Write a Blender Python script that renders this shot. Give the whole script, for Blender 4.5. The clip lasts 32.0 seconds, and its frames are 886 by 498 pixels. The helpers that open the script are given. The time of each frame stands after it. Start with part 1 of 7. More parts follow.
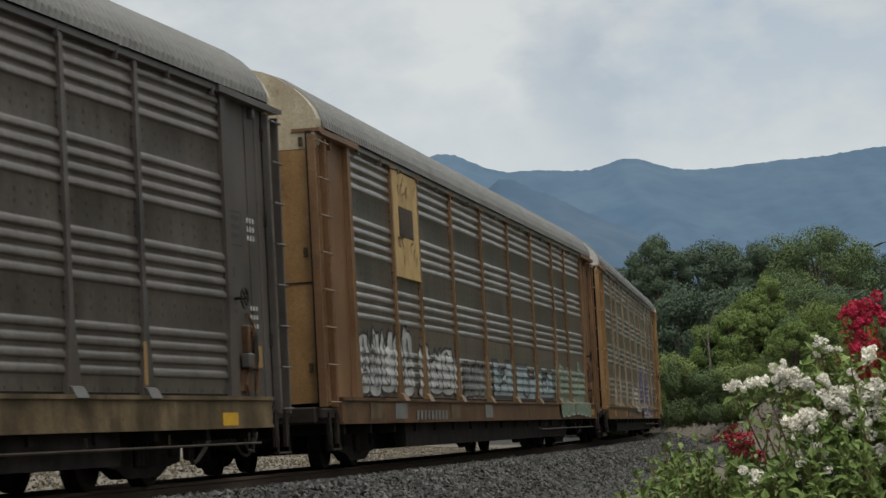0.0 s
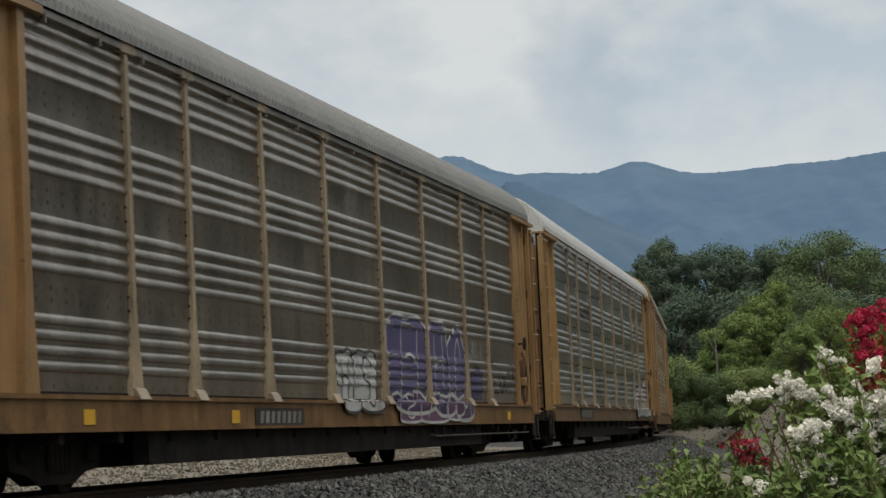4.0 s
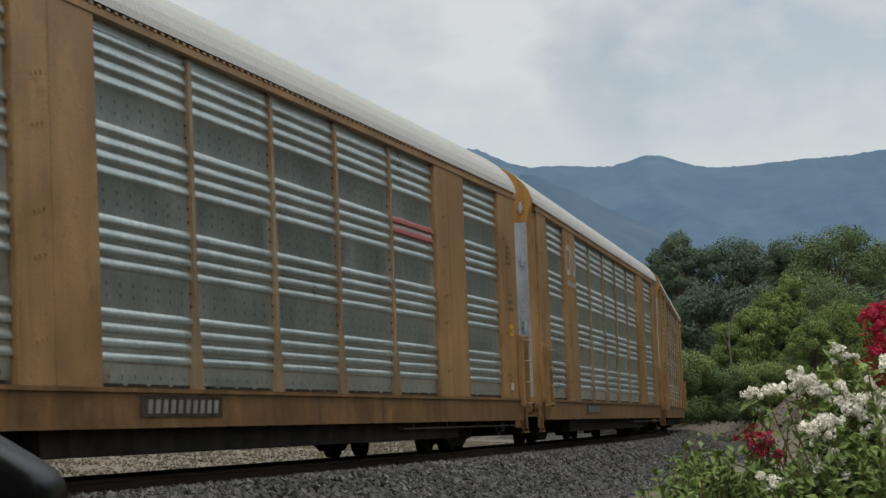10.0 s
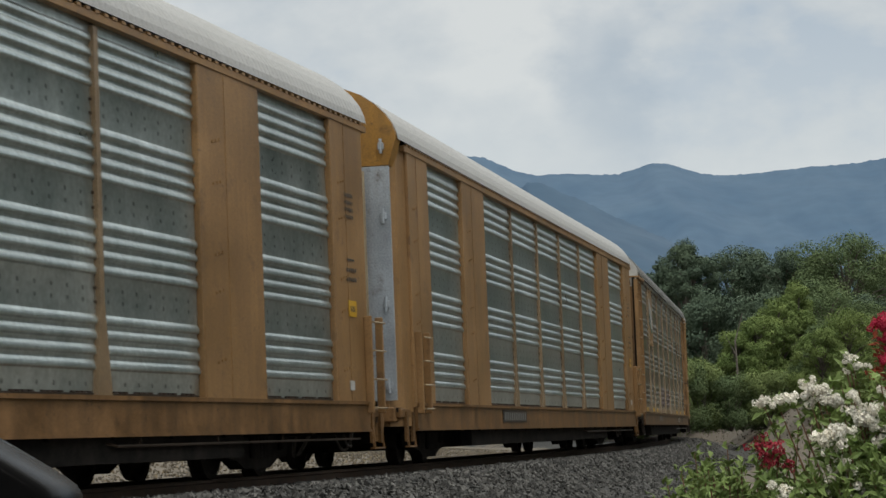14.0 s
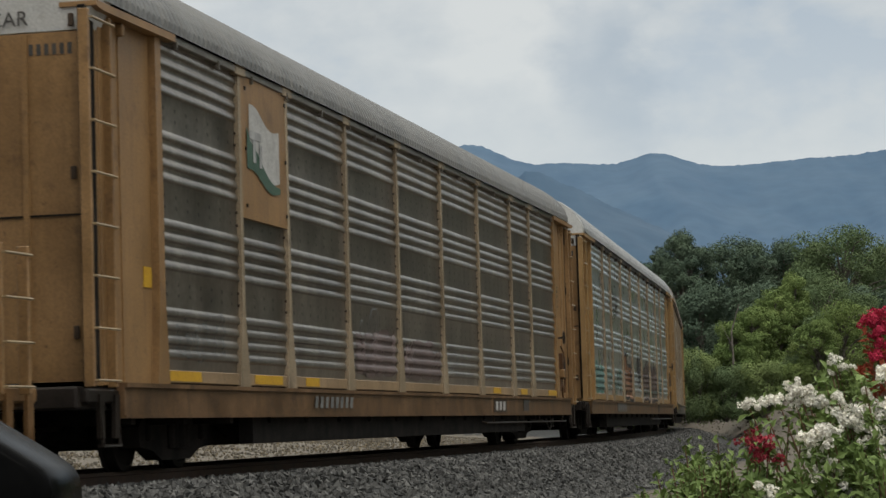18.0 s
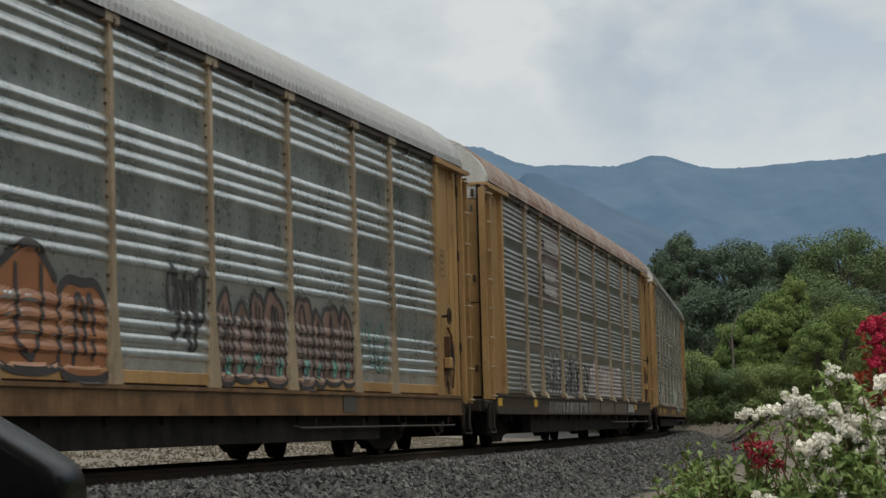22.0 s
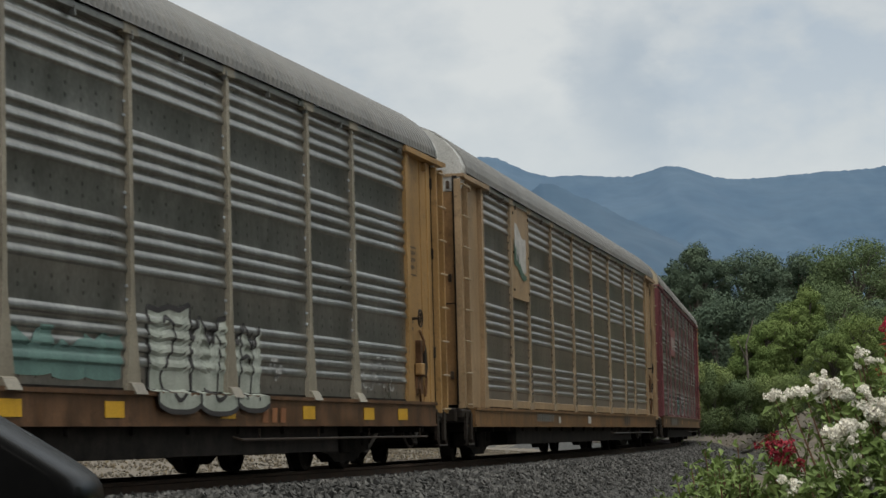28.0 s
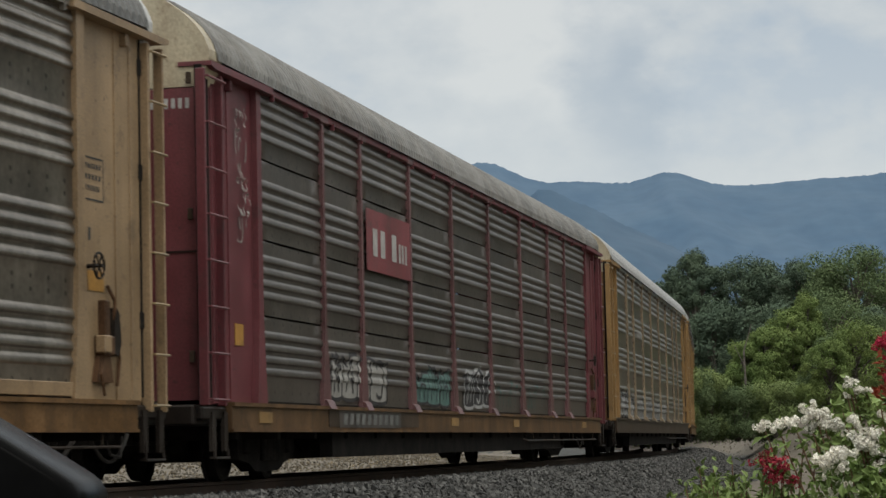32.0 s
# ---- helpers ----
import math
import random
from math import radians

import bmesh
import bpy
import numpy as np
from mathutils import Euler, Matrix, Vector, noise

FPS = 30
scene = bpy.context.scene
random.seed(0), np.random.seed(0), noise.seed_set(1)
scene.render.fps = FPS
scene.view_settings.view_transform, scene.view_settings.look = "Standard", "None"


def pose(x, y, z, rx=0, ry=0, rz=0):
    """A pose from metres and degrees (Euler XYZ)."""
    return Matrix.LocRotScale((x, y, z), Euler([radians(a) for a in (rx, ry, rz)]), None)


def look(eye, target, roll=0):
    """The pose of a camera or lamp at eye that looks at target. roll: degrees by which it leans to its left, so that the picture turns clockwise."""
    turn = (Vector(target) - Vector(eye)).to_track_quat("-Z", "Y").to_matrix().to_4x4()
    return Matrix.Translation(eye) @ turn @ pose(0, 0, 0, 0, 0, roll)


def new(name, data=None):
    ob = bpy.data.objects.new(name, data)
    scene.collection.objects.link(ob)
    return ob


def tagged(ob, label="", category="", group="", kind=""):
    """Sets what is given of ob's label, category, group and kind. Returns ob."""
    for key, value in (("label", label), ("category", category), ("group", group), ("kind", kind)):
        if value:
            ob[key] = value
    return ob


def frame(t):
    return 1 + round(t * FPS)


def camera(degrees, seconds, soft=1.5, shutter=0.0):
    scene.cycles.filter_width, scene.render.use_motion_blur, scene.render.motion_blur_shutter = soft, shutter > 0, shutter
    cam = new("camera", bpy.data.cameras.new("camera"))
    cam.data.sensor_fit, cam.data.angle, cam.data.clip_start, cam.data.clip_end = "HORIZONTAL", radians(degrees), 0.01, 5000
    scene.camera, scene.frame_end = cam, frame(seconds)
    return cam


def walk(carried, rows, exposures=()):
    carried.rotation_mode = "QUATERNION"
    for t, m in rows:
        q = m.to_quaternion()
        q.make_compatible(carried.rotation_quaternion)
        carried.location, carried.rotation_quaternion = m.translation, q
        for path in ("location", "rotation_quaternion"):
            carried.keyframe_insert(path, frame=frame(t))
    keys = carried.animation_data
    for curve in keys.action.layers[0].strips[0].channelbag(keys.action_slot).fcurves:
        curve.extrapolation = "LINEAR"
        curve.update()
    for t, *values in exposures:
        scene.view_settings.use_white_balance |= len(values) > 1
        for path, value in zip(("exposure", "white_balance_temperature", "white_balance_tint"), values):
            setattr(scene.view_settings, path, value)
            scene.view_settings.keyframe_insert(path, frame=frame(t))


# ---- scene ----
# ================= camera =================
EYE = (0.0, 0.0, 0.435)          # metres above the rail tops
cam = camera(20.96, 32.0, soft=1.5, shutter=0.15)
# seconds, yaw, pitch, roll of the hand-held camera, in degrees
AIM = [
    (0, -0.399, 4.395, -2.73), (0.5, -0.399, 4.395, -2.7), (1, -0.371, 4.384, -2.64), (1.5, -0.319, 4.451, -2.59),
    (2, -0.349, 4.445, -2.58), (2.5, -0.39, 4.423, -2.62), (3, -0.375, 4.444, -2.62), (3.5, -0.272, 4.467, -2.47),
    (5.5, -0.228, 4.314, -2.18), (6, -0.192, 4.343, -2.22), (6.5, -0.176, 4.326, -2.17), (7, -0.151, 4.339, -2.13),
    (7.5, -0.132, 4.327, -2.1), (8, -0.065, 4.301, -2.02), (8.5, -0.055, 4.317, -2.01), (9, -0, 4.329, -2.02),
    (9.5, 0.098, 4.309, -1.95), (10, 0.122, 4.276, -1.9), (10.5, 0.091, 4.289, -1.93), (11, 0.094, 4.317, -1.91),
    (11.5, 0.108, 4.308, -1.86), (12, 0.075, 4.359, -1.89), (12.5, 0.161, 4.376, -1.85), (13, 0.261, 4.402, -1.8),
    (13.5, 0.267, 4.467, -1.84), (14, 0.268, 4.471, -1.88), (14.5, 0.25, 4.441, -1.95), (16.5, 0.194, 4.331, -1.61),
    (17, 0.213, 4.281, -1.59), (17.5, 0.212, 4.226, -1.54), (18, 0.207, 4.187, -1.4), (18.5, 0.198, 4.192, -1.31),
    (19, 0.207, 4.228, -1.31), (19.5, 0.287, 4.261, -1.34), (20, 0.293, 4.245, -1.4), (20.5, 0.29, 4.178, -1.44),
    (21, 0.289, 4.199, -1.4), (21.5, 0.28, 4.236, -1.28), (22, 0.217, 4.221, -1.16), (22.5, 0.134, 4.195, -1.04),
    (23, 0.124, 4.12, -0.99), (23.5, 0.199, 4.217, -1.02), (24, 0.301, 4.244, -0.95), (24.5, 0.275, 4.281, -0.9),
    (25, 0.199, 4.343, -0.99), (25.5, 0.225, 4.321, -1.06), (26, 0.318, 4.372, -1.04), (26.5, 0.404, 4.37, -0.81),
    (28.5, 0.582, 4.496, -1.14), (29, 0.559, 4.457, -1.03), (29.5, 0.568, 4.463, -1.08), (30, 0.571, 4.53, -1.16),
    (30.5, 0.565, 4.577, -1.17), (31, 0.559, 4.599, -1.21), (31.5, 0.52, 4.643, -1.22), (32, 0.499, 4.613, -0.96),
]
# seconds, sideways and upward drift of the hand, in metres
DRIFT = [(0, 0.014, 0.011), (3.5, 0.011, 0.010), (6, -0.002, -0.001), (10, -0.005, -0.006), (14, -0.011, -0.003), (19, -0.012, -0.005), (23, -0.0155, -0.0055), (26, -0.015, -0.005), (32, -0.021, -0.005)]


def drift(t, k):
    return float(np.interp(t, [d[0] for d in DRIFT], [d[k] for d in DRIFT]))


walk(cam, [(t, pose(EYE[0] + drift(t, 1), EYE[1], EYE[2] + drift(t, 2), 90 + p, 0, y) @ pose(0, 0, 0, 0, 0, r)) for t, y, p, r in AIM])

# ================= sky and light =================
SUN_EL, SUN_AZ = radians(62), radians(150)      # azimuth clockwise from ahead (+y)
world = bpy.data.worlds.new("sky")
scene.world = world
world.use_nodes = True
wn, wl = world.node_tree.nodes, world.node_tree.links
wn.clear()


def wnode(kind, **kw):
    n = wn.new(kind)
    for k, v in kw.items():
        n.inputs[k].default_value = v
    return n


sky = wn.new("ShaderNodeTexSky")
sky.sky_type, sky.sun_disc = "NISHITA", False
sky.sun_elevation, sky.sun_rotation = SUN_EL, SUN_AZ
coord = wn.new("ShaderNodeTexCoord")
stretch = wn.new("ShaderNodeMapping")
stretch.inputs["Scale"].default_value = (1.0, 1.0, 1.6)
stretch.inputs["Location"].default_value = (0.37, 0.0, 0.21)
big = wnode("ShaderNodeTexNoise", Scale=8.0, Detail=5.0, Roughness=0.52)
fine = wnode("ShaderNodeTexNoise", Scale=26.0, Detail=5.0, Roughness=0.55)
mixn = wn.new("ShaderNodeMath")
mixn.operation = "MULTIPLY_ADD"
mixn.inputs[1].default_value = 0.5
ramp = wn.new("ShaderNodeValToRGB")
ramp.color_ramp.elements[0].position, ramp.color_ramp.elements[0].color = 0.60, (0.458, 0.525, 0.588, 1)
ramp.color_ramp.elements[1].position, ramp.color_ramp.elements[1].color = 0.90, (0.69, 0.71, 0.70, 1)
e = ramp.color_ramp.elements.new(0.715)
e.color = (0.565, 0.605, 0.625, 1)
# clearer, paler band low over the hills
sep = wn.new("ShaderNodeSeparateXYZ")
low = wn.new("ShaderNodeMapRange")
low.inputs["From Min"].default_value, low.inputs["From Max"].default_value = 0.10, 0.17
low.inputs["To Min"].default_value, low.inputs["To Max"].default_value = 0.55, 0.0
band = wn.new("ShaderNodeMixRGB")
band.inputs[2].default_value = (0.66, 0.70, 0.71, 1)
skyk = wn.new("ShaderNodeMixRGB")
skyk.blend_type = "MULTIPLY"
skyk.inputs[0].default_value, skyk.inputs[2].default_value = 1.0, (0.12, 0.12, 0.12, 1)
mixw = wn.new("ShaderNodeMixRGB")
mixw.inputs[0].default_value = 0.92
bg = wn.new("ShaderNodeBackground")
bg.inputs["Strength"].default_value = 1.0
out = wn.new("ShaderNodeOutputWorld")
wl.new(coord.outputs["Generated"], stretch.inputs["Vector"])
wl.new(stretch.outputs[0], big.inputs["Vector"])
wl.new(stretch.outputs[0], fine.inputs["Vector"])
wl.new(fine.outputs[0], mixn.inputs[0])
wl.new(big.outputs[0], mixn.inputs[2])
wl.new(mixn.outputs[0], ramp.inputs[0])
wl.new(coord.outputs["Generated"], sep.inputs[0])
wl.new(sep.outputs["Z"], low.inputs["Value"])
wl.new(low.outputs[0], band.inputs[0])
gap_from = wn.new("ShaderNodeVectorMath")       # a bluer break in the cloud over the ridge
gap_from.operation = "SUBTRACT"
gap_from.inputs[1].default_value = (0.100, 1.011, 0.171)
gap_wobble = wn.new("ShaderNodeMixRGB")
gap_wobble.blend_type = "ADD"
gap_wobble.inputs[0].default_value = 0.065
gap_scale = wn.new("ShaderNodeVectorMath")
gap_scale.operation = "MULTIPLY"
gap_scale.inputs[1].default_value = (56.0, 0.0, 32.0)
gap_len = wn.new("ShaderNodeVectorMath")
gap_len.operation = "LENGTH"
gap_map = wn.new("ShaderNodeMapRange")
gap_map.interpolation_type = "SMOOTHSTEP"
gap_map.inputs["From Min"].default_value, gap_map.inputs["From Max"].default_value = 0.05, 1.75
gap_map.inputs["To Min"].default_value, gap_map.inputs["To Max"].default_value = 0.72, 0.0
gap_mix = wn.new("ShaderNodeMixRGB")
gap_mix.inputs[2].default_value = (0.335, 0.41, 0.49, 1)
wl.new(coord.outputs["Generated"], gap_wobble.inputs[1])
wl.new(fine.outputs["Color"], gap_wobble.inputs[2])
wl.new(gap_wobble.outputs[0], gap_from.inputs[0])
wl.new(gap_from.outputs[0], gap_scale.inputs[0])
wl.new(gap_scale.outputs[0], gap_len.inputs[0])
wl.new(gap_len.outputs["Value"], gap_map.inputs["Value"])
wl.new(gap_map.outputs[0], gap_mix.inputs[0])
wl.new(ramp.outputs[0], gap_mix.inputs[1])
wl.new(gap_mix.outputs[0], band.inputs[1])
wl.new(sky.outputs[0], skyk.inputs[1])
wl.new(skyk.outputs[0], mixw.inputs[1])
wl.new(band.outputs[0], mixw.inputs[2])
zen = wn.new("ShaderNodeMapRange")       # an overcast sky is brighter overhead
zen.inputs["From Min"].default_value, zen.inputs["From Max"].default_value = 0.2, 0.9
zen.inputs["To Min"].default_value, zen.inputs["To Max"].default_value = 1.0, 2.5
wl.new(sep.outputs["Z"], zen.inputs["Value"])
wl.new(zen.outputs[0], bg.inputs["Strength"])
warm = wn.new("ShaderNodeMapRange")
warm.inputs["From Min"].default_value, warm.inputs["From Max"].default_value = 0.2, 0.7
tint = wn.new("ShaderNodeMixRGB")
tint.blend_type = "MULTIPLY"
tint.inputs[2].default_value = (1.06, 1.0, 0.90, 1)
wl.new(sep.outputs["Z"], warm.inputs["Value"])
wl.new(warm.outputs[0], tint.inputs[0])
wl.new(mixw.outputs[0], tint.inputs[1])
wl.new(tint.outputs[0], bg.inputs["Color"])
wl.new(bg.outputs[0], out.inputs["Surface"])

sun = new("sun", bpy.data.lights.new("sun", "SUN"))
sun.data.energy, sun.data.angle, sun.data.color = 0.9, radians(16), (1.0, 0.95, 0.88)
sun.matrix_world = look((60 * math.sin(SUN_AZ) * math.cos(SUN_EL), 60 * math.cos(SUN_AZ) * math.cos(SUN_EL), 60 * math.sin(SUN_EL)), (0, 0, 0))


# ================= materials =================
def weathered(name, c1, c2, rough=0.6, metal=0.0, scale=1.5, dirt=None, streak=0.0, dots=False, bump=0.15, fine=40.0, per_object=0.0,
              island=0.0, emit=None, spots=None):
    """A painted or natural surface: two tones in large patches, fine grain, optional streaks that run down, optional rows of small rivets."""
    m = bpy.data.materials.new(name)
    m.use_nodes = True
    nt = m.node_tree
    N, L = nt.nodes, nt.links
    bsdf = N["Principled BSDF"]
    tc = N.new("ShaderNodeTexCoord")
    info = N.new("ShaderNodeObjectInfo")
    shift = N.new("ShaderNodeVectorMath")
    shift.operation = "MULTIPLY_ADD"
    shift.inputs[0].default_value = (1, 1, 1)
    comb = N.new("ShaderNodeCombineXYZ")
    mul = N.new("ShaderNodeMath")
    mul.operation = "MULTIPLY"
    mul.inputs[1].default_value = 37.0
    L.new(info.outputs["Random"], mul.inputs[0])
    L.new(mul.outputs[0], comb.inputs[0])
    L.new(mul.outputs[0], comb.inputs[1])
    L.new(tc.outputs["Object"], shift.inputs[0])
    shift.inputs[1].default_value = (1, 1, 1)
    L.new(comb.outputs[0], shift.inputs[2])
    n1 = N.new("ShaderNodeTexNoise")
    n1.inputs["Scale"].default_value, n1.inputs["Detail"].default_value, n1.inputs["Roughness"].default_value = scale, 6, 0.62
    L.new(shift.outputs[0], n1.inputs["Vector"])
    r1 = N.new("ShaderNodeValToRGB")
    r1.color_ramp.elements[0].position, r1.color_ramp.elements[1].position = 0.34, 0.68
    r1.color_ramp.elements[0].color, r1.color_ramp.elements[1].color = (*c1, 1), (*c2, 1)
    L.new(n1.outputs[0], r1.inputs[0])
    col = r1.outputs[0]
    if streak:
        mp = N.new("ShaderNodeMapping")
        mp.inputs["Scale"].default_value = (4.2, 4.2, 0.32)
        L.new(shift.outputs[0], mp.inputs["Vector"])
        n2 = N.new("ShaderNodeTexNoise")
        n2.inputs["Scale"].default_value, n2.inputs["Detail"].default_value, n2.inputs["Roughness"].default_value = 1.0, 7, 0.62
        L.new(mp.outputs[0], n2.inputs["Vector"])
        r2 = N.new("ShaderNodeMapRange")
        r2.inputs["From Min"].default_value, r2.inputs["From Max"].default_value = 0.44, 0.74
        r2.inputs["To Max"].default_value = streak
        L.new(n2.outputs[0], r2.inputs["Value"])
        mx = N.new("ShaderNodeMixRGB")
        mx.inputs[2].default_value = (*(dirt or (0.08, 0.06, 0.045)), 1)
        L.new(r2.outputs[0], mx.inputs[0])
        L.new(col, mx.inputs[1])
        col = mx.outputs[0]
    if spots:
        # chipped and stained patches with ragged edges
        for size, lo, hi, much in ((2.6, 0.57, 0.68, 0.6), (11.0, 0.61, 0.68, 0.75)):
            ns = N.new("ShaderNodeTexNoise")
            ns.inputs["Scale"].default_value, ns.inputs["Detail"].default_value, ns.inputs["Roughness"].default_value = size, 8, 0.68
            L.new(shift.outputs[0], ns.inputs["Vector"])
            rs = N.new("ShaderNodeMapRange")
            rs.inputs["From Min"].default_value, rs.inputs["From Max"].default_value = lo, hi
            rs.inputs["To Max"].default_value = much
            L.new(ns.outputs[0], rs.inputs["Value"])
            ms = N.new("ShaderNodeMixRGB")
            ms.inputs[2].default_value = (*spots, 1)
            L.new(rs.outputs[0], ms.inputs[0])
            L.new(col, ms.inputs[1])
            col = ms.outputs[0]
    n3 = N.new("ShaderNodeTexNoise")
    n3.inputs["Scale"].default_value, n3.inputs["Detail"].default_value = fine, 3
    L.new(shift.outputs[0], n3.inputs["Vector"])
    r3 = N.new("ShaderNodeMapRange")
    r3.inputs["From Min"].default_value, r3.inputs["From Max"].default_value = 0.3, 0.7
    r3.inputs["To Min"].default_value, r3.inputs["To Max"].default_value = 0.82, 1.12
    L.new(n3.outputs[0], r3.inputs["Value"])
    fac = r3.outputs[0]
    if per_object or island:
        if island:
            geo = N.new("ShaderNodeNewGeometry")
            src, amount = geo.outputs["Random Per Island"], island
        else:
            src, amount = info.outputs["Random"], per_object
        r4 = N.new("ShaderNodeMapRange")
        r4.inputs["To Min"].default_value, r4.inputs["To Max"].default_value = 1 - amount, 1 + amount
        L.new(src, r4.inputs["Value"])
        mm = N.new("ShaderNodeMath")
        mm.operation = "MULTIPLY"
        L.new(fac, mm.inputs[0])
        L.new(r4.outputs[0], mm.inputs[1])
        fac = mm.outputs[0]
    if dots:
        # rows of dark holes in the flat bands: every 0.36 m along, two rows a band
        sp = N.new("ShaderNodeSeparateXYZ")
        L.new(tc.outputs["Object"], sp.inputs[0])

        def wave(sock, period, offset, rows=0.0):
            a = N.new("ShaderNodeMath")
            a.operation = "ADD"
            a.inputs[1].default_value = offset
            L.new(sock, a.inputs[0])
            b = N.new("ShaderNodeMath")
            b.operation = "PINGPONG"
            b.inputs[1].default_value = period / 2
            L.new(a.outputs[0], b.inputs[0])
            s = N.new("ShaderNodeMath")
            s.operation = "SUBTRACT"
            s.inputs[1].default_value = rows
            L.new(b.outputs[0], s.inputs[0])
            c = N.new("ShaderNodeMath")
            c.operation = "MULTIPLY"
            L.new(s.outputs[0], c.inputs[0])
            L.new(s.outputs[0], c.inputs[1])
            return c.outputs[0]

        ad = N.new("ShaderNodeMath")
        ad.operation = "ADD"
        L.new(wave(sp.outputs["X"], 0.36, 100 * 0.36), ad.inputs[0])
        L.new(wave(sp.outputs["Z"], 0.875, 0.875 * 20 - 3.545, 0.055), ad.inputs[1])
        lt = N.new("ShaderNodeMath")
        lt.operation = "LESS_THAN"
        lt.inputs[1].default_value = 0.023 ** 2
        L.new(ad.outputs[0], lt.inputs[0])
        dk = N.new("ShaderNodeMapRange")
        dk.inputs["To Min"].default_value, dk.inputs["To Max"].default_value = 1.0, 0.36
        L.new(lt.outputs[0], dk.inputs["Value"])
        mm = N.new("ShaderNodeMath")
        mm.operation = "MULTIPLY"
        L.new(fac, mm.inputs[0])
        L.new(dk.outputs[0], mm.inputs[1])
        fac = mm.outputs[0]
    mul3 = N.new("ShaderNodeVectorMath")
    mul3.operation = "SCALE"
    L.new(col, mul3.inputs[0])
    L.new(fac, mul3.inputs["Scale"])
    L.new(mul3.outputs[0], bsdf.inputs["Base Color"])
    rr = N.new("ShaderNodeMapRange")
    rr.inputs["To Min"].default_value, rr.inputs["To Max"].default_value = max(0.05, rough - 0.12), min(1, rough + 0.12)
    L.new(n1.outputs[0], rr.inputs["Value"])
    L.new(rr.outputs[0], bsdf.inputs["Roughness"])
    bsdf.inputs["Metallic"].default_value = metal
    if bump:
        bp = N.new("ShaderNodeBump")
        bp.inputs["Strength"].default_value, bp.inputs["Distance"].default_value = bump, 0.01
        L.new(n3.outputs[0], bp.inputs["Height"])
        L.new(bp.outputs[0], bsdf.inputs["Normal"])
    if emit:
        bsdf.inputs["Emission Color"].default_value, bsdf.inputs["Emission Strength"].default_value = (*emit, 1), 1.0
    return m


def paint(name, c, worn=0.75, **kw):
    kw = {"rough": 0.46, "scale": 0.9, "streak": 0.5, "spots": tuple(v * 0.8 for v in kw.get("dirt", (0.08, 0.06, 0.045))), **kw}
    faded = tuple(1.2 * v + 0.014 for v in c)
    return weathered(name, tuple(v * worn for v in c), faded, **kw)


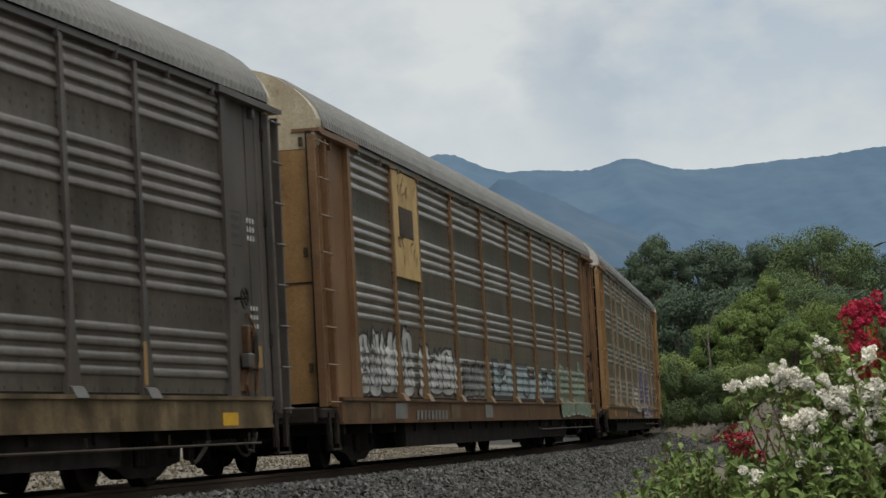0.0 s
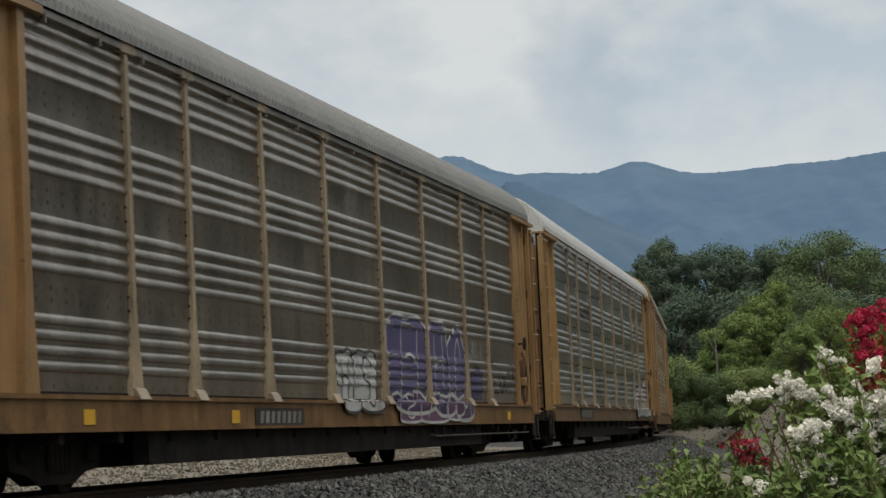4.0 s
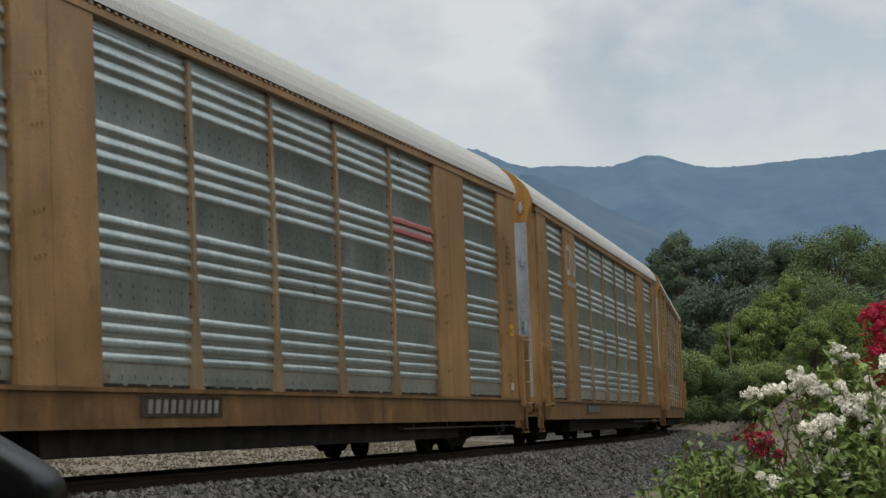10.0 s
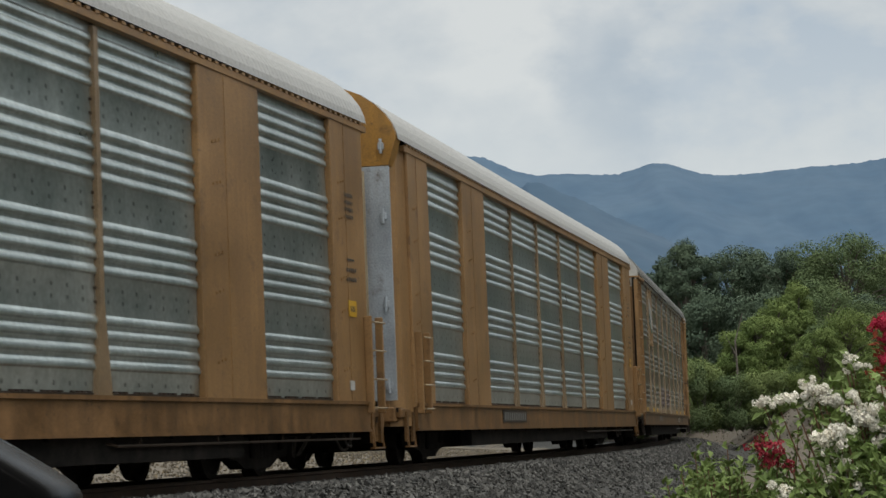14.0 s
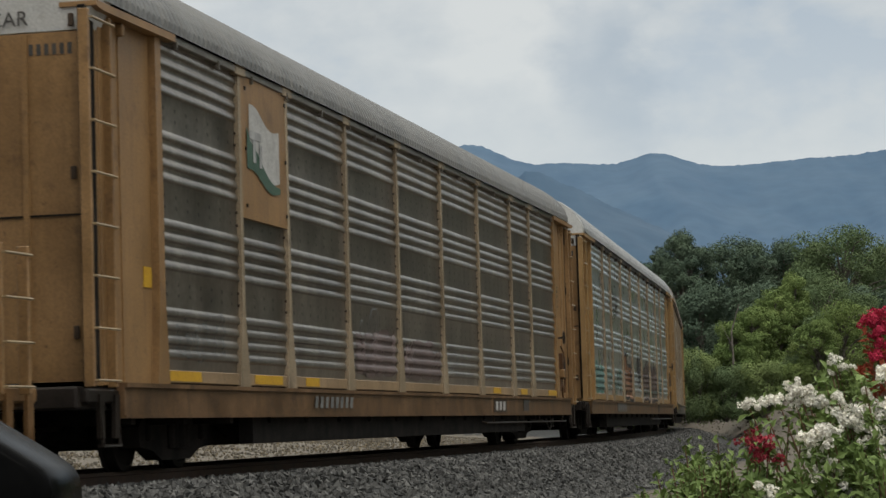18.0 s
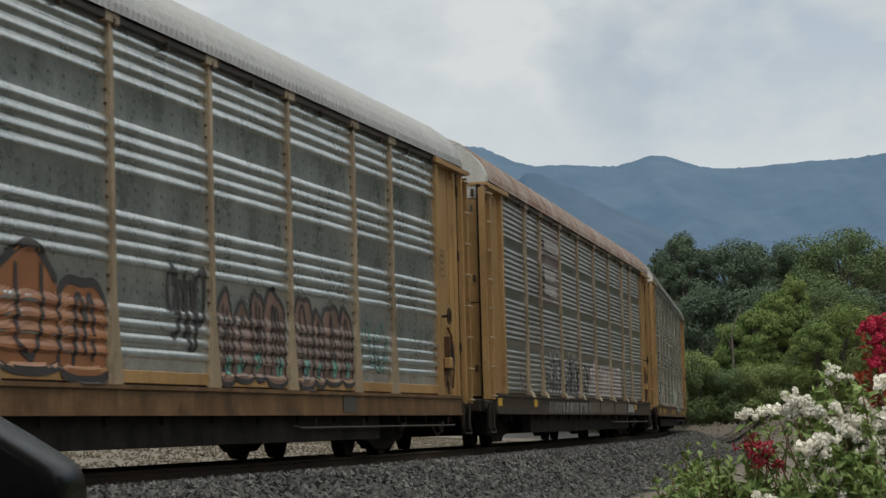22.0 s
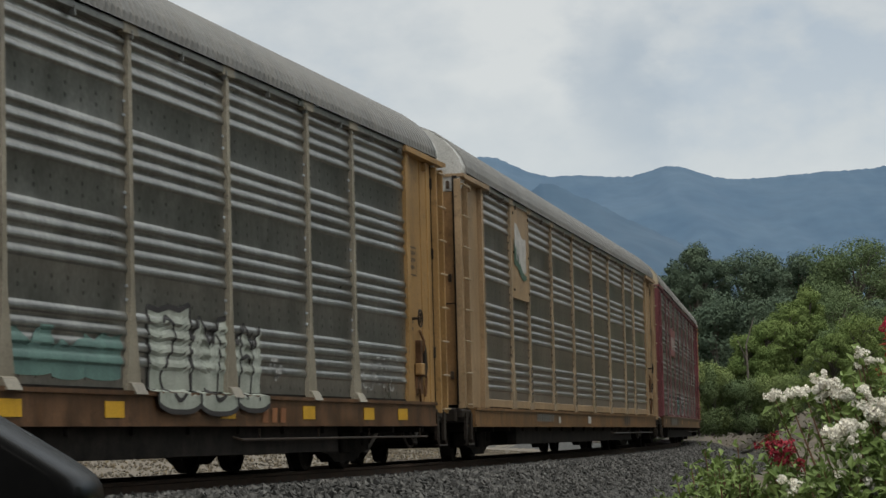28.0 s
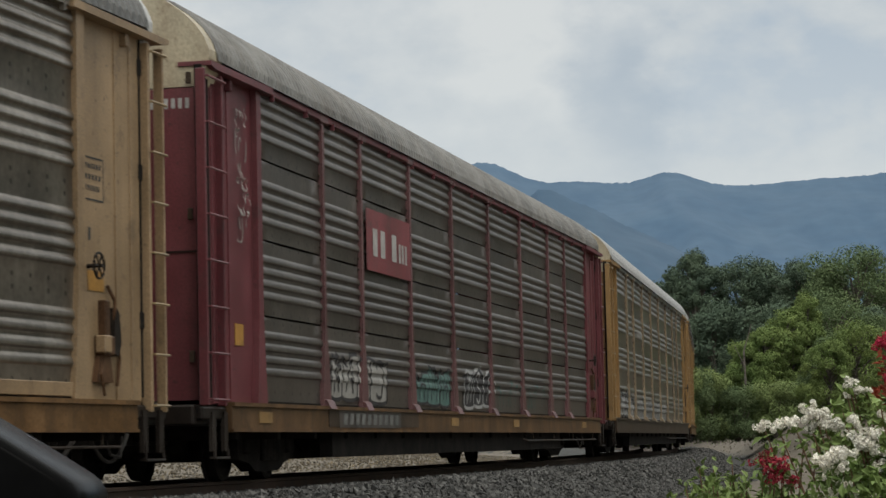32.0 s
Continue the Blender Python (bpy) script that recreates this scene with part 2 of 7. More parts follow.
YELLOW = (0.288, 0.167, 0.056)
OCHRE = (0.248, 0.137, 0.049)
RUSTY = (0.165, 0.082, 0.030)
M = {
    "yellow": paint("yellow_paint", YELLOW, dirt=(0.14, 0.085, 0.04)),
    "ochre": paint("ochre_paint", OCHRE, dirt=(0.12, 0.065, 0.03)),
    "tan": paint("tan_paint", (0.29, 0.195, 0.105), dirt=(0.12, 0.08, 0.045)),
    "posttan": paint("dull_tan_post_paint", (0.27, 0.205, 0.13), dirt=(0.12, 0.085, 0.055)),
    "rusty": paint("rusty_orange_paint", RUSTY, worn=0.6, dirt=(0.08, 0.045, 0.025), streak=0.7),
    "postochre": paint("faded_ochre_post_paint", (0.215, 0.148, 0.082), dirt=(0.10, 0.07, 0.045)),
    "sill_ochre": paint("grimy_ochre_sill_paint", (0.17, 0.090, 0.034), worn=0.55, dirt=(0.05, 0.032, 0.018), streak=0.75, scale=2.0),
    "sill_yellow": paint("grimy_yellow_sill_paint", (0.145, 0.080, 0.036), worn=0.5, dirt=(0.045, 0.029, 0.018), streak=0.75, scale=2.0),
    "sootsill": paint("sooty_end_sill_paint", (0.020, 0.014, 0.010), worn=0.5, dirt=(0.010, 0.008, 0.007), streak=0.7),
    "postmaroon": paint("dull_maroon_post_paint", (0.135, 0.058, 0.058), dirt=(0.06, 0.035, 0.032)),
    "postrust": paint("orange_brown_post_paint", (0.155, 0.085, 0.032), dirt=(0.07, 0.045, 0.025)),
    "sill_rust": paint("rusty_brown_sill_paint", (0.115, 0.058, 0.027), worn=0.45, dirt=(0.035, 0.024, 0.017), streak=0.8, scale=2.0),
    "sill_tan": paint("grimy_tan_sill_paint", (0.135, 0.095, 0.05), worn=0.4, dirt=(0.04, 0.03, 0.02), streak=0.85, scale=2.0),
    "postgrey": paint("bleached_grey_post_paint", (0.235, 0.21, 0.16), dirt=(0.11, 0.09, 0.065)),
    "rung": paint("worn_rung_paint", (0.30, 0.215, 0.11), dirt=(0.12, 0.08, 0.04)),
    "gold": paint("golden_paint", (0.38, 0.19, 0.03), dirt=(0.12, 0.07, 0.03)),
    "maroon": paint("maroon_paint", (0.135, 0.027, 0.033), dirt=(0.06, 0.03, 0.028)),
    "red": paint("red_paint", (0.19, 0.038, 0.044), worn=0.8, streak=0.4),
    "dark": paint("sooty_paint", (0.055, 0.05, 0.046), worn=0.6, dirt=(0.1, 0.07, 0.05)),
    "cream": paint("cream_paint", (0.42, 0.36, 0.25), dirt=(0.2, 0.13, 0.07)),
    "white": paint("white_paint", (0.45, 0.447, 0.43), worn=0.92, dirt=(0.33, 0.30, 0.26), streak=0.25),
    "galv_door": paint("galvanised_door", (0.36, 0.40, 0.44), dirt=(0.2, 0.18, 0.15), rough=0.45, metal=0.25),
    "browngrey": paint("grimy_sill_paint", (0.062, 0.041, 0.027), worn=0.55, dirt=(0.035, 0.026, 0.018), streak=0.7),
    "blacksill": paint("black_sill_paint", (0.030, 0.023, 0.018), worn=0.5, dirt=(0.065, 0.036, 0.022), streak=0.6, scale=2.0),
    # soot-black of the underframe; also paints shade into gaps beside doors and sheets
    "under": weathered("sooty_underframe_and_gap_shade", (0.010, 0.0095, 0.009), (0.030, 0.026, 0.023), rough=0.8, scale=3),
    "hose": weathered("dusty_rubber_hose", (0.035, 0.030, 0.026), (0.075, 0.064, 0.054), rough=0.8, scale=6),
    "wheel": weathered("greasy_wheel_steel", (0.014, 0.012, 0.011), (0.034, 0.029, 0.025), rough=0.6, metal=0.3, scale=5),
    "panel_dark": weathered("dark_weathered_panel", (0.085, 0.072, 0.06), (0.15, 0.132, 0.114), rough=0.42, metal=0.5, dots=True, streak=0.5, dirt=(0.055, 0.044, 0.036), per_object=0.1, bump=0.03, fine=16),
    "panel_bright": weathered("bright_galvanised_panel", (0.42, 0.45, 0.45), (0.62, 0.65, 0.645), rough=0.29, metal=0.84, dots=True, streak=0.3, dirt=(0.25, 0.26, 0.255), per_object=0.08, bump=0.015, fine=16),
    "panel_brown": weathered("brown_weathered_panel", (0.15, 0.13, 0.108), (0.29, 0.257, 0.215), rough=0.33, metal=0.72, dots=True, streak=0.5, dirt=(0.09, 0.074, 0.058), per_object=0.1, bump=0.02, fine=16),
    "panel_grey": weathered("grey_weathered_panel", (0.19, 0.19, 0.178), (0.33, 0.33, 0.31), rough=0.32, metal=0.82, dots=True, streak=0.4, dirt=(0.105, 0.098, 0.088), per_object=0.12, bump=0.02, fine=16),
    "panel_silver": weathered("galvanised_panel", (0.34, 0.395, 0.395), (0.50, 0.55, 0.545), rough=0.32, metal=0.82, dots=True, streak=0.28, dirt=(0.23, 0.255, 0.25), per_object=0.08, bump=0.015, fine=16),
    "roof_grey": weathered("grey_ribbed_roof", (0.12, 0.12, 0.116), (0.18, 0.18, 0.175), rough=0.55, metal=0.2, streak=0.4, dirt=(0.2, 0.18, 0.15)),
    "roof_white": weathered("white_ribbed_roof", (0.36, 0.36, 0.355), (0.40, 0.40, 0.395), rough=0.55, streak=0.12, dirt=(0.24, 0.22, 0.2)),
    "roof_pale": weathered("pale_ribbed_roof", (0.27, 0.275, 0.275), (0.34, 0.345, 0.345), rough=0.5, metal=0.2, streak=0.3, dirt=(0.24, 0.22, 0.19)),
    "roof_rust": weathered("rusty_ribbed_roof", (0.30, 0.265, 0.235), (0.155, 0.085, 0.06), rough=0.7, scale=2.2, streak=0.45, dirt=(0.2, 0.10, 0.06)),
    "roof_mottle": weathered("mottled_ribbed_roof", (0.11, 0.107, 0.10), (0.27, 0.265, 0.25), rough=0.6, scale=1.6, streak=0.5, dirt=(0.16, 0.13, 0.1)),
    "ink_white": weathered("white_spray_paint", (0.22, 0.22, 0.215), (0.42, 0.42, 0.41), rough=0.6, scale=3),
    "ink_black": weathered("black_spray_paint", (0.010, 0.009, 0.010), (0.026, 0.023, 0.023), rough=0.7, scale=3),
    "ink_teal": weathered("teal_spray_paint", (0.06, 0.12, 0.11), (0.10, 0.19, 0.165), rough=0.6, scale=3),
    "ink_mint": weathered("mint_spray_paint", (0.07, 0.22, 0.18), (0.10, 0.30, 0.24), rough=0.6, scale=3),
    "ink_sage": weathered("sage_green_spray_paint", (0.10, 0.13, 0.09), (0.17, 0.21, 0.15), rough=0.6, scale=3),
    "ink_grey": weathered("faded_silver_spray_paint", (0.10, 0.10, 0.096), (0.20, 0.20, 0.19), rough=0.5, scale=3),
    "ink_ice": weathered("pale_blue_spray_paint", (0.15, 0.20, 0.215), (0.27, 0.33, 0.345), rough=0.6, scale=2.2, streak=0.4, dirt=(0.09, 0.09, 0.085)),
    "ink_mintwhite": weathered("pale_mint_spray_paint", (0.20, 0.25, 0.215), (0.34, 0.39, 0.35), rough=0.6, scale=3),
    "ink_pale": weathered("faded_cream_spray_paint", (0.23, 0.22, 0.20), (0.40, 0.385, 0.35), rough=0.6, scale=1.6, streak=0.4, dirt=(0.14, 0.13, 0.12)),
    "ink_lilac": weathered("faded_lilac_spray_paint", (0.22, 0.16, 0.20), (0.36, 0.28, 0.33), rough=0.6, scale=3),
    "ink_palegreen": weathered("pale_green_spray_paint", (0.20, 0.225, 0.19), (0.34, 0.365, 0.32), rough=0.6, scale=2.2, streak=0.4, dirt=(0.12, 0.115, 0.10)),
    "panel_rose": weathered("faded_maroon_panel_paint", (0.105, 0.072, 0.066), (0.175, 0.125, 0.115), rough=0.45, metal=0.3, streak=0.5, dirt=(0.08, 0.06, 0.05)),
    "sill_rose": paint("faded_pink_sill_paint", (0.095, 0.066, 0.055), worn=0.5, dirt=(0.04, 0.03, 0.024), streak=0.7, scale=2.0),
    "ink_rust": weathered("salmon_spray_paint", (0.17, 0.068, 0.028), (0.27, 0.11, 0.042), rough=0.42, scale=2),
    "ink_umber": weathered("grey_brown_spray_paint", (0.10, 0.066, 0.052), (0.17, 0.105, 0.085), rough=0.42, scale=2),
    "ink_blue": weathered("navy_spray_paint", (0.03, 0.03, 0.08), (0.07, 0.05, 0.14), rough=0.6, scale=3),
    "ink_purple": weathered("purple_spray_paint", (0.07, 0.03, 0.07), (0.14, 0.06, 0.11), rough=0.6, scale=3),
    "mark_white": weathered("stencil_white", (0.32, 0.31, 0.29), (0.46, 0.45, 0.43), rough=0.6, scale=6),
    "mark_black": weathered("stencil_black", (0.03, 0.028, 0.025), (0.06, 0.055, 0.05), rough=0.6, scale=6),
    "mark_yellow": weathered("reflective_yellow", (0.46, 0.25, 0.015), (0.56, 0.33, 0.025), rough=0.4, scale=6),
    "mark_green": weathered("logo_green", (0.03, 0.07, 0.045), (0.05, 0.10, 0.065), rough=0.6, scale=6),
    "mark_red": weathered("logo_red", (0.20, 0.04, 0.04), (0.29, 0.065, 0.065), rough=0.6, scale=6),
    "board_yellow": weathered("yellow_sign_panel", (0.34, 0.22, 0.08), (0.48, 0.34, 0.14), rough=0.6, scale=2.5, streak=0.5, dirt=(0.2, 0.13, 0.07)),
    # near-black bed: shade in the gaps between loose stones is put into its colour
    "ballast": weathered("shade_dark_ballast_bed", (0.018, 0.018, 0.017), (0.055, 0.054, 0.05), rough=0.95, scale=18, bump=1.0, fine=60),
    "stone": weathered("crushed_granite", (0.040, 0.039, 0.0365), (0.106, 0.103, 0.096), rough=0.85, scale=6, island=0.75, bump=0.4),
    "rail": weathered("rusty_rail_steel", (0.045, 0.03, 0.022), (0.085, 0.052, 0.035), rough=0.75, metal=0.2, scale=4),
    "tie": weathered("creosoted_timber", (0.035, 0.028, 0.022), (0.075, 0.06, 0.048), rough=0.9, scale=5, per_object=0.25),
    "soil": weathered("pale_dry_soil", (0.075, 0.062, 0.046), (0.18, 0.150, 0.112), rough=0.97, scale=3.2, bump=1.0, fine=14, spots=(0.045, 0.036, 0.024)),
    "clod": weathered("dry_earth_clods", (0.085, 0.072, 0.054), (0.155, 0.134, 0.106), rough=0.95, scale=6, island=0.3),
    "litter": weathered("dry_leaf_litter", (0.085, 0.067, 0.042), (0.16, 0.127, 0.08), rough=0.95, scale=6, island=0.5),
    "bark": weathered("grey_bark", (0.09, 0.075, 0.06), (0.19, 0.165, 0.14), rough=0.95, scale=6, bump=0.6),
    "mirror": weathered("black_mirror_housing", (0.003, 0.003, 0.003), (0.005, 0.005, 0.005), rough=0.24, scale=30, bump=0.0),
}


M["mirror"].node_tree.nodes["Principled BSDF"].inputs["Specular IOR Level"].default_value = 0.012


for key in ("under", "wheel", "sootsill", "blacksill", "browngrey", "sill_ochre", "sill_yellow", "sill_rust", "sill_tan"):
    M[key].node_tree.nodes["Principled BSDF"].inputs["Specular IOR Level"].default_value = 0.04 if key in ("under", "wheel") else 0.15


def leafy(name, c1, c2, rough=0.75):
    m = weathered(name, c1, c2, rough=rough, scale=0.5, island=0.09, bump=0, fine=3)
    m.node_tree.nodes["Principled BSDF"].inputs["Specular IOR Level"].default_value = 0.12
    return m


M.update({
    # dark leaf is lifted and blued: haze over the far wood is in its colour
    "leaf_dark": leafy("hazed_dark_leaf", (0.076, 0.110, 0.076), (0.110, 0.148, 0.094)),
    "leaf_mid": leafy("mid_green_leaf", (0.092, 0.134, 0.064), (0.146, 0.190, 0.082)),
    "leaf_shrub": leafy("shrub_leaf", (0.15, 0.20, 0.075), (0.22, 0.275, 0.105)),
    "leaf_bright": leafy("bright_green_leaf", (0.115, 0.168, 0.052), (0.205, 0.262, 0.086)),
    "leaf_myrtle": leafy("myrtle_leaf", (0.115, 0.172, 0.052), (0.22, 0.285, 0.09), rough=0.42),
    "petal_white": leafy("white_petal", (0.84, 0.80, 0.71), (0.90, 0.87, 0.79)),
    "petal_red": leafy("crimson_petal", (0.42, 0.028, 0.065), (0.55, 0.05, 0.105)),
    "petal_dull": leafy("faded_red_petal", (0.27, 0.026, 0.042), (0.38, 0.05, 0.072)),
    "petal_rust": leafy("rusty_red_leaf", (0.24, 0.05, 0.025), (0.36, 0.09, 0.05)),
    "twig": weathered("reddish_twig", (0.12, 0.06, 0.035), (0.2, 0.11, 0.06), rough=0.8, scale=8),
    # blue haze of the distance is put into the hills' colour and emission
    "hill_far": weathered("haze_glow_far_hill", (0.024, 0.044, 0.058), (0.046, 0.068, 0.080), rough=1.0, scale=0.012, fine=0.05, bump=0,
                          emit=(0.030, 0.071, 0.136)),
    "hill_near": weathered("haze_glow_near_hill", (0.018, 0.036, 0.046), (0.036, 0.056, 0.066), rough=1.0, scale=0.012, fine=0.05, bump=0,
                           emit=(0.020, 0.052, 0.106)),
})


# ================= mesh helpers =================
def mesh_of(name, verts, faces, smooth=False):
    me = bpy.data.meshes.new(name)
    me.from_pydata([tuple(v) for v in verts], [], faces)
    if smooth:
        me.polygons.foreach_set("use_smooth", [True] * len(me.polygons))
    me.update()
    return me


def mesh_from(name, bm, smooth=False):
    me = bpy.data.meshes.new(name)
    bm.to_mesh(me)
    bm.free()
    if smooth:
        me.polygons.foreach_set("use_smooth", [True] * len(me.polygons))
    return me


def part(name, data, material, parent=None, label="", at=None):
    """Links a mesh (or bmesh) as one object; the material sits on the object, so that alike parts share their mesh."""
    me = mesh_from(name, data) if isinstance(data, bmesh.types.BMesh) else data
    if not me.materials:
        me.materials.append(None)
    ob = new(name, me)
    ob.material_slots[0].link = "OBJECT"
    ob.material_slots[0].material = material
    if at is not None:
        ob.matrix_basis = at
    if parent is not None:
        ob.parent = parent
    if label:
        ob["label"] = label
    return ob


def box(bm, x0, x1, y0, y1, z0, z1, bevel=0.0):
    vs = [bm.verts.new(p) for p in ((x0, y0, z0), (x1, y0, z0), (x1, y1, z0), (x0, y1, z0), (x0, y0, z1), (x1, y0, z1), (x1, y1, z1), (x0, y1, z1))]
    fs = [bm.faces.new([vs[i] for i in f]) for f in ((0, 3, 2, 1), (4, 5, 6, 7), (0, 1, 5, 4), (1, 2, 6, 5), (2, 3, 7, 6), (3, 0, 4, 7))]
    if bevel:
        edges = {e for f in fs for e in f.edges}
        bmesh.ops.bevel(bm, geom=list(edges), offset=bevel, segments=1, affect="EDGES")


def tube(bm, pts, r, sides=6):
    """A round bar along a line of points."""
    rings = []
    n = len(pts)
    for i, p in enumerate(pts):
        a, b = Vector(pts[max(i - 1, 0)]), Vector(pts[min(i + 1, n - 1)])
        d = (b - a).normalized()
        u = d.cross(Vector((0, 0, 1)) if abs(d.z) < 0.9 else Vector((1, 0, 0))).normalized()
        v = d.cross(u)
        rr = r[i] if isinstance(r, (list, tuple)) else r
        rings.append([bm.verts.new(Vector(p) + rr * (math.cos(k * 2 * math.pi / sides) * u + math.sin(k * 2 * math.pi / sides) * v)) for k in range(sides)])
    for a, b in zip(rings, rings[1:]):
        for k in range(sides):
            bm.faces.new((a[k], a[(k + 1) % sides], b[(k + 1) % sides], b[k]))
    bm.faces.new(rings[0][::-1])
    bm.faces.new(rings[-1])


def lathe(bm, profile, axis_y=True, sides=24, at=(0, 0, 0)):
    """Turns (radius, offset) pairs about the y axis through a point."""
    rings = []
    for r, o in profile:
        rings.append([bm.verts.new((at[0] + r * math.cos(k * 2 * math.pi / sides), at[1] + o, at[2] + r * math.sin(k * 2 * math.pi / sides))) for k in range(sides)])
    for a, b in zip(rings, rings[1:]):
        for k in range(sides):
            bm.faces.new((a[k], a[(k + 1) % sides], b[(k + 1) % sides], b[k]))
    bm.faces.new(rings[0][::-1])
    bm.faces.new(rings[-1])


def extrude_poly(bm, poly, axis, lo, hi):
    """A prism: a polygon in the two other axes, drawn out along axis from lo to hi."""
    def at(p, w):
        return {"x": (w, p[0], p[1]), "y": (p[0], w, p[1]), "z": (p[0], p[1], w)}[axis]
    a = [bm.verts.new(at(p, lo)) for p in poly]
    b = [bm.verts.new(at(p, hi)) for p in poly]
    n = len(poly)
    bm.faces.new(a[::-1])
    bm.faces.new(b)
    for i in range(n):
        bm.faces.new((a[i], a[(i + 1) % n], b[(i + 1) % n], b[i]))
    bmesh.ops.recalc_face_normals(bm, faces=bm.faces[:])


# ================= the track's line =================
RADIUS, PHI0, CANT = 560.54, 0.19931, 0.0067
LIFT = 0.028                     # rail tops over the datum
CENTRE = (-0.822 - RADIUS * math.cos(PHI0), 40.0 + RADIUS * math.sin(PHI0))


def on_track(s, lat=0.0, z=0.0):
    """Place at s metres along the curve, lat metres to its right (outer side)."""
    a = PHI0 - s / RADIUS
    return Vector((CENTRE[0] + (RADIUS + lat) * math.cos(a), CENTRE[1] - (RADIUS + lat) * math.sin(a), z))


def track_pose(s, wheelbase=19.9):
    """Pose of a vehicle whose middle is at s: it stands on two trucks, and leans with the cant."""
    a, b = on_track(s - wheelbase / 2), on_track(s + wheelbase / 2)
    d = b - a
    return Matrix.Translation((a + b) / 2 + Vector((0, 0, LIFT))) @ Matrix.Rotation(math.atan2(d.y, d.x), 4, "Z") @ Matrix.Rotation(-CANT, 4, "X")


def smooth(x):
    x = min(1.0, max(0.0, x))
    return x * x * (3 - 2 * x)


def ground_z(lat, s):
    """Height of the ground: ballast bed, its shoulders, a low bank ahead on the outer side, a gentle rise beyond the inner side."""
    if lat >= 0:
        z = -0.20 + 0.0413 * min(lat, 2.0) - 0.62 * smooth((lat - 1.9) / 1.9) - 0.12 * smooth((lat - 4) / 6)
        z += 2.55 * smooth((lat - 3.2) / 4.5) * smooth((s - 36) / 26)
        z += 0.0 if lat < 60 else 0.004 * (lat - 60)
    else:
        z = -0.20 + 0.0413 * max(lat, -2.0) - 0.45 * smooth((-lat - 1.9) / 1.7) + 0.95 * smooth((-lat - 5) / 14)
        z += 0.0 if lat > -60 else 0.004 * (-lat - 60)
    if abs(lat) > 2.6:
        z += 0.05 * noise.noise((lat * 0.8, s * 0.5, 0)) + 0.12 * noise.noise((lat * 0.13, s * 0.11, 3)) * smooth((abs(lat) - 3) / 4)
    return z


# ================= ground and track =================
def build_ground():
    lats = [-470, -380, -260, -160, -100, -70, -50, -36, -26, -20, -16, -13, -11, -9.5, -8, -7, -6.2, -5.5, -4.9, -4.4, -4, -3.6, -3.3, -3, -2.7, -2.4,
            -2.1, -1.8, -1.2, 0, 1.2, 1.7, 2.0, 2.3, 2.6, 2.9, 3.2, 3.5, 3.8, 4.2, 4.6, 5.1, 5.6, 6.2, 6.8, 7.5, 8.3, 9.2, 10.3, 11.6, 13.2, 15, 17.5, 21, 26,
            33, 43, 60, 90, 140, 220, 350, 600, 1000, 1800, 3000, 4400]
    ss = [float(v) for v in range(-46, 172)]
    full = 2 * math.pi * RADIUS
    v = 172.0
    while v < full - 60:
        ss.append(v)
        v += 24
    verts, faces = [], []
    nl = len(lats)
    for s in ss:
        for lat in lats:
            p = on_track(s, lat)
            verts.append((p.x, p.y, ground_z(lat, s if s < 900 else s - full)))
    n = len(ss)
    for i in range(n):
        for j in range(nl - 1):
            a, b = i * nl + j, ((i + 1) % n) * nl + j
            faces.append((a, a + 1, b + 1, b))
    g = part("ground", mesh_of("ground", verts, faces, True), M["soil"])
    tagged(g, "pale dry gravelly soil with a low bank beside the track", "ground", kind="structure")
    # ballast bed: a thin sheet over the ground along the line, coloured as shaded gaps
    bl = [-3.5, -3.0, -2.5, -2.1, -1.8, -1.2, -0.5, 0.5, 1.2, 1.8, 2.1, 2.5, 3.0, 3.5, 3.9, 4.3]
    rnd = random.Random(4)
    verts, faces = [], []
    s0, s1, step = -46, 260, 0.5
    k = int((s1 - s0) / step)
    for i in range(k + 1):
        s = s0 + i * step
        for j, lat in enumerate(bl):
            edge = j in (0, len(bl) - 1)
            w = lat + (rnd.uniform(-0.25, 0.25) if edge else 0)
            p = on_track(s, w)
            verts.append((p.x, p.y, ground_z(w, s) + (-0.04 if edge else 0.03 + rnd.uniform(-0.012, 0.012))))
    for i in range(k):
        for j in range(len(bl) - 1):
            a = i * len(bl) + j
            faces.append((a, a + 1, a + 1 + len(bl), a + len(bl)))
    tagged(part("ballast_bed", mesh_of("ballast_bed", verts, faces, True), M["ballast"]), "crushed stone ballast bed under the rails, coloured dark for shade between stones", "ballast", kind="structure")


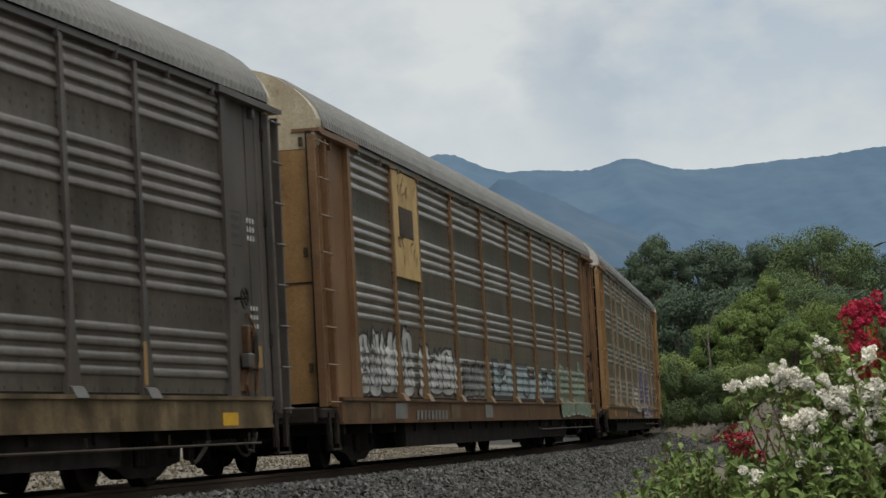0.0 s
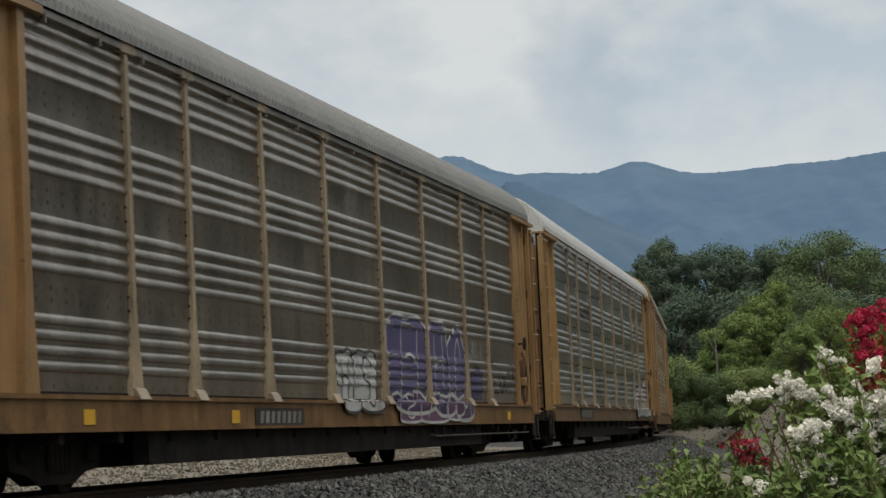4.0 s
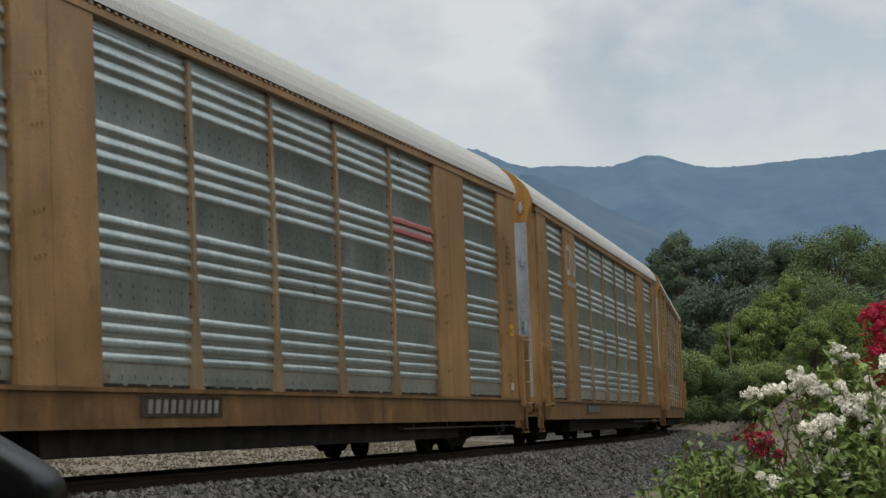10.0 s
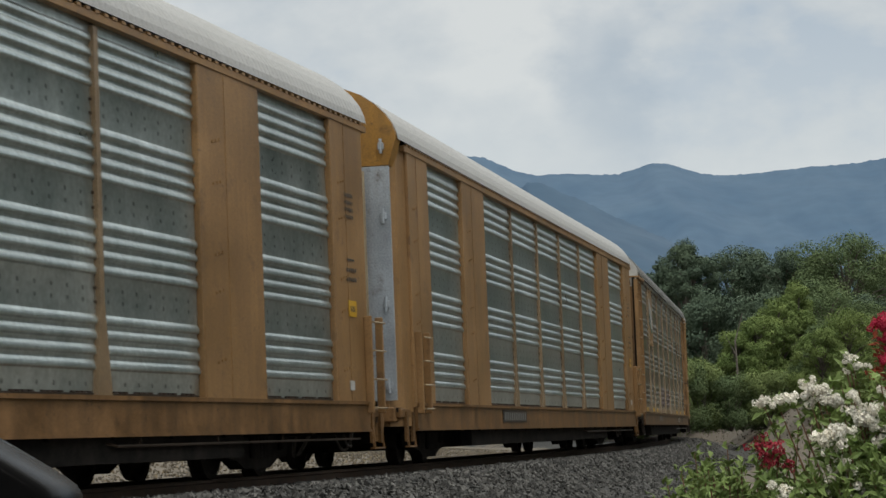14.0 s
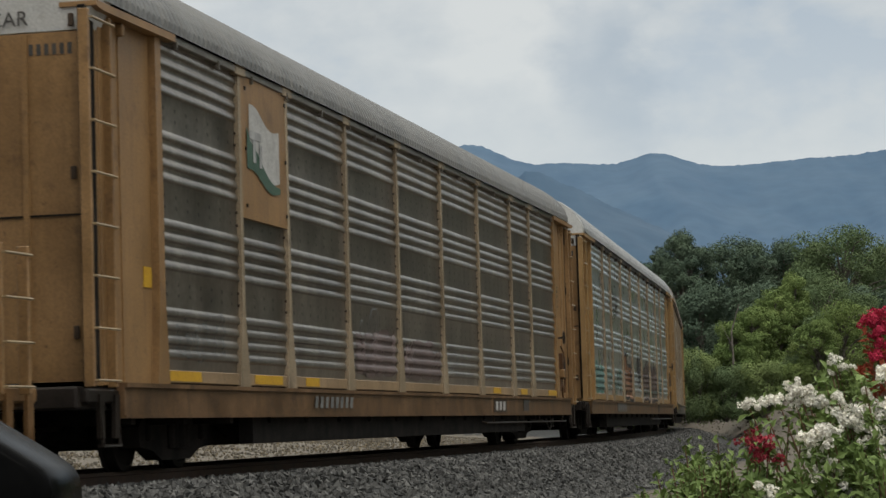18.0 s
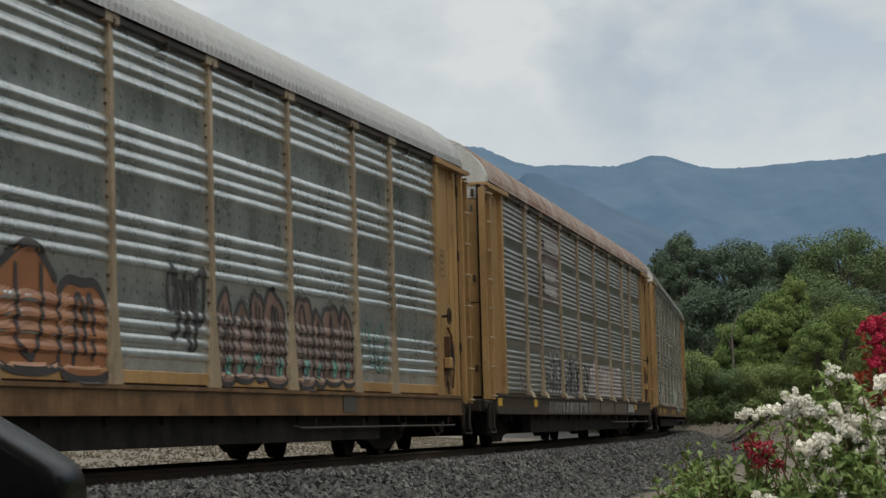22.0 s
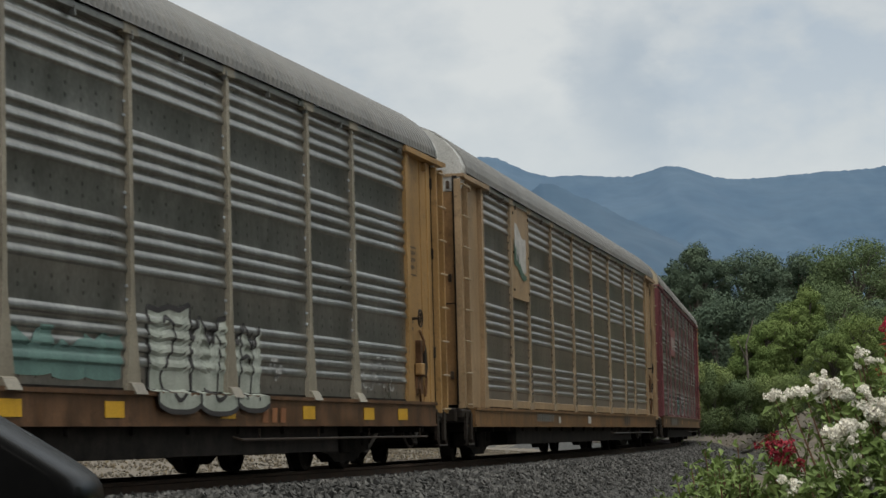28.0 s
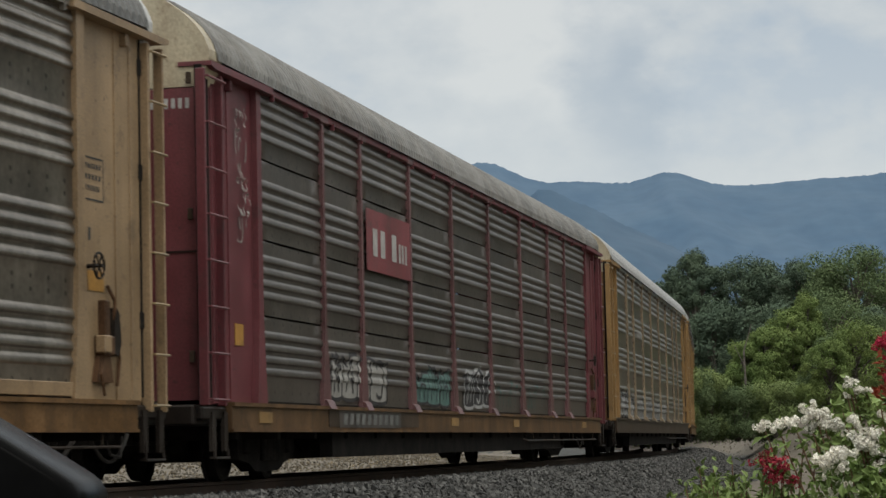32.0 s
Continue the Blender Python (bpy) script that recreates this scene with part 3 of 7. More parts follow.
def scatter_stones(name, count, s_lo, s_hi, lat_lo, lat_hi, size, material, label, seed, power=1.0, lift=0.03):
    """Loose broken stones, each a crooked eight-sided lump, joined into one object."""
    rng = np.random.default_rng(seed)
    s = s_lo + (s_hi - s_lo) * rng.random(count) ** power
    lat = lat_lo + (lat_hi - lat_lo) * rng.random(count)
    base = np.array([(1, 0, 0), (0, 1, 0), (-1, 0, 0), (0, -1, 0), (0, 0, 1), (0, 0, -1)], float)
    tri = [(0, 1, 4), (1, 2, 4), (2, 3, 4), (3, 0, 4), (1, 0, 5), (2, 1, 5), (3, 2, 5), (0, 3, 5)]
    verts = np.empty((count, 6, 3))
    for i in range(count):
        c = on_track(s[i], lat[i], ground_z(lat[i], s[i]) + lift)
        r = size * (0.55 + 0.75 * rng.random())
        shape = base * (r * (0.6 + 0.6 * rng.random((6, 1)))) + rng.normal(0, 0.22 * r, (6, 3))
        a = rng.random(3) * 6.28
        q = Euler(a).to_matrix()
        verts[i] = shape @ np.array(q) + np.array(c) + (0, 0, 0.3 * r)
    faces = [tuple(6 * i + k for k in t) for i in range(count) for t in tri]
    ob = part(name, mesh_of(name, verts.reshape(-1, 3), faces), material)
    return tagged(ob, label, "gravel", kind="stuff")


def build_track():
    track = tagged(new("railway_track"), "single curved railway track of rusty rails on timber ties", "track", kind="structure")
    prof = [(-0.07, -0.178), (0.07, -0.178), (0.07, -0.165), (0.012, -0.14), (0.012, -0.045), (0.036, -0.035), (0.036, -0.004), (0.028, 0), (-0.028, 0),
            (-0.036, -0.004), (-0.036, -0.035), (-0.012, -0.045), (-0.012, -0.14), (-0.07, -0.165)]
    n = len(prof)
    for lat0, z0 in ((-0.7525, LIFT - 0.005), (0.7525, LIFT + 0.005)):
        verts, faces = [], []
        ks = [-46 + 1.5 * i for i in range(250)]
        for s in ks:
            for dx, dz in prof:
                p = on_track(s, lat0 + dx)
                verts.append((p.x, p.y, z0 + dz))
        for i in range(len(ks) - 1):
            for j in range(n):
                a, b = i * n + j, i * n + (j + 1) % n
                faces.append((a, b, b + n, a + n))
        part("rail", mesh_of("rail", verts, faces), M["rail"], track, "rust-brown steel rail with a worn head")
    bm = bmesh.new()
    box(bm, -0.115, 0.115, -1.3, 1.3, -0.09, 0.09, 0.012)
    tie = mesh_from("tie", bm)
    for i in range(300):
        s = -28 + 0.56 * i
        p = on_track(s, 0, LIFT - 0.263)
        part("tie", tie, M["tie"], track, at=Matrix.Translation(p) @ Matrix.Rotation(math.pi / 2 - (PHI0 - s / RADIUS), 4, "Z") @ Matrix.Rotation(-CANT, 4, "X"))
    bm = bmesh.new()
    box(bm, -0.09, 0.09, -0.18, 0.18, -0.009, 0.009, 0.003)
    box(bm, -0.02, 0.02, -0.12, -0.08, 0.0, 0.03)
    box(bm, -0.02, 0.02, 0.08, 0.12, 0.0, 0.03)
    plate = mesh_from("tie_plate", bm)
    for i in range(130):
        s = -22 + 0.56 * i
        p = on_track(s, 0.7525, LIFT + 0.005 - 0.178 + 0.002)
        part("tie_plate", plate, M["rail"], track, at=Matrix.Translation(p) @ Matrix.Rotation(math.pi / 2 - (PHI0 - s / RADIUS), 4, "Z") @ Matrix.Rotation(-CANT, 4, "X"))


# ================= railway cars =================
Z_SILL0, Z_SILL1, Z_TOP = 0.555, 0.82, 4.28      # underside and top of the side sill, top of the side panels
Y_SIDE = 1.50                                   # side sheets stand this far from the middle
RIDGES = [top - 0.139 * k for top in (4.195, 3.325, 2.45, 1.57) for k in range(4)]
RIDGES_ROWS = [top - 0.134 * k for top in (4.195, 3.27, 2.44, 1.60) for k in range(4)]


BEAD = [(-0.056, 0.0), (-0.050, 0.002), (-0.044, 0.014), (-0.037, 0.0235), (-0.030, 0.026), (-0.012, 0.0238), (0.006, 0.0205), (0.020, 0.0165), (0.031, 0.010), (0.039, 0.003), (0.046, 0.0), (0.056, 0.0)]      # height and depth across one pressed ridge
RIDGES_FINE = [top - 0.0905 * k for top in (4.26, 3.385, 2.515, 1.635) for k in range(8)]


def side_profile(ridges, wide=1.0):
    """(z, outward) pairs of a corrugated side sheet, from the bottom up: groups of half-round ridges with flat bands between."""
    pts = [(Z_SILL1 + 0.03, 0.0)]
    for c in sorted(ridges):
        pts += [(c + dz * wide, out * (0.45 + 0.55 * wide)) for dz, out in BEAD]
    pts.append((Z_TOP + 0.06, 0.0))
    return pts


PROFILE = side_profile(RIDGES)
PROFILE_ROWS = side_profile(RIDGES_ROWS)
PROFILE_FINE = side_profile(RIDGES_FINE, 0.66)


SIDE = {"profile": PROFILE}       # the sheets of the car that is being built


def outward(z):
    prof = SIDE["profile"]
    if z < SIDE.get("hi", 0.0) + 0.013:
        return 0.113
    if SIDE.get("kick") and z < 0.98:
        return 0.030
    for (z0, o0), (z1, o1) in zip(prof, prof[1:]):
        if z0 <= z <= z1:
            return o0 + (o1 - o0) * (z - z0) / max(1e-6, z1 - z0)
    return 0.0


CACHE = {}


def cached(key, make):
    if key not in CACHE:
        CACHE[key] = make()
    return CACHE[key]


def panel_mesh(width, z_lo=0.0, z_hi=9.0, rows=False):
    def make():
        prof = [(z, o) for z, o in {False: PROFILE, True: PROFILE_ROWS, "fine": PROFILE_FINE}[rows] if z_lo <= z <= z_hi]
        if prof[0][0] > z_lo > PROFILE[0][0]:
            prof.insert(0, (z_lo, 0.0))
        if prof[-1][0] < z_hi < PROFILE[-1][0]:
            prof.append((z_hi, 0.0))
        xs = [-width / 2 + width * i / 6 for i in range(7)]
        verts, faces = [], []
        for z, o in prof:
            for i, x in enumerate(xs):
                verts.append((x, -(Y_SIDE + o + 0.006 * math.sin(x * 2.1 + z * 2.3 + width * 9) * math.sin(x * 0.9 + z * 5.1)), z))
        n = len(xs)
        for j in range(len(prof) - 1):
            for i in range(n - 1):
                a = j * n + i
                faces.append((a, a + 1, a + n + 1, a + n))
        # a thin back sheet closes it
        k = len(verts)
        zs = (prof[0][0], prof[-1][0])
        verts += [(xs[0], -(Y_SIDE - 0.03), zs[0]), (xs[-1], -(Y_SIDE - 0.03), zs[0]), (xs[-1], -(Y_SIDE - 0.03), zs[1]), (xs[0], -(Y_SIDE - 0.03), zs[1])]
        top = (len(prof) - 1) * n
        faces += [(k + 3, k + 2, k + 1, k), (k, k + 1, n - 1, 0), (top, top + n - 1, k + 2, k + 3)]
        return mesh_of("side_panel", verts, faces, True)
    return cached(("panel", round(width, 3), z_lo, z_hi, rows), make)


def bolt_mesh(reach):
    """Pale bolt heads in two columns, one on each side of a post."""
    def make():
        bm = bmesh.new()
        for z in (1.73, 1.86, 2.60, 2.74, 3.48, 3.61):
            for x in (-reach, reach):
                box(bm, x - 0.012, x + 0.012, -(Y_SIDE + 0.024), -Y_SIDE, z - 0.015, z + 0.015, 0.004)
        return mesh_from("bolts", bm)
    return cached(("bolts", reach), make)


def shoe_mesh():
    """Wedge-shaped shoe at a post's foot, standing out over the sill."""
    def make():
        bm = bmesh.new()
        extrude_poly(bm, [(-(Y_SIDE + 0.03), 0.125), (-(Y_SIDE + 0.085), 0.10), (-(Y_SIDE + 0.135), 0.0), (-(Y_SIDE + 0.03), 0.0)], "x", -0.15, 0.15)
        return mesh_from("post_shoe", bm)
    return cached("shoe", make)


def cap_mesh():
    def make():
        bm = bmesh.new()
        box(bm, -0.19, 0.19, -(Y_SIDE + 0.075), -(Y_SIDE - 0.02), Z_TOP - 0.03, Z_TOP + 0.085, 0.008)
        return mesh_from("post_cap", bm)
    return cached("cap", make)


def post_mesh(flare=True, width=0.095):
    def make():
        bm = bmesh.new()
        h = width / 2
        y0, y1 = -(Y_SIDE - 0.02), -(Y_SIDE + 0.052)
        if flare:
            outline = [(-0.19, Z_SILL1 - 0.02), (0.19, Z_SILL1 - 0.02), (0.16, 1.02), (h + 0.015, 1.6), (h, 1.75), (h, Z_TOP + 0.02), (-h, Z_TOP + 0.02), (-h, 1.75),
                       (-h - 0.015, 1.6), (-0.16, 1.02)]
        else:
            outline = [(-h, Z_SILL1 - 0.02), (h, Z_SILL1 - 0.02), (h, Z_TOP + 0.02), (-h, Z_TOP + 0.02)]
        extrude_poly(bm, outline, "y", y1, y0)
        return mesh_from("post", bm)
    return cached(("post", flare, width), make)


ROOF = [(1.60, 4.35), (1.585, 4.44), (1.53, 4.575), (1.44, 4.705), (1.30, 4.845), (1.10, 4.985), (0.80, 5.11), (0.40, 5.19), (0.0, 5.22)]


def roof_section(x_half, rib=0.155, lift=0.0, deep=0.022):
    """Arched roof with ribs that run across it."""
    def make():
        prof = ROOF
        prof = prof + [(-a, z) for a, z in reversed(prof[:-1])]
        verts, faces = [], []
        xs = []
        x = -x_half
        while x < x_half - rib:
            xs += [(x, 0.0), (x + rib * 0.45, 0.0), (x + rib * 0.55, deep), (x + rib * 0.9, deep)]
            x += rib
        xs.append((x_half, 0.0))
        n = len(prof)
        for x, o in xs:
            for j, (lat, z) in enumerate(prof):
                a, b = prof[max(j - 1, 0)], prof[min(j + 1, n - 1)]
                d = Vector((b[0] - a[0], b[1] - a[1])).normalized()
                k = o if 0 < j < n - 1 else 0
                verts.append((x, -(lat + d.y * k), z + lift - d.x * k * 1.0))
        for i in range(len(xs) - 1):
            for j in range(n - 1):
                a = i * n + j
                faces.append((a, a + n, a + n + 1, a + 1))
        return mesh_of("roof", verts, faces)
    return cached(("roof", x_half, rib, lift, deep), make)


def end_door_poly(z_lo, z_hi, half=1.47):
    prof = [(min(half + 0.11, a - 0.004), z - 0.004) for a, z in ROOF]
    pts = [(-half, z_lo), (half, z_lo)]
    if z_hi < 4.4:
        return pts + [(half, z_hi), (-half, z_hi)]
    return pts + [(a, z) for a, z in prof] + [(-a, z) for a, z in reversed(prof[:-1])]


def end_door_mesh(z_lo, z_hi, folds, deep=0.03):
    def make():
        bm = bmesh.new()
        extrude_poly(bm, end_door_poly(z_lo, z_hi), "x", -0.03, deep)
        return mesh_from("end_door", bm)
    return cached(("door", z_lo, z_hi, tuple(folds), deep), make)


def door_ribs(door, folds, z_lo, z_hi, material):
    def make():
        bm = bmesh.new()
        box(bm, -0.05, -0.028, -0.03, 0.03, z_lo + 0.02, z_hi - 0.02)
        return mesh_from("door_rib", bm)
    for y in folds:
        part("door_rib", cached(("rib", z_lo, z_hi), make), material, door, at=Matrix.Translation((0, y, 0)))


def ladder(parent, x0, x1, z0, z1, y, material, rungs, wide=(0.055, 0.045)):
    """Side ladder: two stiles on the car's side, each rung a bent bar."""
    lad = new("ladder")
    lad.parent = parent

    for x, w in ((x0, wide[0]), (x1, wide[1])):
        def stile(w=w):
            bm = bmesh.new()
            box(bm, -w / 2, w / 2, -0.05, 0.05, z0, z1, 0.008)
            return mesh_from("stile", bm)
        part("stile", cached(("stile", z0, z1, w), stile), material, lad, at=Matrix.Translation((x, y, 0)))

    def rung():
        bm = bmesh.new()
        w = x1 - x0
        tube(bm, [(-w / 2, 0.03, 0.0), (-w / 2, -0.05, 0.0), (w / 2, -0.05, 0.0), (w / 2, 0.03, 0.0)], 0.013, 6)
        return mesh_from("rung", bm)
    me = cached(("rung", round(x1 - x0, 3)), rung)
    for i in range(rungs):
        z = z0 + 0.06 + (z1 - z0 - 0.14) * i / (rungs - 1)
        part("rung", me, M["rung"] if material in (M["ochre"], M["yellow"], M["tan"]) else material, lad, at=Matrix.Translation(((x0 + x1) / 2, y - 0.03, z)))
    return lad


def truck(parent, x):
    t = new("truck")
    t.parent = parent
    t.matrix_basis = Matrix.Translation((x, 0, 0))

    def frame_mesh():
        bm = bmesh.new()
        pts = [(-1.16, 0.44), (-1.12, 0.24), (-0.74, 0.20), (-0.46, 0.10), (0.46, 0.10), (0.74, 0.20), (1.12, 0.24), (1.16, 0.44), (1.02, 0.56), (0.6, 0.58), (0.3, 0.66),
               (-0.3, 0.66), (-0.6, 0.58), (-1.02, 0.54)]
        extrude_poly(bm, pts, "y", -0.09, 0.09)
        for k in range(-2, 3):
            tube(bm, [(k * 0.12, -0.12, 0.22), (k * 0.12, -0.12, 0.48)], 0.045, 8)
        box(bm, -0.95, -0.75, -0.14, 0.02, 0.30, 0.48, 0.02)
        box(bm, 0.75, 0.95, -0.14, 0.02, 0.30, 0.48, 0.02)
        return mesh_from("side_frame", bm)
    me = cached("side_frame", frame_mesh)
    part("side_frame", me, M["under"], t, at=Matrix.Translation((0, -1.0, 0)))
    part("side_frame", me, M["under"], t, at=Matrix.Translation((0, 1.0, 0)) @ Matrix.Rotation(math.pi, 4, "Z"))

    def wheel_mesh():
        bm = bmesh.new()
        lathe(bm, [(0.05, -0.09), (0.12, -0.09), (0.15, -0.04), (0.28, -0.05), (0.31, -0.075), (0.355, -0.07), (0.358, 0.05), (0.385, 0.062), (0.385, 0.085), (0.3, 0.085),
                   (0.27, 0.03), (0.14, 0.03), (0.10, 0.08), (0.05, 0.08)], sides=28)
        return mesh_from("wheel", bm)
    me = cached("wheel", wheel_mesh)
    for dx in (-0.86, 0.86):
        part("wheel", me, M["wheel"], t, at=Matrix.Translation((dx, -0.765, 0.357)))
        part("wheel", me, M["wheel"], t, at=Matrix.Translation((dx, 0.765, 0.357)) @ Matrix.Rotation(math.pi, 4, "Z"))

        def axle():
            bm = bmesh.new()
            tube(bm, [(0, -1.05, 0), (0, 1.05, 0)], 0.075, 10)
            return mesh_from("axle", bm)
        part("axle", cached("axle", axle), M["wheel"], t, at=Matrix.Translation((dx, 0, 0.357)))

    def bolster():
        bm = bmesh.new()
        box(bm, -0.62, 0.62, -0.95, 0.95, 0.22, 0.56, 0.03)
        box(bm, -1.35, 1.35, -0.5, 0.5, 0.34, 0.5)
        return mesh_from("bolster", bm)
    part("bolster", cached("bolster", bolster), M["under"], t)


def underside(car, sill_mat, end, end_mat=None, lo=0.555, hi=0.86):
    """Flat-car underframe: side sills, deck, centre sill, cross-bearers, couplers, hoses, steps, brake rod, trucks."""
    def sill():
        bm = bmesh.new()
        y = -1.56
        box(bm, -end + 0.9, end - 0.9, y - 0.02, y + 0.06, lo, hi, 0.006)
        box(bm, -end + 0.9, end - 0.9, y - 0.05, y + 0.10, hi - 0.03, hi + 0.012)
        box(bm, -end + 0.9, end - 0.9, y - 0.035, y + 0.10, lo - 0.015, lo + 0.017)
        return mesh_from("side_sill", bm)
    me = cached(("sill", end, lo, hi), sill)
    part("side_sill", me, sill_mat, car)
    part("side_sill", me, sill_mat, car, at=Matrix.Rotation(math.pi, 4, "Z"))

    def endsill():
        bm = bmesh.new()
        box(bm, -0.65, 0.65, -1.45, 1.45, Z_SILL0 + 0.05, Z_SILL1 - 0.01, 0.02)
        box(bm, -0.55, 0.62, -1.52, -1.40, Z_SILL0 + 0.10, Z_SILL1 - 0.03, 0.02)
        return mesh_from("end_sill", bm)
    me = cached("endsill", endsill)
    part("end_sill", me, end_mat or M["sootsill"], car, at=Matrix.Translation((-end + 0.66, 0, 0)))
    part("end_sill", me, end_mat or M["sootsill"], car, at=Matrix.Translation((end - 0.66, 0, 0)))

    def deck():
        bm = bmesh.new()
        box(bm, -end + 0.1, end - 0.1, -1.48, 1.48, Z_SILL1 - 0.08, Z_SILL1 - 0.02)
        return mesh_from("deck", bm)
    part("deck", cached(("deck", end), deck), M["under"], car)

    def centre():
        bm = bmesh.new()
        box(bm, -end, end, -0.36, 0.36, 0.42, 0.76)
        extrude_poly(bm, [(-7.6, 0.72), (-6.4, 0.30), (6.4, 0.30), (7.6, 0.72)], "y", -0.55, 0.55)
        for k in range(-8, 9):
            box(bm, k * 1.55 - 0.06, k * 1.55 + 0.06, -1.5, 1.5, 0.46, 0.76)
        box(bm, -8.4, 8.4, -1.46, -1.30, 0.24, 0.64)
        box(bm, -8.6, 8.6, -0.5, 0.5, 0.22, 0.5)
        return mesh_from("centre_sill", bm)
    part("centre_sill", cached(("centre", end), centre), M["under"], car)

    def rod():
        bm = bmesh.new()
        tube(bm, [(-end + 1.2, -1.52, 0.40), (-4.6, -1.52, 0.40), (-4.4, -1.4, 0.45)], 0.014, 5)
        for x in (-end + 1.6, -9.6, -7.4, -5.2):
            tube(bm, [(x, -1.52, 0.40), (x, -1.52, 0.52)], 0.011, 5)
        return mesh_from("uncoupling_rod", bm)
    rod_me = cached(("rod", end), rod)
    part("brake_rod", rod_me, M["browngrey"], car, at=Matrix.Scale(-1, 4, (1, 0, 0)))

    def coupler():
        bm = bmesh.new()
        box(bm, 0, 0.55, -0.12, 0.12, 0.70, 0.92, 0.02)
        box(bm, 0.45, 0.72, -0.17, 0.10, 0.66, 0.96, 0.05)
        return mesh_from("coupler", bm)
    me = cached("coupler", coupler)
    part("coupler", me, M["under"], car, at=Matrix.Translation((end - 0.02, 0, -0.1)))
    part("coupler", me, M["under"], car, at=Matrix.Translation((-end + 0.02, 0, -0.1)) @ Matrix.Rotation(math.pi, 4, "Z"))

    def hose():
        bm = bmesh.new()
        pts = [(0.0 + 0.75 * u, -0.4 + 0.15 * math.sin(u * 3.1), 0.62 - 0.42 * math.sin(u * math.pi) ** 0.8) for u in [i / 12 for i in range(13)]]
        tube(bm, pts, 0.026, 7)
        pts = [(-0.5 + 0.9 * u, -1.05, 0.52 - 0.26 * math.sin(u * math.pi) ** 0.8) for u in [i / 12 for i in range(13)]]
        tube(bm, pts, 0.02, 6)
        tube(bm, [(-0.3, -1.1, 0.55), (-0.25, -1.15, 0.33), (0.1, -1.1, 0.30), (0.25, -1.05, 0.5)], 0.016, 6)
        return mesh_from("air_hose", bm)
    part("air_hose", cached("hose", hose), M["hose"], car, "sagging dusty rubber hose", at=Matrix.Translation((end - 0.3, 0, 0)))

    def step():
        bm = bmesh.new()
        tube(bm, [(-0.24, 0, 0.62), (-0.22, -0.03, 0.27), (0.22, -0.03, 0.27), (0.24, 0, 0.62)], 0.018, 6)
        box(bm, -0.26, -0.14, -0.02, 0.02, 0.34, 0.74)
        box(bm, 0.14, 0.26, -0.02, 0.02, 0.34, 0.74)
        box(bm, -0.24, 0.24, -0.045, 0.02, 0.262, 0.285)
        return mesh_from("step", bm)
    me = cached("step", step)
    for x in (-end + 0.62, end - 0.42):
        part("step", me, end_mat or M["sootsill"], car, "bent iron stirrup step", at=Matrix.Translation((x, -1.52, 0)))
    truck(car, -9.95)
    truck(car, 9.95)


def ribbon(bm, pts, width, proud=0.006, plane=None):
    """A painted stroke through (x, z) points of the car's side; it follows the ridges of the sheets (or lies on a plane)."""
    path = []
    for (xa, za), (xb, zb) in zip(pts, pts[1:]):
        n = max(1, int(math.hypot(xb - xa, zb - za) / 0.035))
        path += [(xa + (xb - xa) * i / n, za + (zb - za) * i / n) for i in range(n)]
    path.append(pts[-1])
    prev = None
    for i, (x, z) in enumerate(path):
        a, b = path[max(i - 1, 0)], path[min(i + 1, len(path) - 1)]
        dx, dz = b[0] - a[0], b[1] - a[1]
        L = math.hypot(dx, dz) or 1
        nx, nz = -dz / L * width / 2, dx / L * width / 2
        pair = []
        for sgn in (1, -1):
            zz = z + nz * sgn
            y = -(Y_SIDE + outward(zz) + proud) if plane is None else plane
            pair.append(bm.verts.new((x + nx * sgn, y, zz)))
        if prev:
            bm.faces.new((prev[0], prev[1], pair[1], pair[0]))
        prev = pair


def fill(bm, x0, x1, lower, upper, proud=0.004, plane=None, cols=10):
    """A painted patch between two curves lower(u), upper(u), u from 0 to 1."""
    grid = []
    for i in range(cols + 1):
        u = i / cols
        x, lo, hi = x0 + (x1 - x0) * u, lower(u), upper(u)
        n = 28
        grid.append([bm.verts.new((x, -(Y_SIDE + outward(lo + (hi - lo) * j / n) + proud) if plane is None else plane, lo + (hi - lo) * j / n)) for j in range(n + 1)])
    for a, b in zip(grid, grid[1:]):
        for j in range(len(a) - 1):
            bm.faces.new((a[j], b[j], b[j + 1], a[j + 1]))


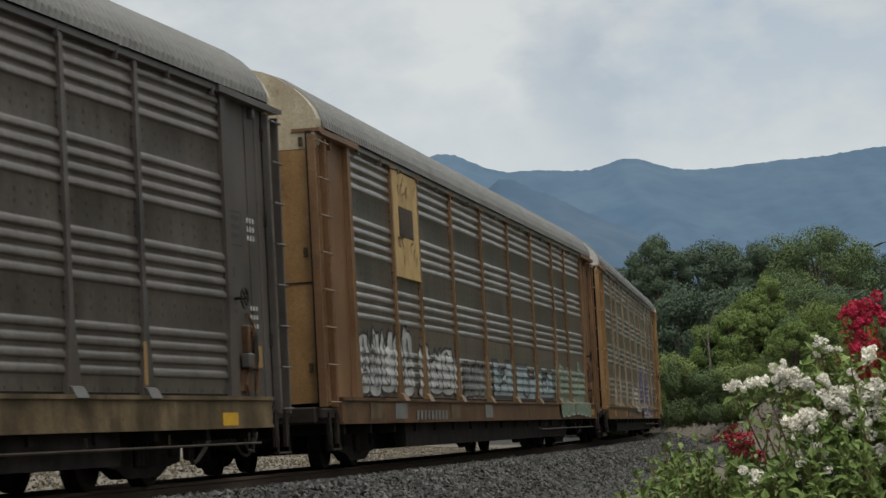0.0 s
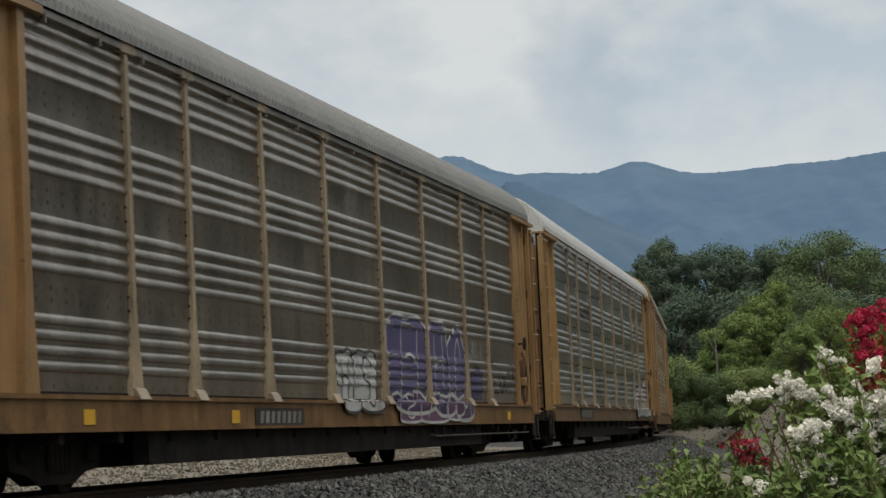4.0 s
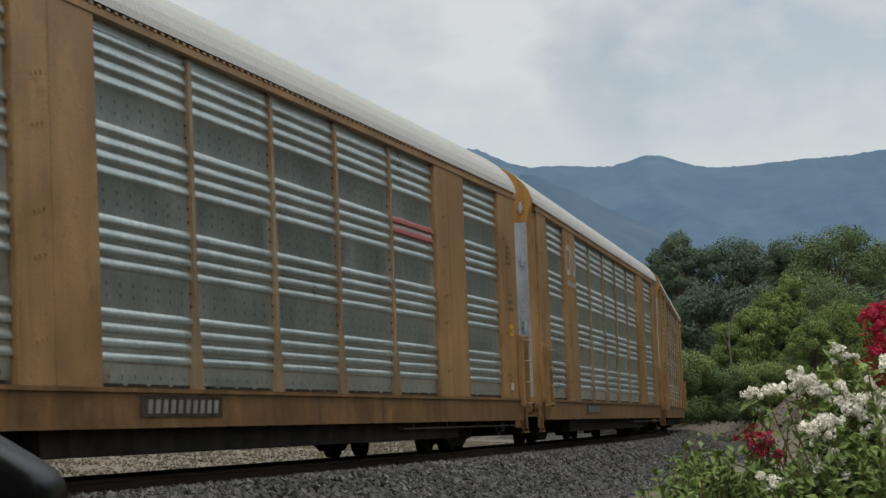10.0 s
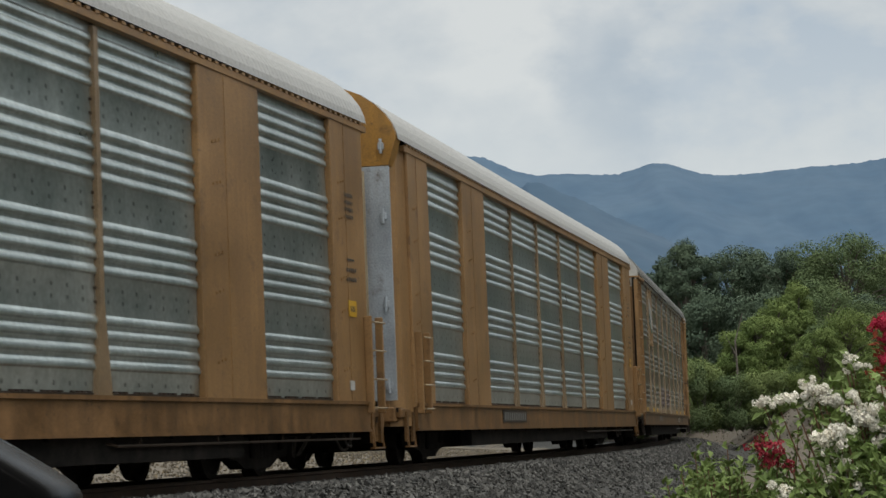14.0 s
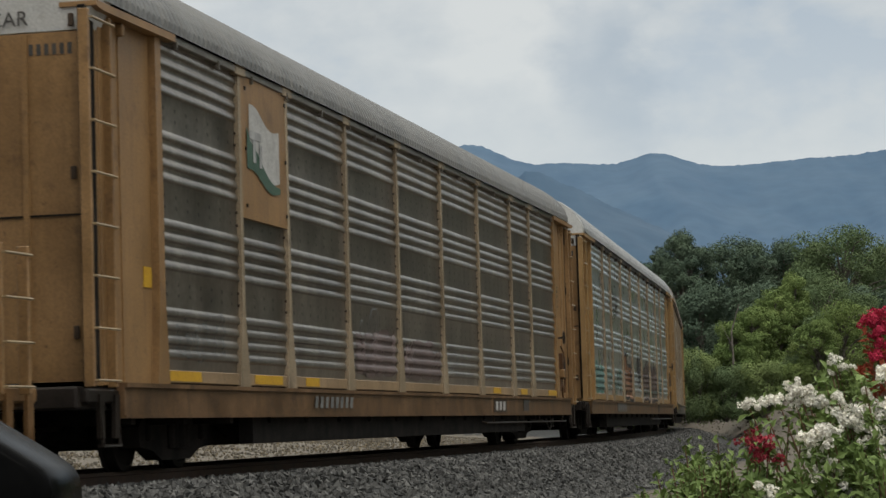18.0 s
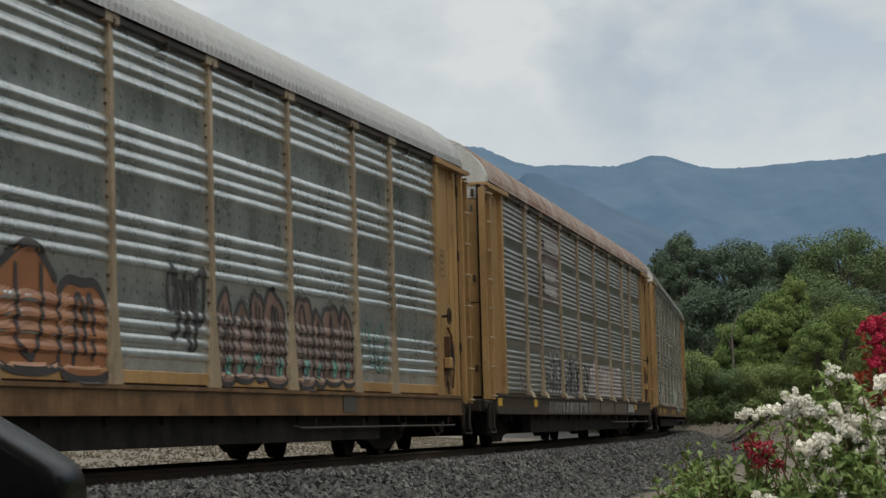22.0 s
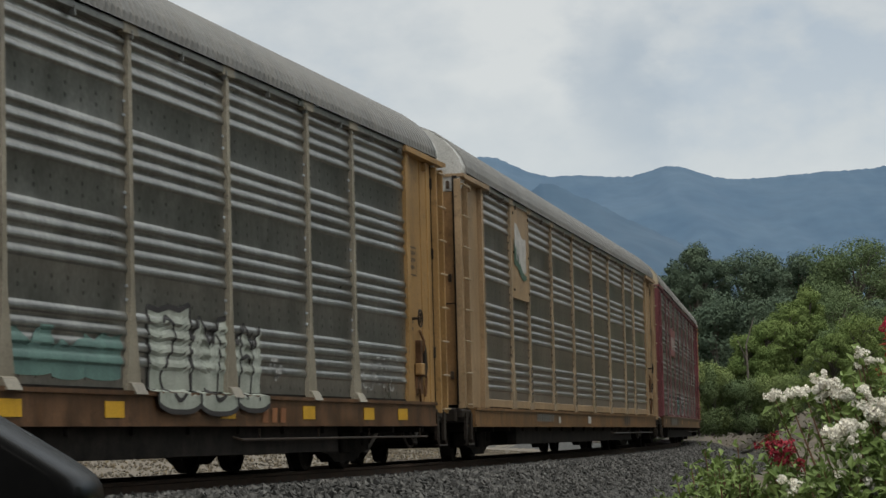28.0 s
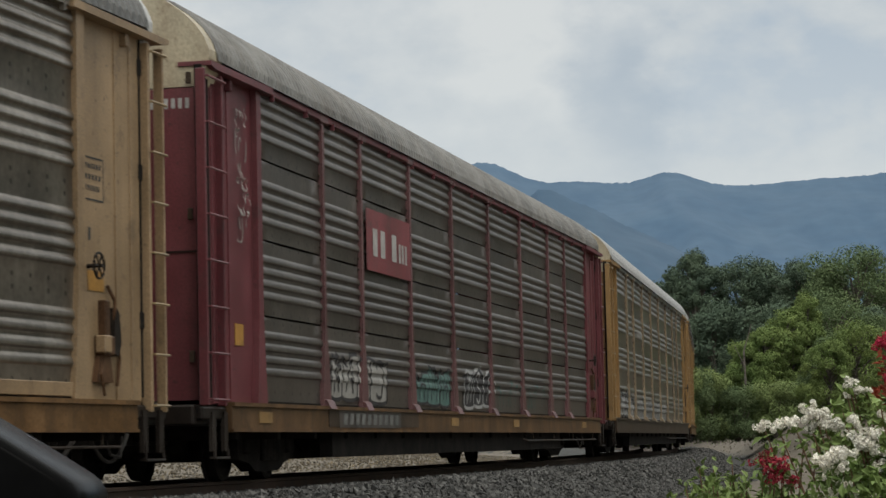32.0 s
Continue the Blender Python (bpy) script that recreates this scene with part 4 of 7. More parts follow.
def spiked(car, x0, x1, z0, z1, letters, fill_mat, line_mat, seed, stroke=0.035):
    """Unreadable sprayed lettering on the side: spiky filled shapes with outlines, one part each for fill and lines."""
    rnd = random.Random(seed)
    w = (x1 - x0) / letters
    for i in range(letters):
        bf, bl = bmesh.new(), bmesh.new()
        a, b = x0 + i * w + rnd.uniform(-0.03, 0.02) * w, x0 + (i + 1) * w - rnd.uniform(0.0, 0.07) * w
        lo, hi = z0 + rnd.uniform(0, 0.10) * (z1 - z0), z1 - rnd.uniform(0, 0.22) * (z1 - z0)
        h = hi - lo
        peak, sharp, cut = rnd.uniform(0.3, 0.7), rnd.uniform(0.7, 1.2), rnd.uniform(0.35, 0.75)
        up = lambda u, hi=hi, h=h, p=peak, k=sharp, c=cut: hi - h * c * (abs(u - p) / max(p, 1 - p)) ** k
        dn = lambda u, lo=lo, h=h, p=peak: lo + h * 0.08 * math.sin(u * 6 + p * 9) ** 2
        if fill_mat:
            fill(bf, a, b, dn, up)
        if line_mat:
            us = [j / 10 for j in range(11)]
            ring = [(a + (b - a) * u, up(u)) for u in us] + [(a + (b - a) * u, dn(u)) for u in reversed(us)]
            ribbon(bl, ring + [ring[0]], stroke, 0.009)
            for _ in range(rnd.randint(6, 9)):
                xa = rnd.uniform(a + 0.2 * (b - a), b - 0.2 * (b - a))
                za = rnd.uniform(lo + 0.2 * h, hi - 0.15 * h)
                pts = [(xa, za)]
                for _k in range(rnd.randint(2, 4)):
                    xa = min(b, max(a, xa + rnd.uniform(-0.16, 0.16) * (b - a)))
                    za = min(lo + 0.8 * h, max(lo, za + rnd.uniform(-0.35, 0.3) * h))
                    pts.append((xa, za))
                ribbon(bl, pts, stroke * 0.9, 0.009)
        letter = car
        if fill_mat:
            letter = part("graffiti_letter", bf, fill_mat, car, "sprayed letter shape, unreadable")
        else:
            bf.free()
        if line_mat:
            part("graffiti_outline", bl, line_mat, letter)
        else:
            bl.free()


GLYPHS = [
    [[(.12, .02), (.10, .55), (.18, .95), (.36, .93), (.42, .5), (.44, .12)], [(.44, .55), (.56, .96), (.80, .92), (.86, .5), (.88, .0)]],
    [[(.84, .80), (.58, 1.0), (.22, .86), (.12, .5), (.24, .12), (.56, .0), (.86, .16)]],
    [[(.12, 1.0), (.14, .4), (.26, .05), (.56, .0), (.82, .12), (.86, .5), (.88, .98)]],
    [[(.5, .02), (.18, .14), (.12, .5), (.2, .88), (.5, 1.0), (.82, .86), (.88, .5), (.80, .12), (.5, .02)]],
    [[(.16, .0), (.12, .5), (.18, 1.0)], [(.16, .52), (.5, .60), (.84, .50)], [(.86, .02), (.82, .5), (.88, .98)]],
    [[(.84, .86), (.5, 1.0), (.16, .82), (.34, .56), (.70, .46), (.86, .2), (.52, .0), (.14, .10)]],
    [[(.08, .0), (.28, .6), (.48, 1.0), (.70, .62), (.92, .02)], [(.30, .34), (.52, .40), (.74, .34)]],
]


def stroke_path(pts, step=0.035):
    """A smooth line through the points, cut into short steps."""
    out = []
    n = len(pts)
    for i in range(n - 1):
        p = [Vector(pts[min(max(i + k, 0), n - 1)]) for k in (-1, 0, 1, 2)]
        m = max(2, int((p[2] - p[1]).length / step))
        for j in range(m):
            u = j / m
            q = 0.5 * (2 * p[1] + (p[2] - p[0]) * u + (2 * p[0] - 5 * p[1] + 4 * p[2] - p[3]) * u * u + (3 * p[1] - p[0] - 3 * p[2] + p[3]) * u ** 3)
            out.append((q.x, q.y))
    out.append(tuple(pts[-1]))
    return out


def brush(bm, pts, width, proud, z_lo=None):
    """A round-ended sprayed stroke through (x, z) points; it lies on the sheets, and on the sill where it runs down over it."""
    path = stroke_path(pts)
    r = width / 2
    run = [0.0]
    for p, q in zip(path, path[1:]):
        run.append(run[-1] + math.hypot(q[0] - p[0], q[1] - p[1]))
    prev = None
    for i, (x, z) in enumerate(path):
        p, q = path[max(i - 1, 0)], path[min(i + 1, len(path) - 1)]
        dx, dz = q[0] - p[0], q[1] - p[1]
        L = math.hypot(dx, dz) or 1
        d = min(run[i], run[-1] - run[i])
        h = r if d >= r else r * math.sqrt(max(0.10, 1 - (1 - d / r) ** 2))
        nx, nz = -dz / L * h, dx / L * h
        row = []
        for k in (1, 0.33, -0.33, -1):
            zz = z + nz * k
            if z_lo is not None:
                zz = max(zz, z_lo)
            row.append(bm.verts.new((x + nx * k, -(Y_SIDE + outward(zz) + proud), zz)))
        if prev:
            for k in range(3):
                bm.faces.new((prev[k], prev[k + 1], row[k + 1], row[k]))
        prev = row


def graffiti(car, x0, x1, z0, z1, letters, fill_mat, line_mat, seed, style="bubble", stroke=0.035, fat=None, blobs=None):
    """Unreadable sprayed lettering: uneven letter shapes with a rim and inner strokes; each shape is a part, its rim a part of it."""
    rnd = random.Random(seed)
    share = [rnd.uniform(0.7, 1.4) for _ in range(letters)]
    left = x0
    for i in range(letters):
        w = (x1 - x0) * share[i] / sum(share)
        a, b = left - 0.02 * w, left + 0.99 * w
        left += w
        lo, hi = z0 + rnd.uniform(0, 0.07) * (z1 - z0), z1 - rnd.uniform(0, 0.22) * (z1 - z0)
        h, k, ph = hi - lo, rnd.uniform(0.14, 0.34), rnd.uniform(0, 6)
        knots = [hi - h * rnd.uniform(0.0, 0.42) * (1 if n % 2 else 0.25) for n in range(5)]
        if rnd.random() < 0.5:
            knots = knots[1:] + knots[:1]

        def up(u):
            if style == "jagged":
                n = min(3, int(u * 4))
                return knots[n] + (knots[n + 1] - knots[n]) * (u * 4 - n)
            if style == "block":
                return hi - (0.30 * h if (0.62 < u < 0.98) == (ph > 3) and 0.3 < u else 0.0)
            return hi - h * k * (2 * abs(u - 0.5)) ** 2.6 - h * 0.04 * math.sin(u * 8 + ph)

        def dn(u):
            return lo + h * (0.02 if style == "block" else 0.07 * (2 * abs(u - 0.5)) ** 3)

        size = fat or 0.16 * w
        g, lean, flip = rnd.choice(GLYPHS), rnd.uniform(-0.06, 0.10) * w, rnd.random() < 0.4
        letter = car
        if fill_mat:
            bf = bmesh.new()
            fill(bf, a, b, dn, up, 0.006, cols=16)
            letter = part("graffiti_letter", bf, fill_mat, car, "sprayed letter shape, unreadable")
        if line_mat:
            bl = bmesh.new()
            if fill_mat:
                top = [(a + (b - a) * v / 12, up(v / 12)) for v in range(13)]
                foot = [(a + (b - a) * v / 8, dn(v / 8)) for v in range(9)]
                brush(bl, top, stroke * 1.1, 0.010)
                brush(bl, foot, stroke, 0.0106)
                brush(bl, [foot[0], (foot[0][0] + 0.02, (lo + hi) / 2), top[0]], stroke, 0.0112)
                if rnd.random() < 0.6:
                    brush(bl, [foot[-1], (foot[-1][0] - 0.04 * w, (lo + hi) / 2), top[-1]], stroke, 0.0118)
            for n, path in enumerate(g):
                pts = []
                for u, v in path:
                    u = 1 - u if flip else u
                    u, v = u + rnd.uniform(-.06, .06), v + rnd.uniform(-.05, .05)
                    inner = 0.62 if fill_mat else 1.0
                    pts.append((a + size / 2 + (b - a - size) * (0.5 + (u - 0.5) * inner) + lean * v, lo + 0.04 * h + h * 0.92 * (0.5 + (v - 0.5) * (0.8 if fill_mat else 1.0))))
                brush(bl, pts, stroke * (0.9 if fill_mat else 1.2), 0.0124 + 0.0006 * n)
            part("graffiti_outline", bl, line_mat, letter)
        if blobs:
            bm = bmesh.new()
            x = (a + b) / 2 + rnd.uniform(-0.2, 0.2) * w
            brush(bm, [(x, lo + 0.10 * h), (x, lo + 0.2 * h), (x + 0.02, lo + 0.32 * h)], max(0.16, 0.3 * w), 0.0095)
            part("graffiti_blob", bm, blobs, letter)


def scrawl(car, x0, x1, z0, z1, mat, seed, strokes=14, width=0.03):
    """A loose unreadable tag of thin sprayed strokes."""
    rnd = random.Random(seed)
    for i in range(strokes):
        bm = bmesh.new()
        cx = x0 + (x1 - x0) * (i + rnd.random()) / strokes
        cz, r = rnd.uniform(z0 + 0.3 * (z1 - z0), z1 - 0.3 * (z1 - z0)), (z1 - z0) * rnd.uniform(0.22, 0.45)
        a0, sweep, flat = rnd.uniform(0, 6), rnd.uniform(2, 5), rnd.uniform(0.3, 0.7)
        pts = [(cx + r * flat * math.cos(a0 + sweep * k / 9), min(z1, max(z0, cz + r * math.sin(a0 + sweep * k / 9)))) for k in range(10)]
        brush(bm, pts, width, 0.005 + 0.0004 * i, z0)
        part("graffiti", bm, mat, car, "sprayed stroke of a tag, unreadable")


def sill_tag(car, x0, x1, mat, seed, strokes, width=0.03, slant=0.1):
    """Unreadable sprayed strokes that run over the side sill."""
    rnd = random.Random(seed)
    for i in range(strokes):
        bm = bmesh.new()
        x = x0 + (x1 - x0) * (i + rnd.random() * 0.8) / strokes
        k = rnd.uniform(0.3, 1.0)
        ribbon(bm, [(x, 0.60), (x + slant * k, 0.68), (x + slant * (k + rnd.uniform(-0.6, 0.6)), 0.75), (x + slant * 2 * k, 0.80)], width * rnd.uniform(0.7, 1.5),
               plane=-1.588 - 0.0006 * i)
        part("graffiti", bm, mat, car, "sprayed stroke, unreadable")


def bars(name, car, x0, x1, z, height, count, mat, plane, seed=1, slant=0.0, label=""):
    """Lettering that stays plain bars: short upright blocks in a row, each a part of its own unless it is tiny."""
    rnd = random.Random(seed)
    w = (x1 - x0) / count
    bm = bmesh.new()
    for i in range(count):
        a, b = x0 + i * w + 0.18 * w, x0 + (i + 1) * w - 0.24 * w
        vs = [bm.verts.new(p) for p in ((a, plane, z), (b, plane, z), (b + slant * height, plane, z + height), (a + slant * height, plane, z + height))]
        bm.faces.new(vs)
        if height > 0.1:
            part(name, bm, mat, car, label)
            bm = bmesh.new()
    if height > 0.1:
        bm.free()
    else:
        tagged(part(name, bm, mat, car, label), kind="stuff")


def plate(name, car, x0, x1, z0, z1, plane, mat, label="", depth=0.006):
    bm = bmesh.new()
    box(bm, x0, x1, plane, plane + depth, z0, z1)
    return part(name, bm, mat, car, label)


def lettering(name, text, car, x, z, size, plane, mat, label="", turn=0.0, align="LEFT"):
    cu = bpy.data.curves.new(name, "FONT")
    cu.body, cu.size, cu.extrude, cu.align_x = text, size, 0.001, align
    tmp = bpy.data.objects.new(name, cu)
    scene.collection.objects.link(tmp)
    dg = bpy.context.evaluated_depsgraph_get()
    me = bpy.data.meshes.new_from_object(tmp.evaluated_get(dg))
    bpy.data.objects.remove(tmp)
    return part(name, me, mat, car, label, at=Matrix.Translation((x, plane, z)) @ Matrix.Rotation(turn, 4, "Z") @ Matrix.Rotation(math.pi / 2, 4, "X"))


def far_side(car, panel_mat, frame_mat):
    """The side turned away: the same corrugated sheets in long runs."""
    for x in (-8.6, 0.0, 8.6):
        part("side_panel", panel_mesh(7.6 if x else 8.6), panel_mat, car, at=Matrix.Rotation(math.pi, 4, "Z") @ Matrix.Translation((x, 0, 0)))
    for x in (-12.9, -4.6, 4.6, 12.9):
        part("post", post_mesh(False, 0.5), frame_mat, car, at=Matrix.Rotation(math.pi, 4, "Z") @ Matrix.Translation((x, 0, 0)))


POSTS_A = [-11.62, -8.91, -7.05, -4.28, -1.46, 1.42, 4.25, 7.12, 9.02, 11.68]


def car_old(label, paint_m, sill_m, panel_m, roof_m, door_lo, door_up, caps=True, kick=None, seams=False, post_m=None, fine=False, chord=None, door_rows=False, lo=0.555, hi=0.86, pale_bolts=False):
    """Older enclosed car carrier: narrow posts, set-in end bays with ladders, folding end doors."""
    end = 13.75
    car = tagged(new("autorack_car"), label, "rail car", "coupled train of car carriers")
    post_m = post_m or paint_m
    SIDE["profile"] = PROFILE_ROWS if seams else PROFILE_FINE if fine else PROFILE
    SIDE["hi"] = hi
    underside(car, sill_m, end, None, lo, hi)
    for a, b in zip(POSTS_A, POSTS_A[1:]):
        if seams:
            cuts = [0.0, 1.805, 2.645, 3.535, 9.0]
            for z0, z1 in zip(cuts, cuts[1:]):
                part("side_panel", panel_mesh(b - a - 0.03, z0 + (0.012 if z0 else 0), z1 - (0.012 if z1 < 9 else 0), True), panel_m, car, at=Matrix.Translation(((a + b) / 2, 0, 0)))
        else:
            part("side_panel", panel_mesh(b - a - 0.03, rows="fine" if fine else False), panel_m, car, at=Matrix.Translation(((a + b) / 2, 0, 0)))
        if kick:
            def kp(w=b - a - 0.2):
                bm = bmesh.new()
                box(bm, -w / 2, w / 2, -(Y_SIDE + 0.03), -(Y_SIDE - 0.01), 0.0, 0.125, 0.006)
                return mesh_from("kick_plate", bm)
            part("kick_plate", cached(("kick", round(b - a, 2)), kp), kick, car, at=Matrix.Translation(((a + b) / 2, 0, hi + 0.032)))
    # solid dark strip: the gap's shade under the sheets is put in as colour
    slot_me = cached("slot", lambda: gap_shade_mesh())
    part("bottom_slot", slot_me, M["under"], car, "dark strip standing for the shaded gap under the side sheets", at=Matrix.Translation((0, 0, hi)))
    for i, x in enumerate(POSTS_A):
        if i in (0, 9):
            part("post", post_mesh(True, 0.17), paint_m, car, at=Matrix.Translation((x, 0, 0)))
        else:
            post = part("post", post_mesh(True), post_m, car, at=Matrix.Translation((x, 0, 0)))
            tagged(part("bolts", bolt_mesh(0.072), M["galv_door"] if pale_bolts else M["browngrey"], post), kind="stuff")
            if not kick:
                part("post_shoe", shoe_mesh(), post_m, post, at=Matrix.Translation((0, 0, hi - 0.02)))
            if caps:
                part("post_cap", cap_mesh(), post_m, post)

    def chord_me():
        bm = bmesh.new()
        box(bm, -11.9, 11.9, -(Y_SIDE + 0.07), -(Y_SIDE - 0.1), Z_TOP - 0.01, Z_TOP + 0.07, 0.006)
        rnd = random.Random(2)
        for i in range(17):
            x = -11.2 + i * 1.4 + rnd.uniform(-0.1, 0.1)
            box(bm, x, x + 0.03, -(Y_SIDE + 0.082), -(Y_SIDE + 0.03), Z_TOP - 0.07, Z_TOP + 0.02)
        return mesh_from("top_chord", bm)
    part("top_chord", cached("chord_a", chord_me), chord or panel_m, car)
    part("top_chord", cached("chord_a", chord_me), chord or panel_m, car, at=Matrix.Rotation(math.pi, 4, "Z"))
    part("roof", roof_section(13.2), roof_m, car)

    # end bays, set in behind the posts
    def bay():
        bm = bmesh.new()
        box(bm, -0.75, 1.20, -(Y_SIDE - 0.02), -(Y_SIDE - 0.08), Z_SILL1, Z_TOP + 0.03)
        box(bm, 0.38, 0.40, -(Y_SIDE - 0.008), -(Y_SIDE - 0.03), Z_SILL1, Z_TOP)
        box(bm, 0.74, 0.95, -(Y_SIDE - 0.003), -(Y_SIDE - 0.06), Z_SILL1, Z_TOP, 0.008)
        return mesh_from("end_bay", bm)
    me = cached("bay", bay)
    part("end_bay", me, paint_m, car, at=Matrix.Translation((12.2, 0, 0)))
    part("end_bay", me, paint_m, car, at=Matrix.Scale(-1, 4, (1, 0, 0)) @ Matrix.Translation((12.2, 0, 0)))

    def bracket():
        bm = bmesh.new()
        extrude_poly(bm, [(-1.12, Z_TOP + 0.06), (-1.12, Z_TOP - 0.015), (0.95, Z_TOP - 0.035), (1.12, Z_TOP - 0.01), (1.12, Z_TOP + 0.035)], "y", -(Y_SIDE + 0.11), -(Y_SIDE - 0.25))
        box(bm, 0.2, 0.27, -(Y_SIDE + 0.05), -(Y_SIDE - 0.1), Z_TOP - 0.16, Z_TOP - 0.04, 0.01)
        return mesh_from("roof_bracket", bm)
    me = cached("bracket", bracket)
    part("roof_bracket", me, paint_m, car, at=Matrix.Translation((12.55, 0, 0)))
    part("roof_bracket", me, paint_m, car, at=Matrix.Scale(-1, 4, (1, 0, 0)) @ Matrix.Translation((12.35, 0, 0)))
    ladder(car, -13.60, -13.02, 0.80, Z_TOP - 0.06, -(Y_SIDE + 0.03), paint_m, 8)
    ladder(car, 13.22, 13.58, 0.72, Z_TOP - 0.06, -(Y_SIDE + 0.03), paint_m, 8, (0.06, 0.04))

    # near-black strip that paints the shaded gap between door and ladder, and end doors
    def corner():
        bm = bmesh.new()
        box(bm, -0.20, 0.032, -1.475, -1.40, 0.86, 4.28, 0.006)
        return mesh_from("corner_post", bm)
    me = cached("corner", corner)
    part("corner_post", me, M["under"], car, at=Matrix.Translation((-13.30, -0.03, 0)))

    # solid near-black block in place of the shade between end bay and ladder
    def door_slot():
        bm = bmesh.new()
        box(bm, 13.155, 13.29, -1.50, -1.40, 0.86, 4.27)
        for z in (1.5, 2.9, 3.9):
            box(bm, 13.12, 13.20, -1.515, -1.42, z, z + 0.16, 0.01)
        return mesh_from("door_slot", bm)
    part("door_slot", cached("door_slot", door_slot), M["under"], car, "dark block standing for the shaded gap beside the folding door")
    for sx in (-1, 1):
        flip = Matrix.Translation((-13.42, 0, 0)) if sx < 0 else Matrix.Translation((13.30, 0, 0)) @ Matrix.Rotation(math.pi, 4, "Z")
        lower = part("end_door", end_door_mesh(0.86, 4.05, (-0.9, 0.0, 0.9)), door_lo, car, at=flip)
        door_ribs(lower, (-0.9, 0.0, 0.9), 0.86, 4.05, door_lo)
        part("end_door_top", end_door_mesh(4.06, 9, (), 0.40 if sx < 0 else 0.10), door_up, car, at=flip)

        def hinge():
            bm = bmesh.new()
            box(bm, -0.045, 0.03, -0.025, 0.025, -0.06, 0.06, 0.008)
            return mesh_from("hinge", bm)
        for z in (1.3, 2.75, 4.15):
            part("hinge", cached("hinge", hinge), M["browngrey"], lower, at=Matrix.Translation((-0.02, sx * 1.36, z)))

    # number rows on the near end door, as bars
    for z, n in ((3.84, 6),) if door_rows else ():
        for i in range(n):
            bm = bmesh.new()
            y = -1.36 + 0.075 * i
            bm.faces.new([bm.verts.new(p) for p in ((-13.456, y, z), (-13.456, y + 0.042, z), (-13.456, y + 0.042, z + 0.105), (-13.456, y, z + 0.105))])
            part("door_number", bm, M["mark_white"] if door_lo in (M["maroon"], M["dark"]) else M["mark_black"], car)

    # hand brake gear at the far end
    def brake():
        bm = bmesh.new()
        box(bm, 12.10, 12.34, -1.58, -1.46, 1.22, 1.40, 0.015)
        box(bm, 12.18, 12.28, -1.56, -1.46, 1.40, 1.72, 0.012)
        extrude_poly(bm, [(12.02, 0.98), (12.40, 0.98), (12.34, 1.22), (12.10, 1.22)], "y", -1.53, -1.46)
        tube(bm, [(12.35, -1.5, 1.86), (12.43, -1.54, 1.72), (12.40, -1.54, 1.45), (12.52, -1.54, 1.2), (12.48, -1.53, 0.95)], 0.018, 6)
        tube(bm, [(12.2, -1.54, 1.3), (12.05, -1.56, 1.05), (12.15, -1.55, 0.86)], 0.014, 6)
        return mesh_from("hand_brake", bm)
    gear = part("hand_brake", cached("brake", brake), M["sill_rust"], car, "rusty hand brake gear")

    def brake_box():
        bm = bmesh.new()
        box(bm, 12.06, 12.22, -1.60, -1.50, 1.24, 1.40, 0.012)
        return mesh_from("brake_box", bm)
    part("brake_box", cached("brake_box", brake_box), paint_m, gear, "small painted box of the brake gear")

    def ratchet():
        bm = bmesh.new()
        extrude_poly(bm, [(12.36, 1.25), (12.46, 1.22), (12.53, 1.34), (12.49, 1.6), (12.43, 1.66), (12.38, 1.5)], "y", -1.56, -1.48)
        return mesh_from("ratchet", bm)
    part("ratchet", cached("ratchet", ratchet), M["sootsill"], gear)

    def brake_wheel():
        bm = bmesh.new()
        pts = [(0.115 * math.cos(k * math.pi / 10), 0, 0.115 * math.sin(k * math.pi / 10)) for k in range(21)]
        tube(bm, pts, 0.012, 6)
        for k in range(3):
            a = k * math.pi / 3
            tube(bm, [(-0.115 * math.cos(a), 0, -0.115 * math.sin(a)), (0.115 * math.cos(a), 0, 0.115 * math.sin(a))], 0.008, 5)
        tube(bm, [(0, -0.03, 0), (0, 0.22, 0)], 0.02, 6)
        return mesh_from("brake_wheel", bm)
    part("brake_wheel", cached("brake_wheel", brake_wheel), M["sootsill"], gear, "dark spoked hand wheel", at=Matrix.Translation((11.80, -1.66, 2.0)))
    far_side(car, panel_m, paint_m)
    # small stencilled notices in the far end bay
    bm = bmesh.new()
    ribbon(bm, [(11.86, 2.62), (12.32, 2.62), (12.32, 3.0), (11.86, 3.0), (11.86, 2.62)], 0.016, plane=-(Y_SIDE - 0.015))
    part("notice_frame", bm, M["mark_black"], car)

    def door_seam():
        bm = bmesh.new()
        box(bm, -13.462, -13.44, -1.46, 1.46, 2.36, 2.378)
        return mesh_from("door_seam", bm)
    part("door_seam", cached("door_seam", door_seam), M["sootsill"], car)
    bars("notice", car, 11.9, 12.28, 2.9, 0.05, 6, M["mark_black"], -(Y_SIDE - 0.016), 3)
    bars("notice", car, 11.9, 12.28, 2.8, 0.05, 5, M["mark_black"], -(Y_SIDE - 0.016), 4)
    bars("notice", car, 11.9, 12.24, 2.7, 0.05, 6, M["mark_black"], -(Y_SIDE - 0.016), 5)
    bars("notice", car, 11.85, 12.05, 2.25, 0.12, 2, M["mark_black"], -(Y_SIDE - 0.016), 6)
    bars("notice", car, 11.85, 12.1, 1.95, 0.05, 3, M["mark_black"], -(Y_SIDE - 0.016), 7)
    bars("notice", car, 11.85, 12.1, 1.85, 0.05, 3, M["mark_black"], -(Y_SIDE - 0.016), 8)
    return car


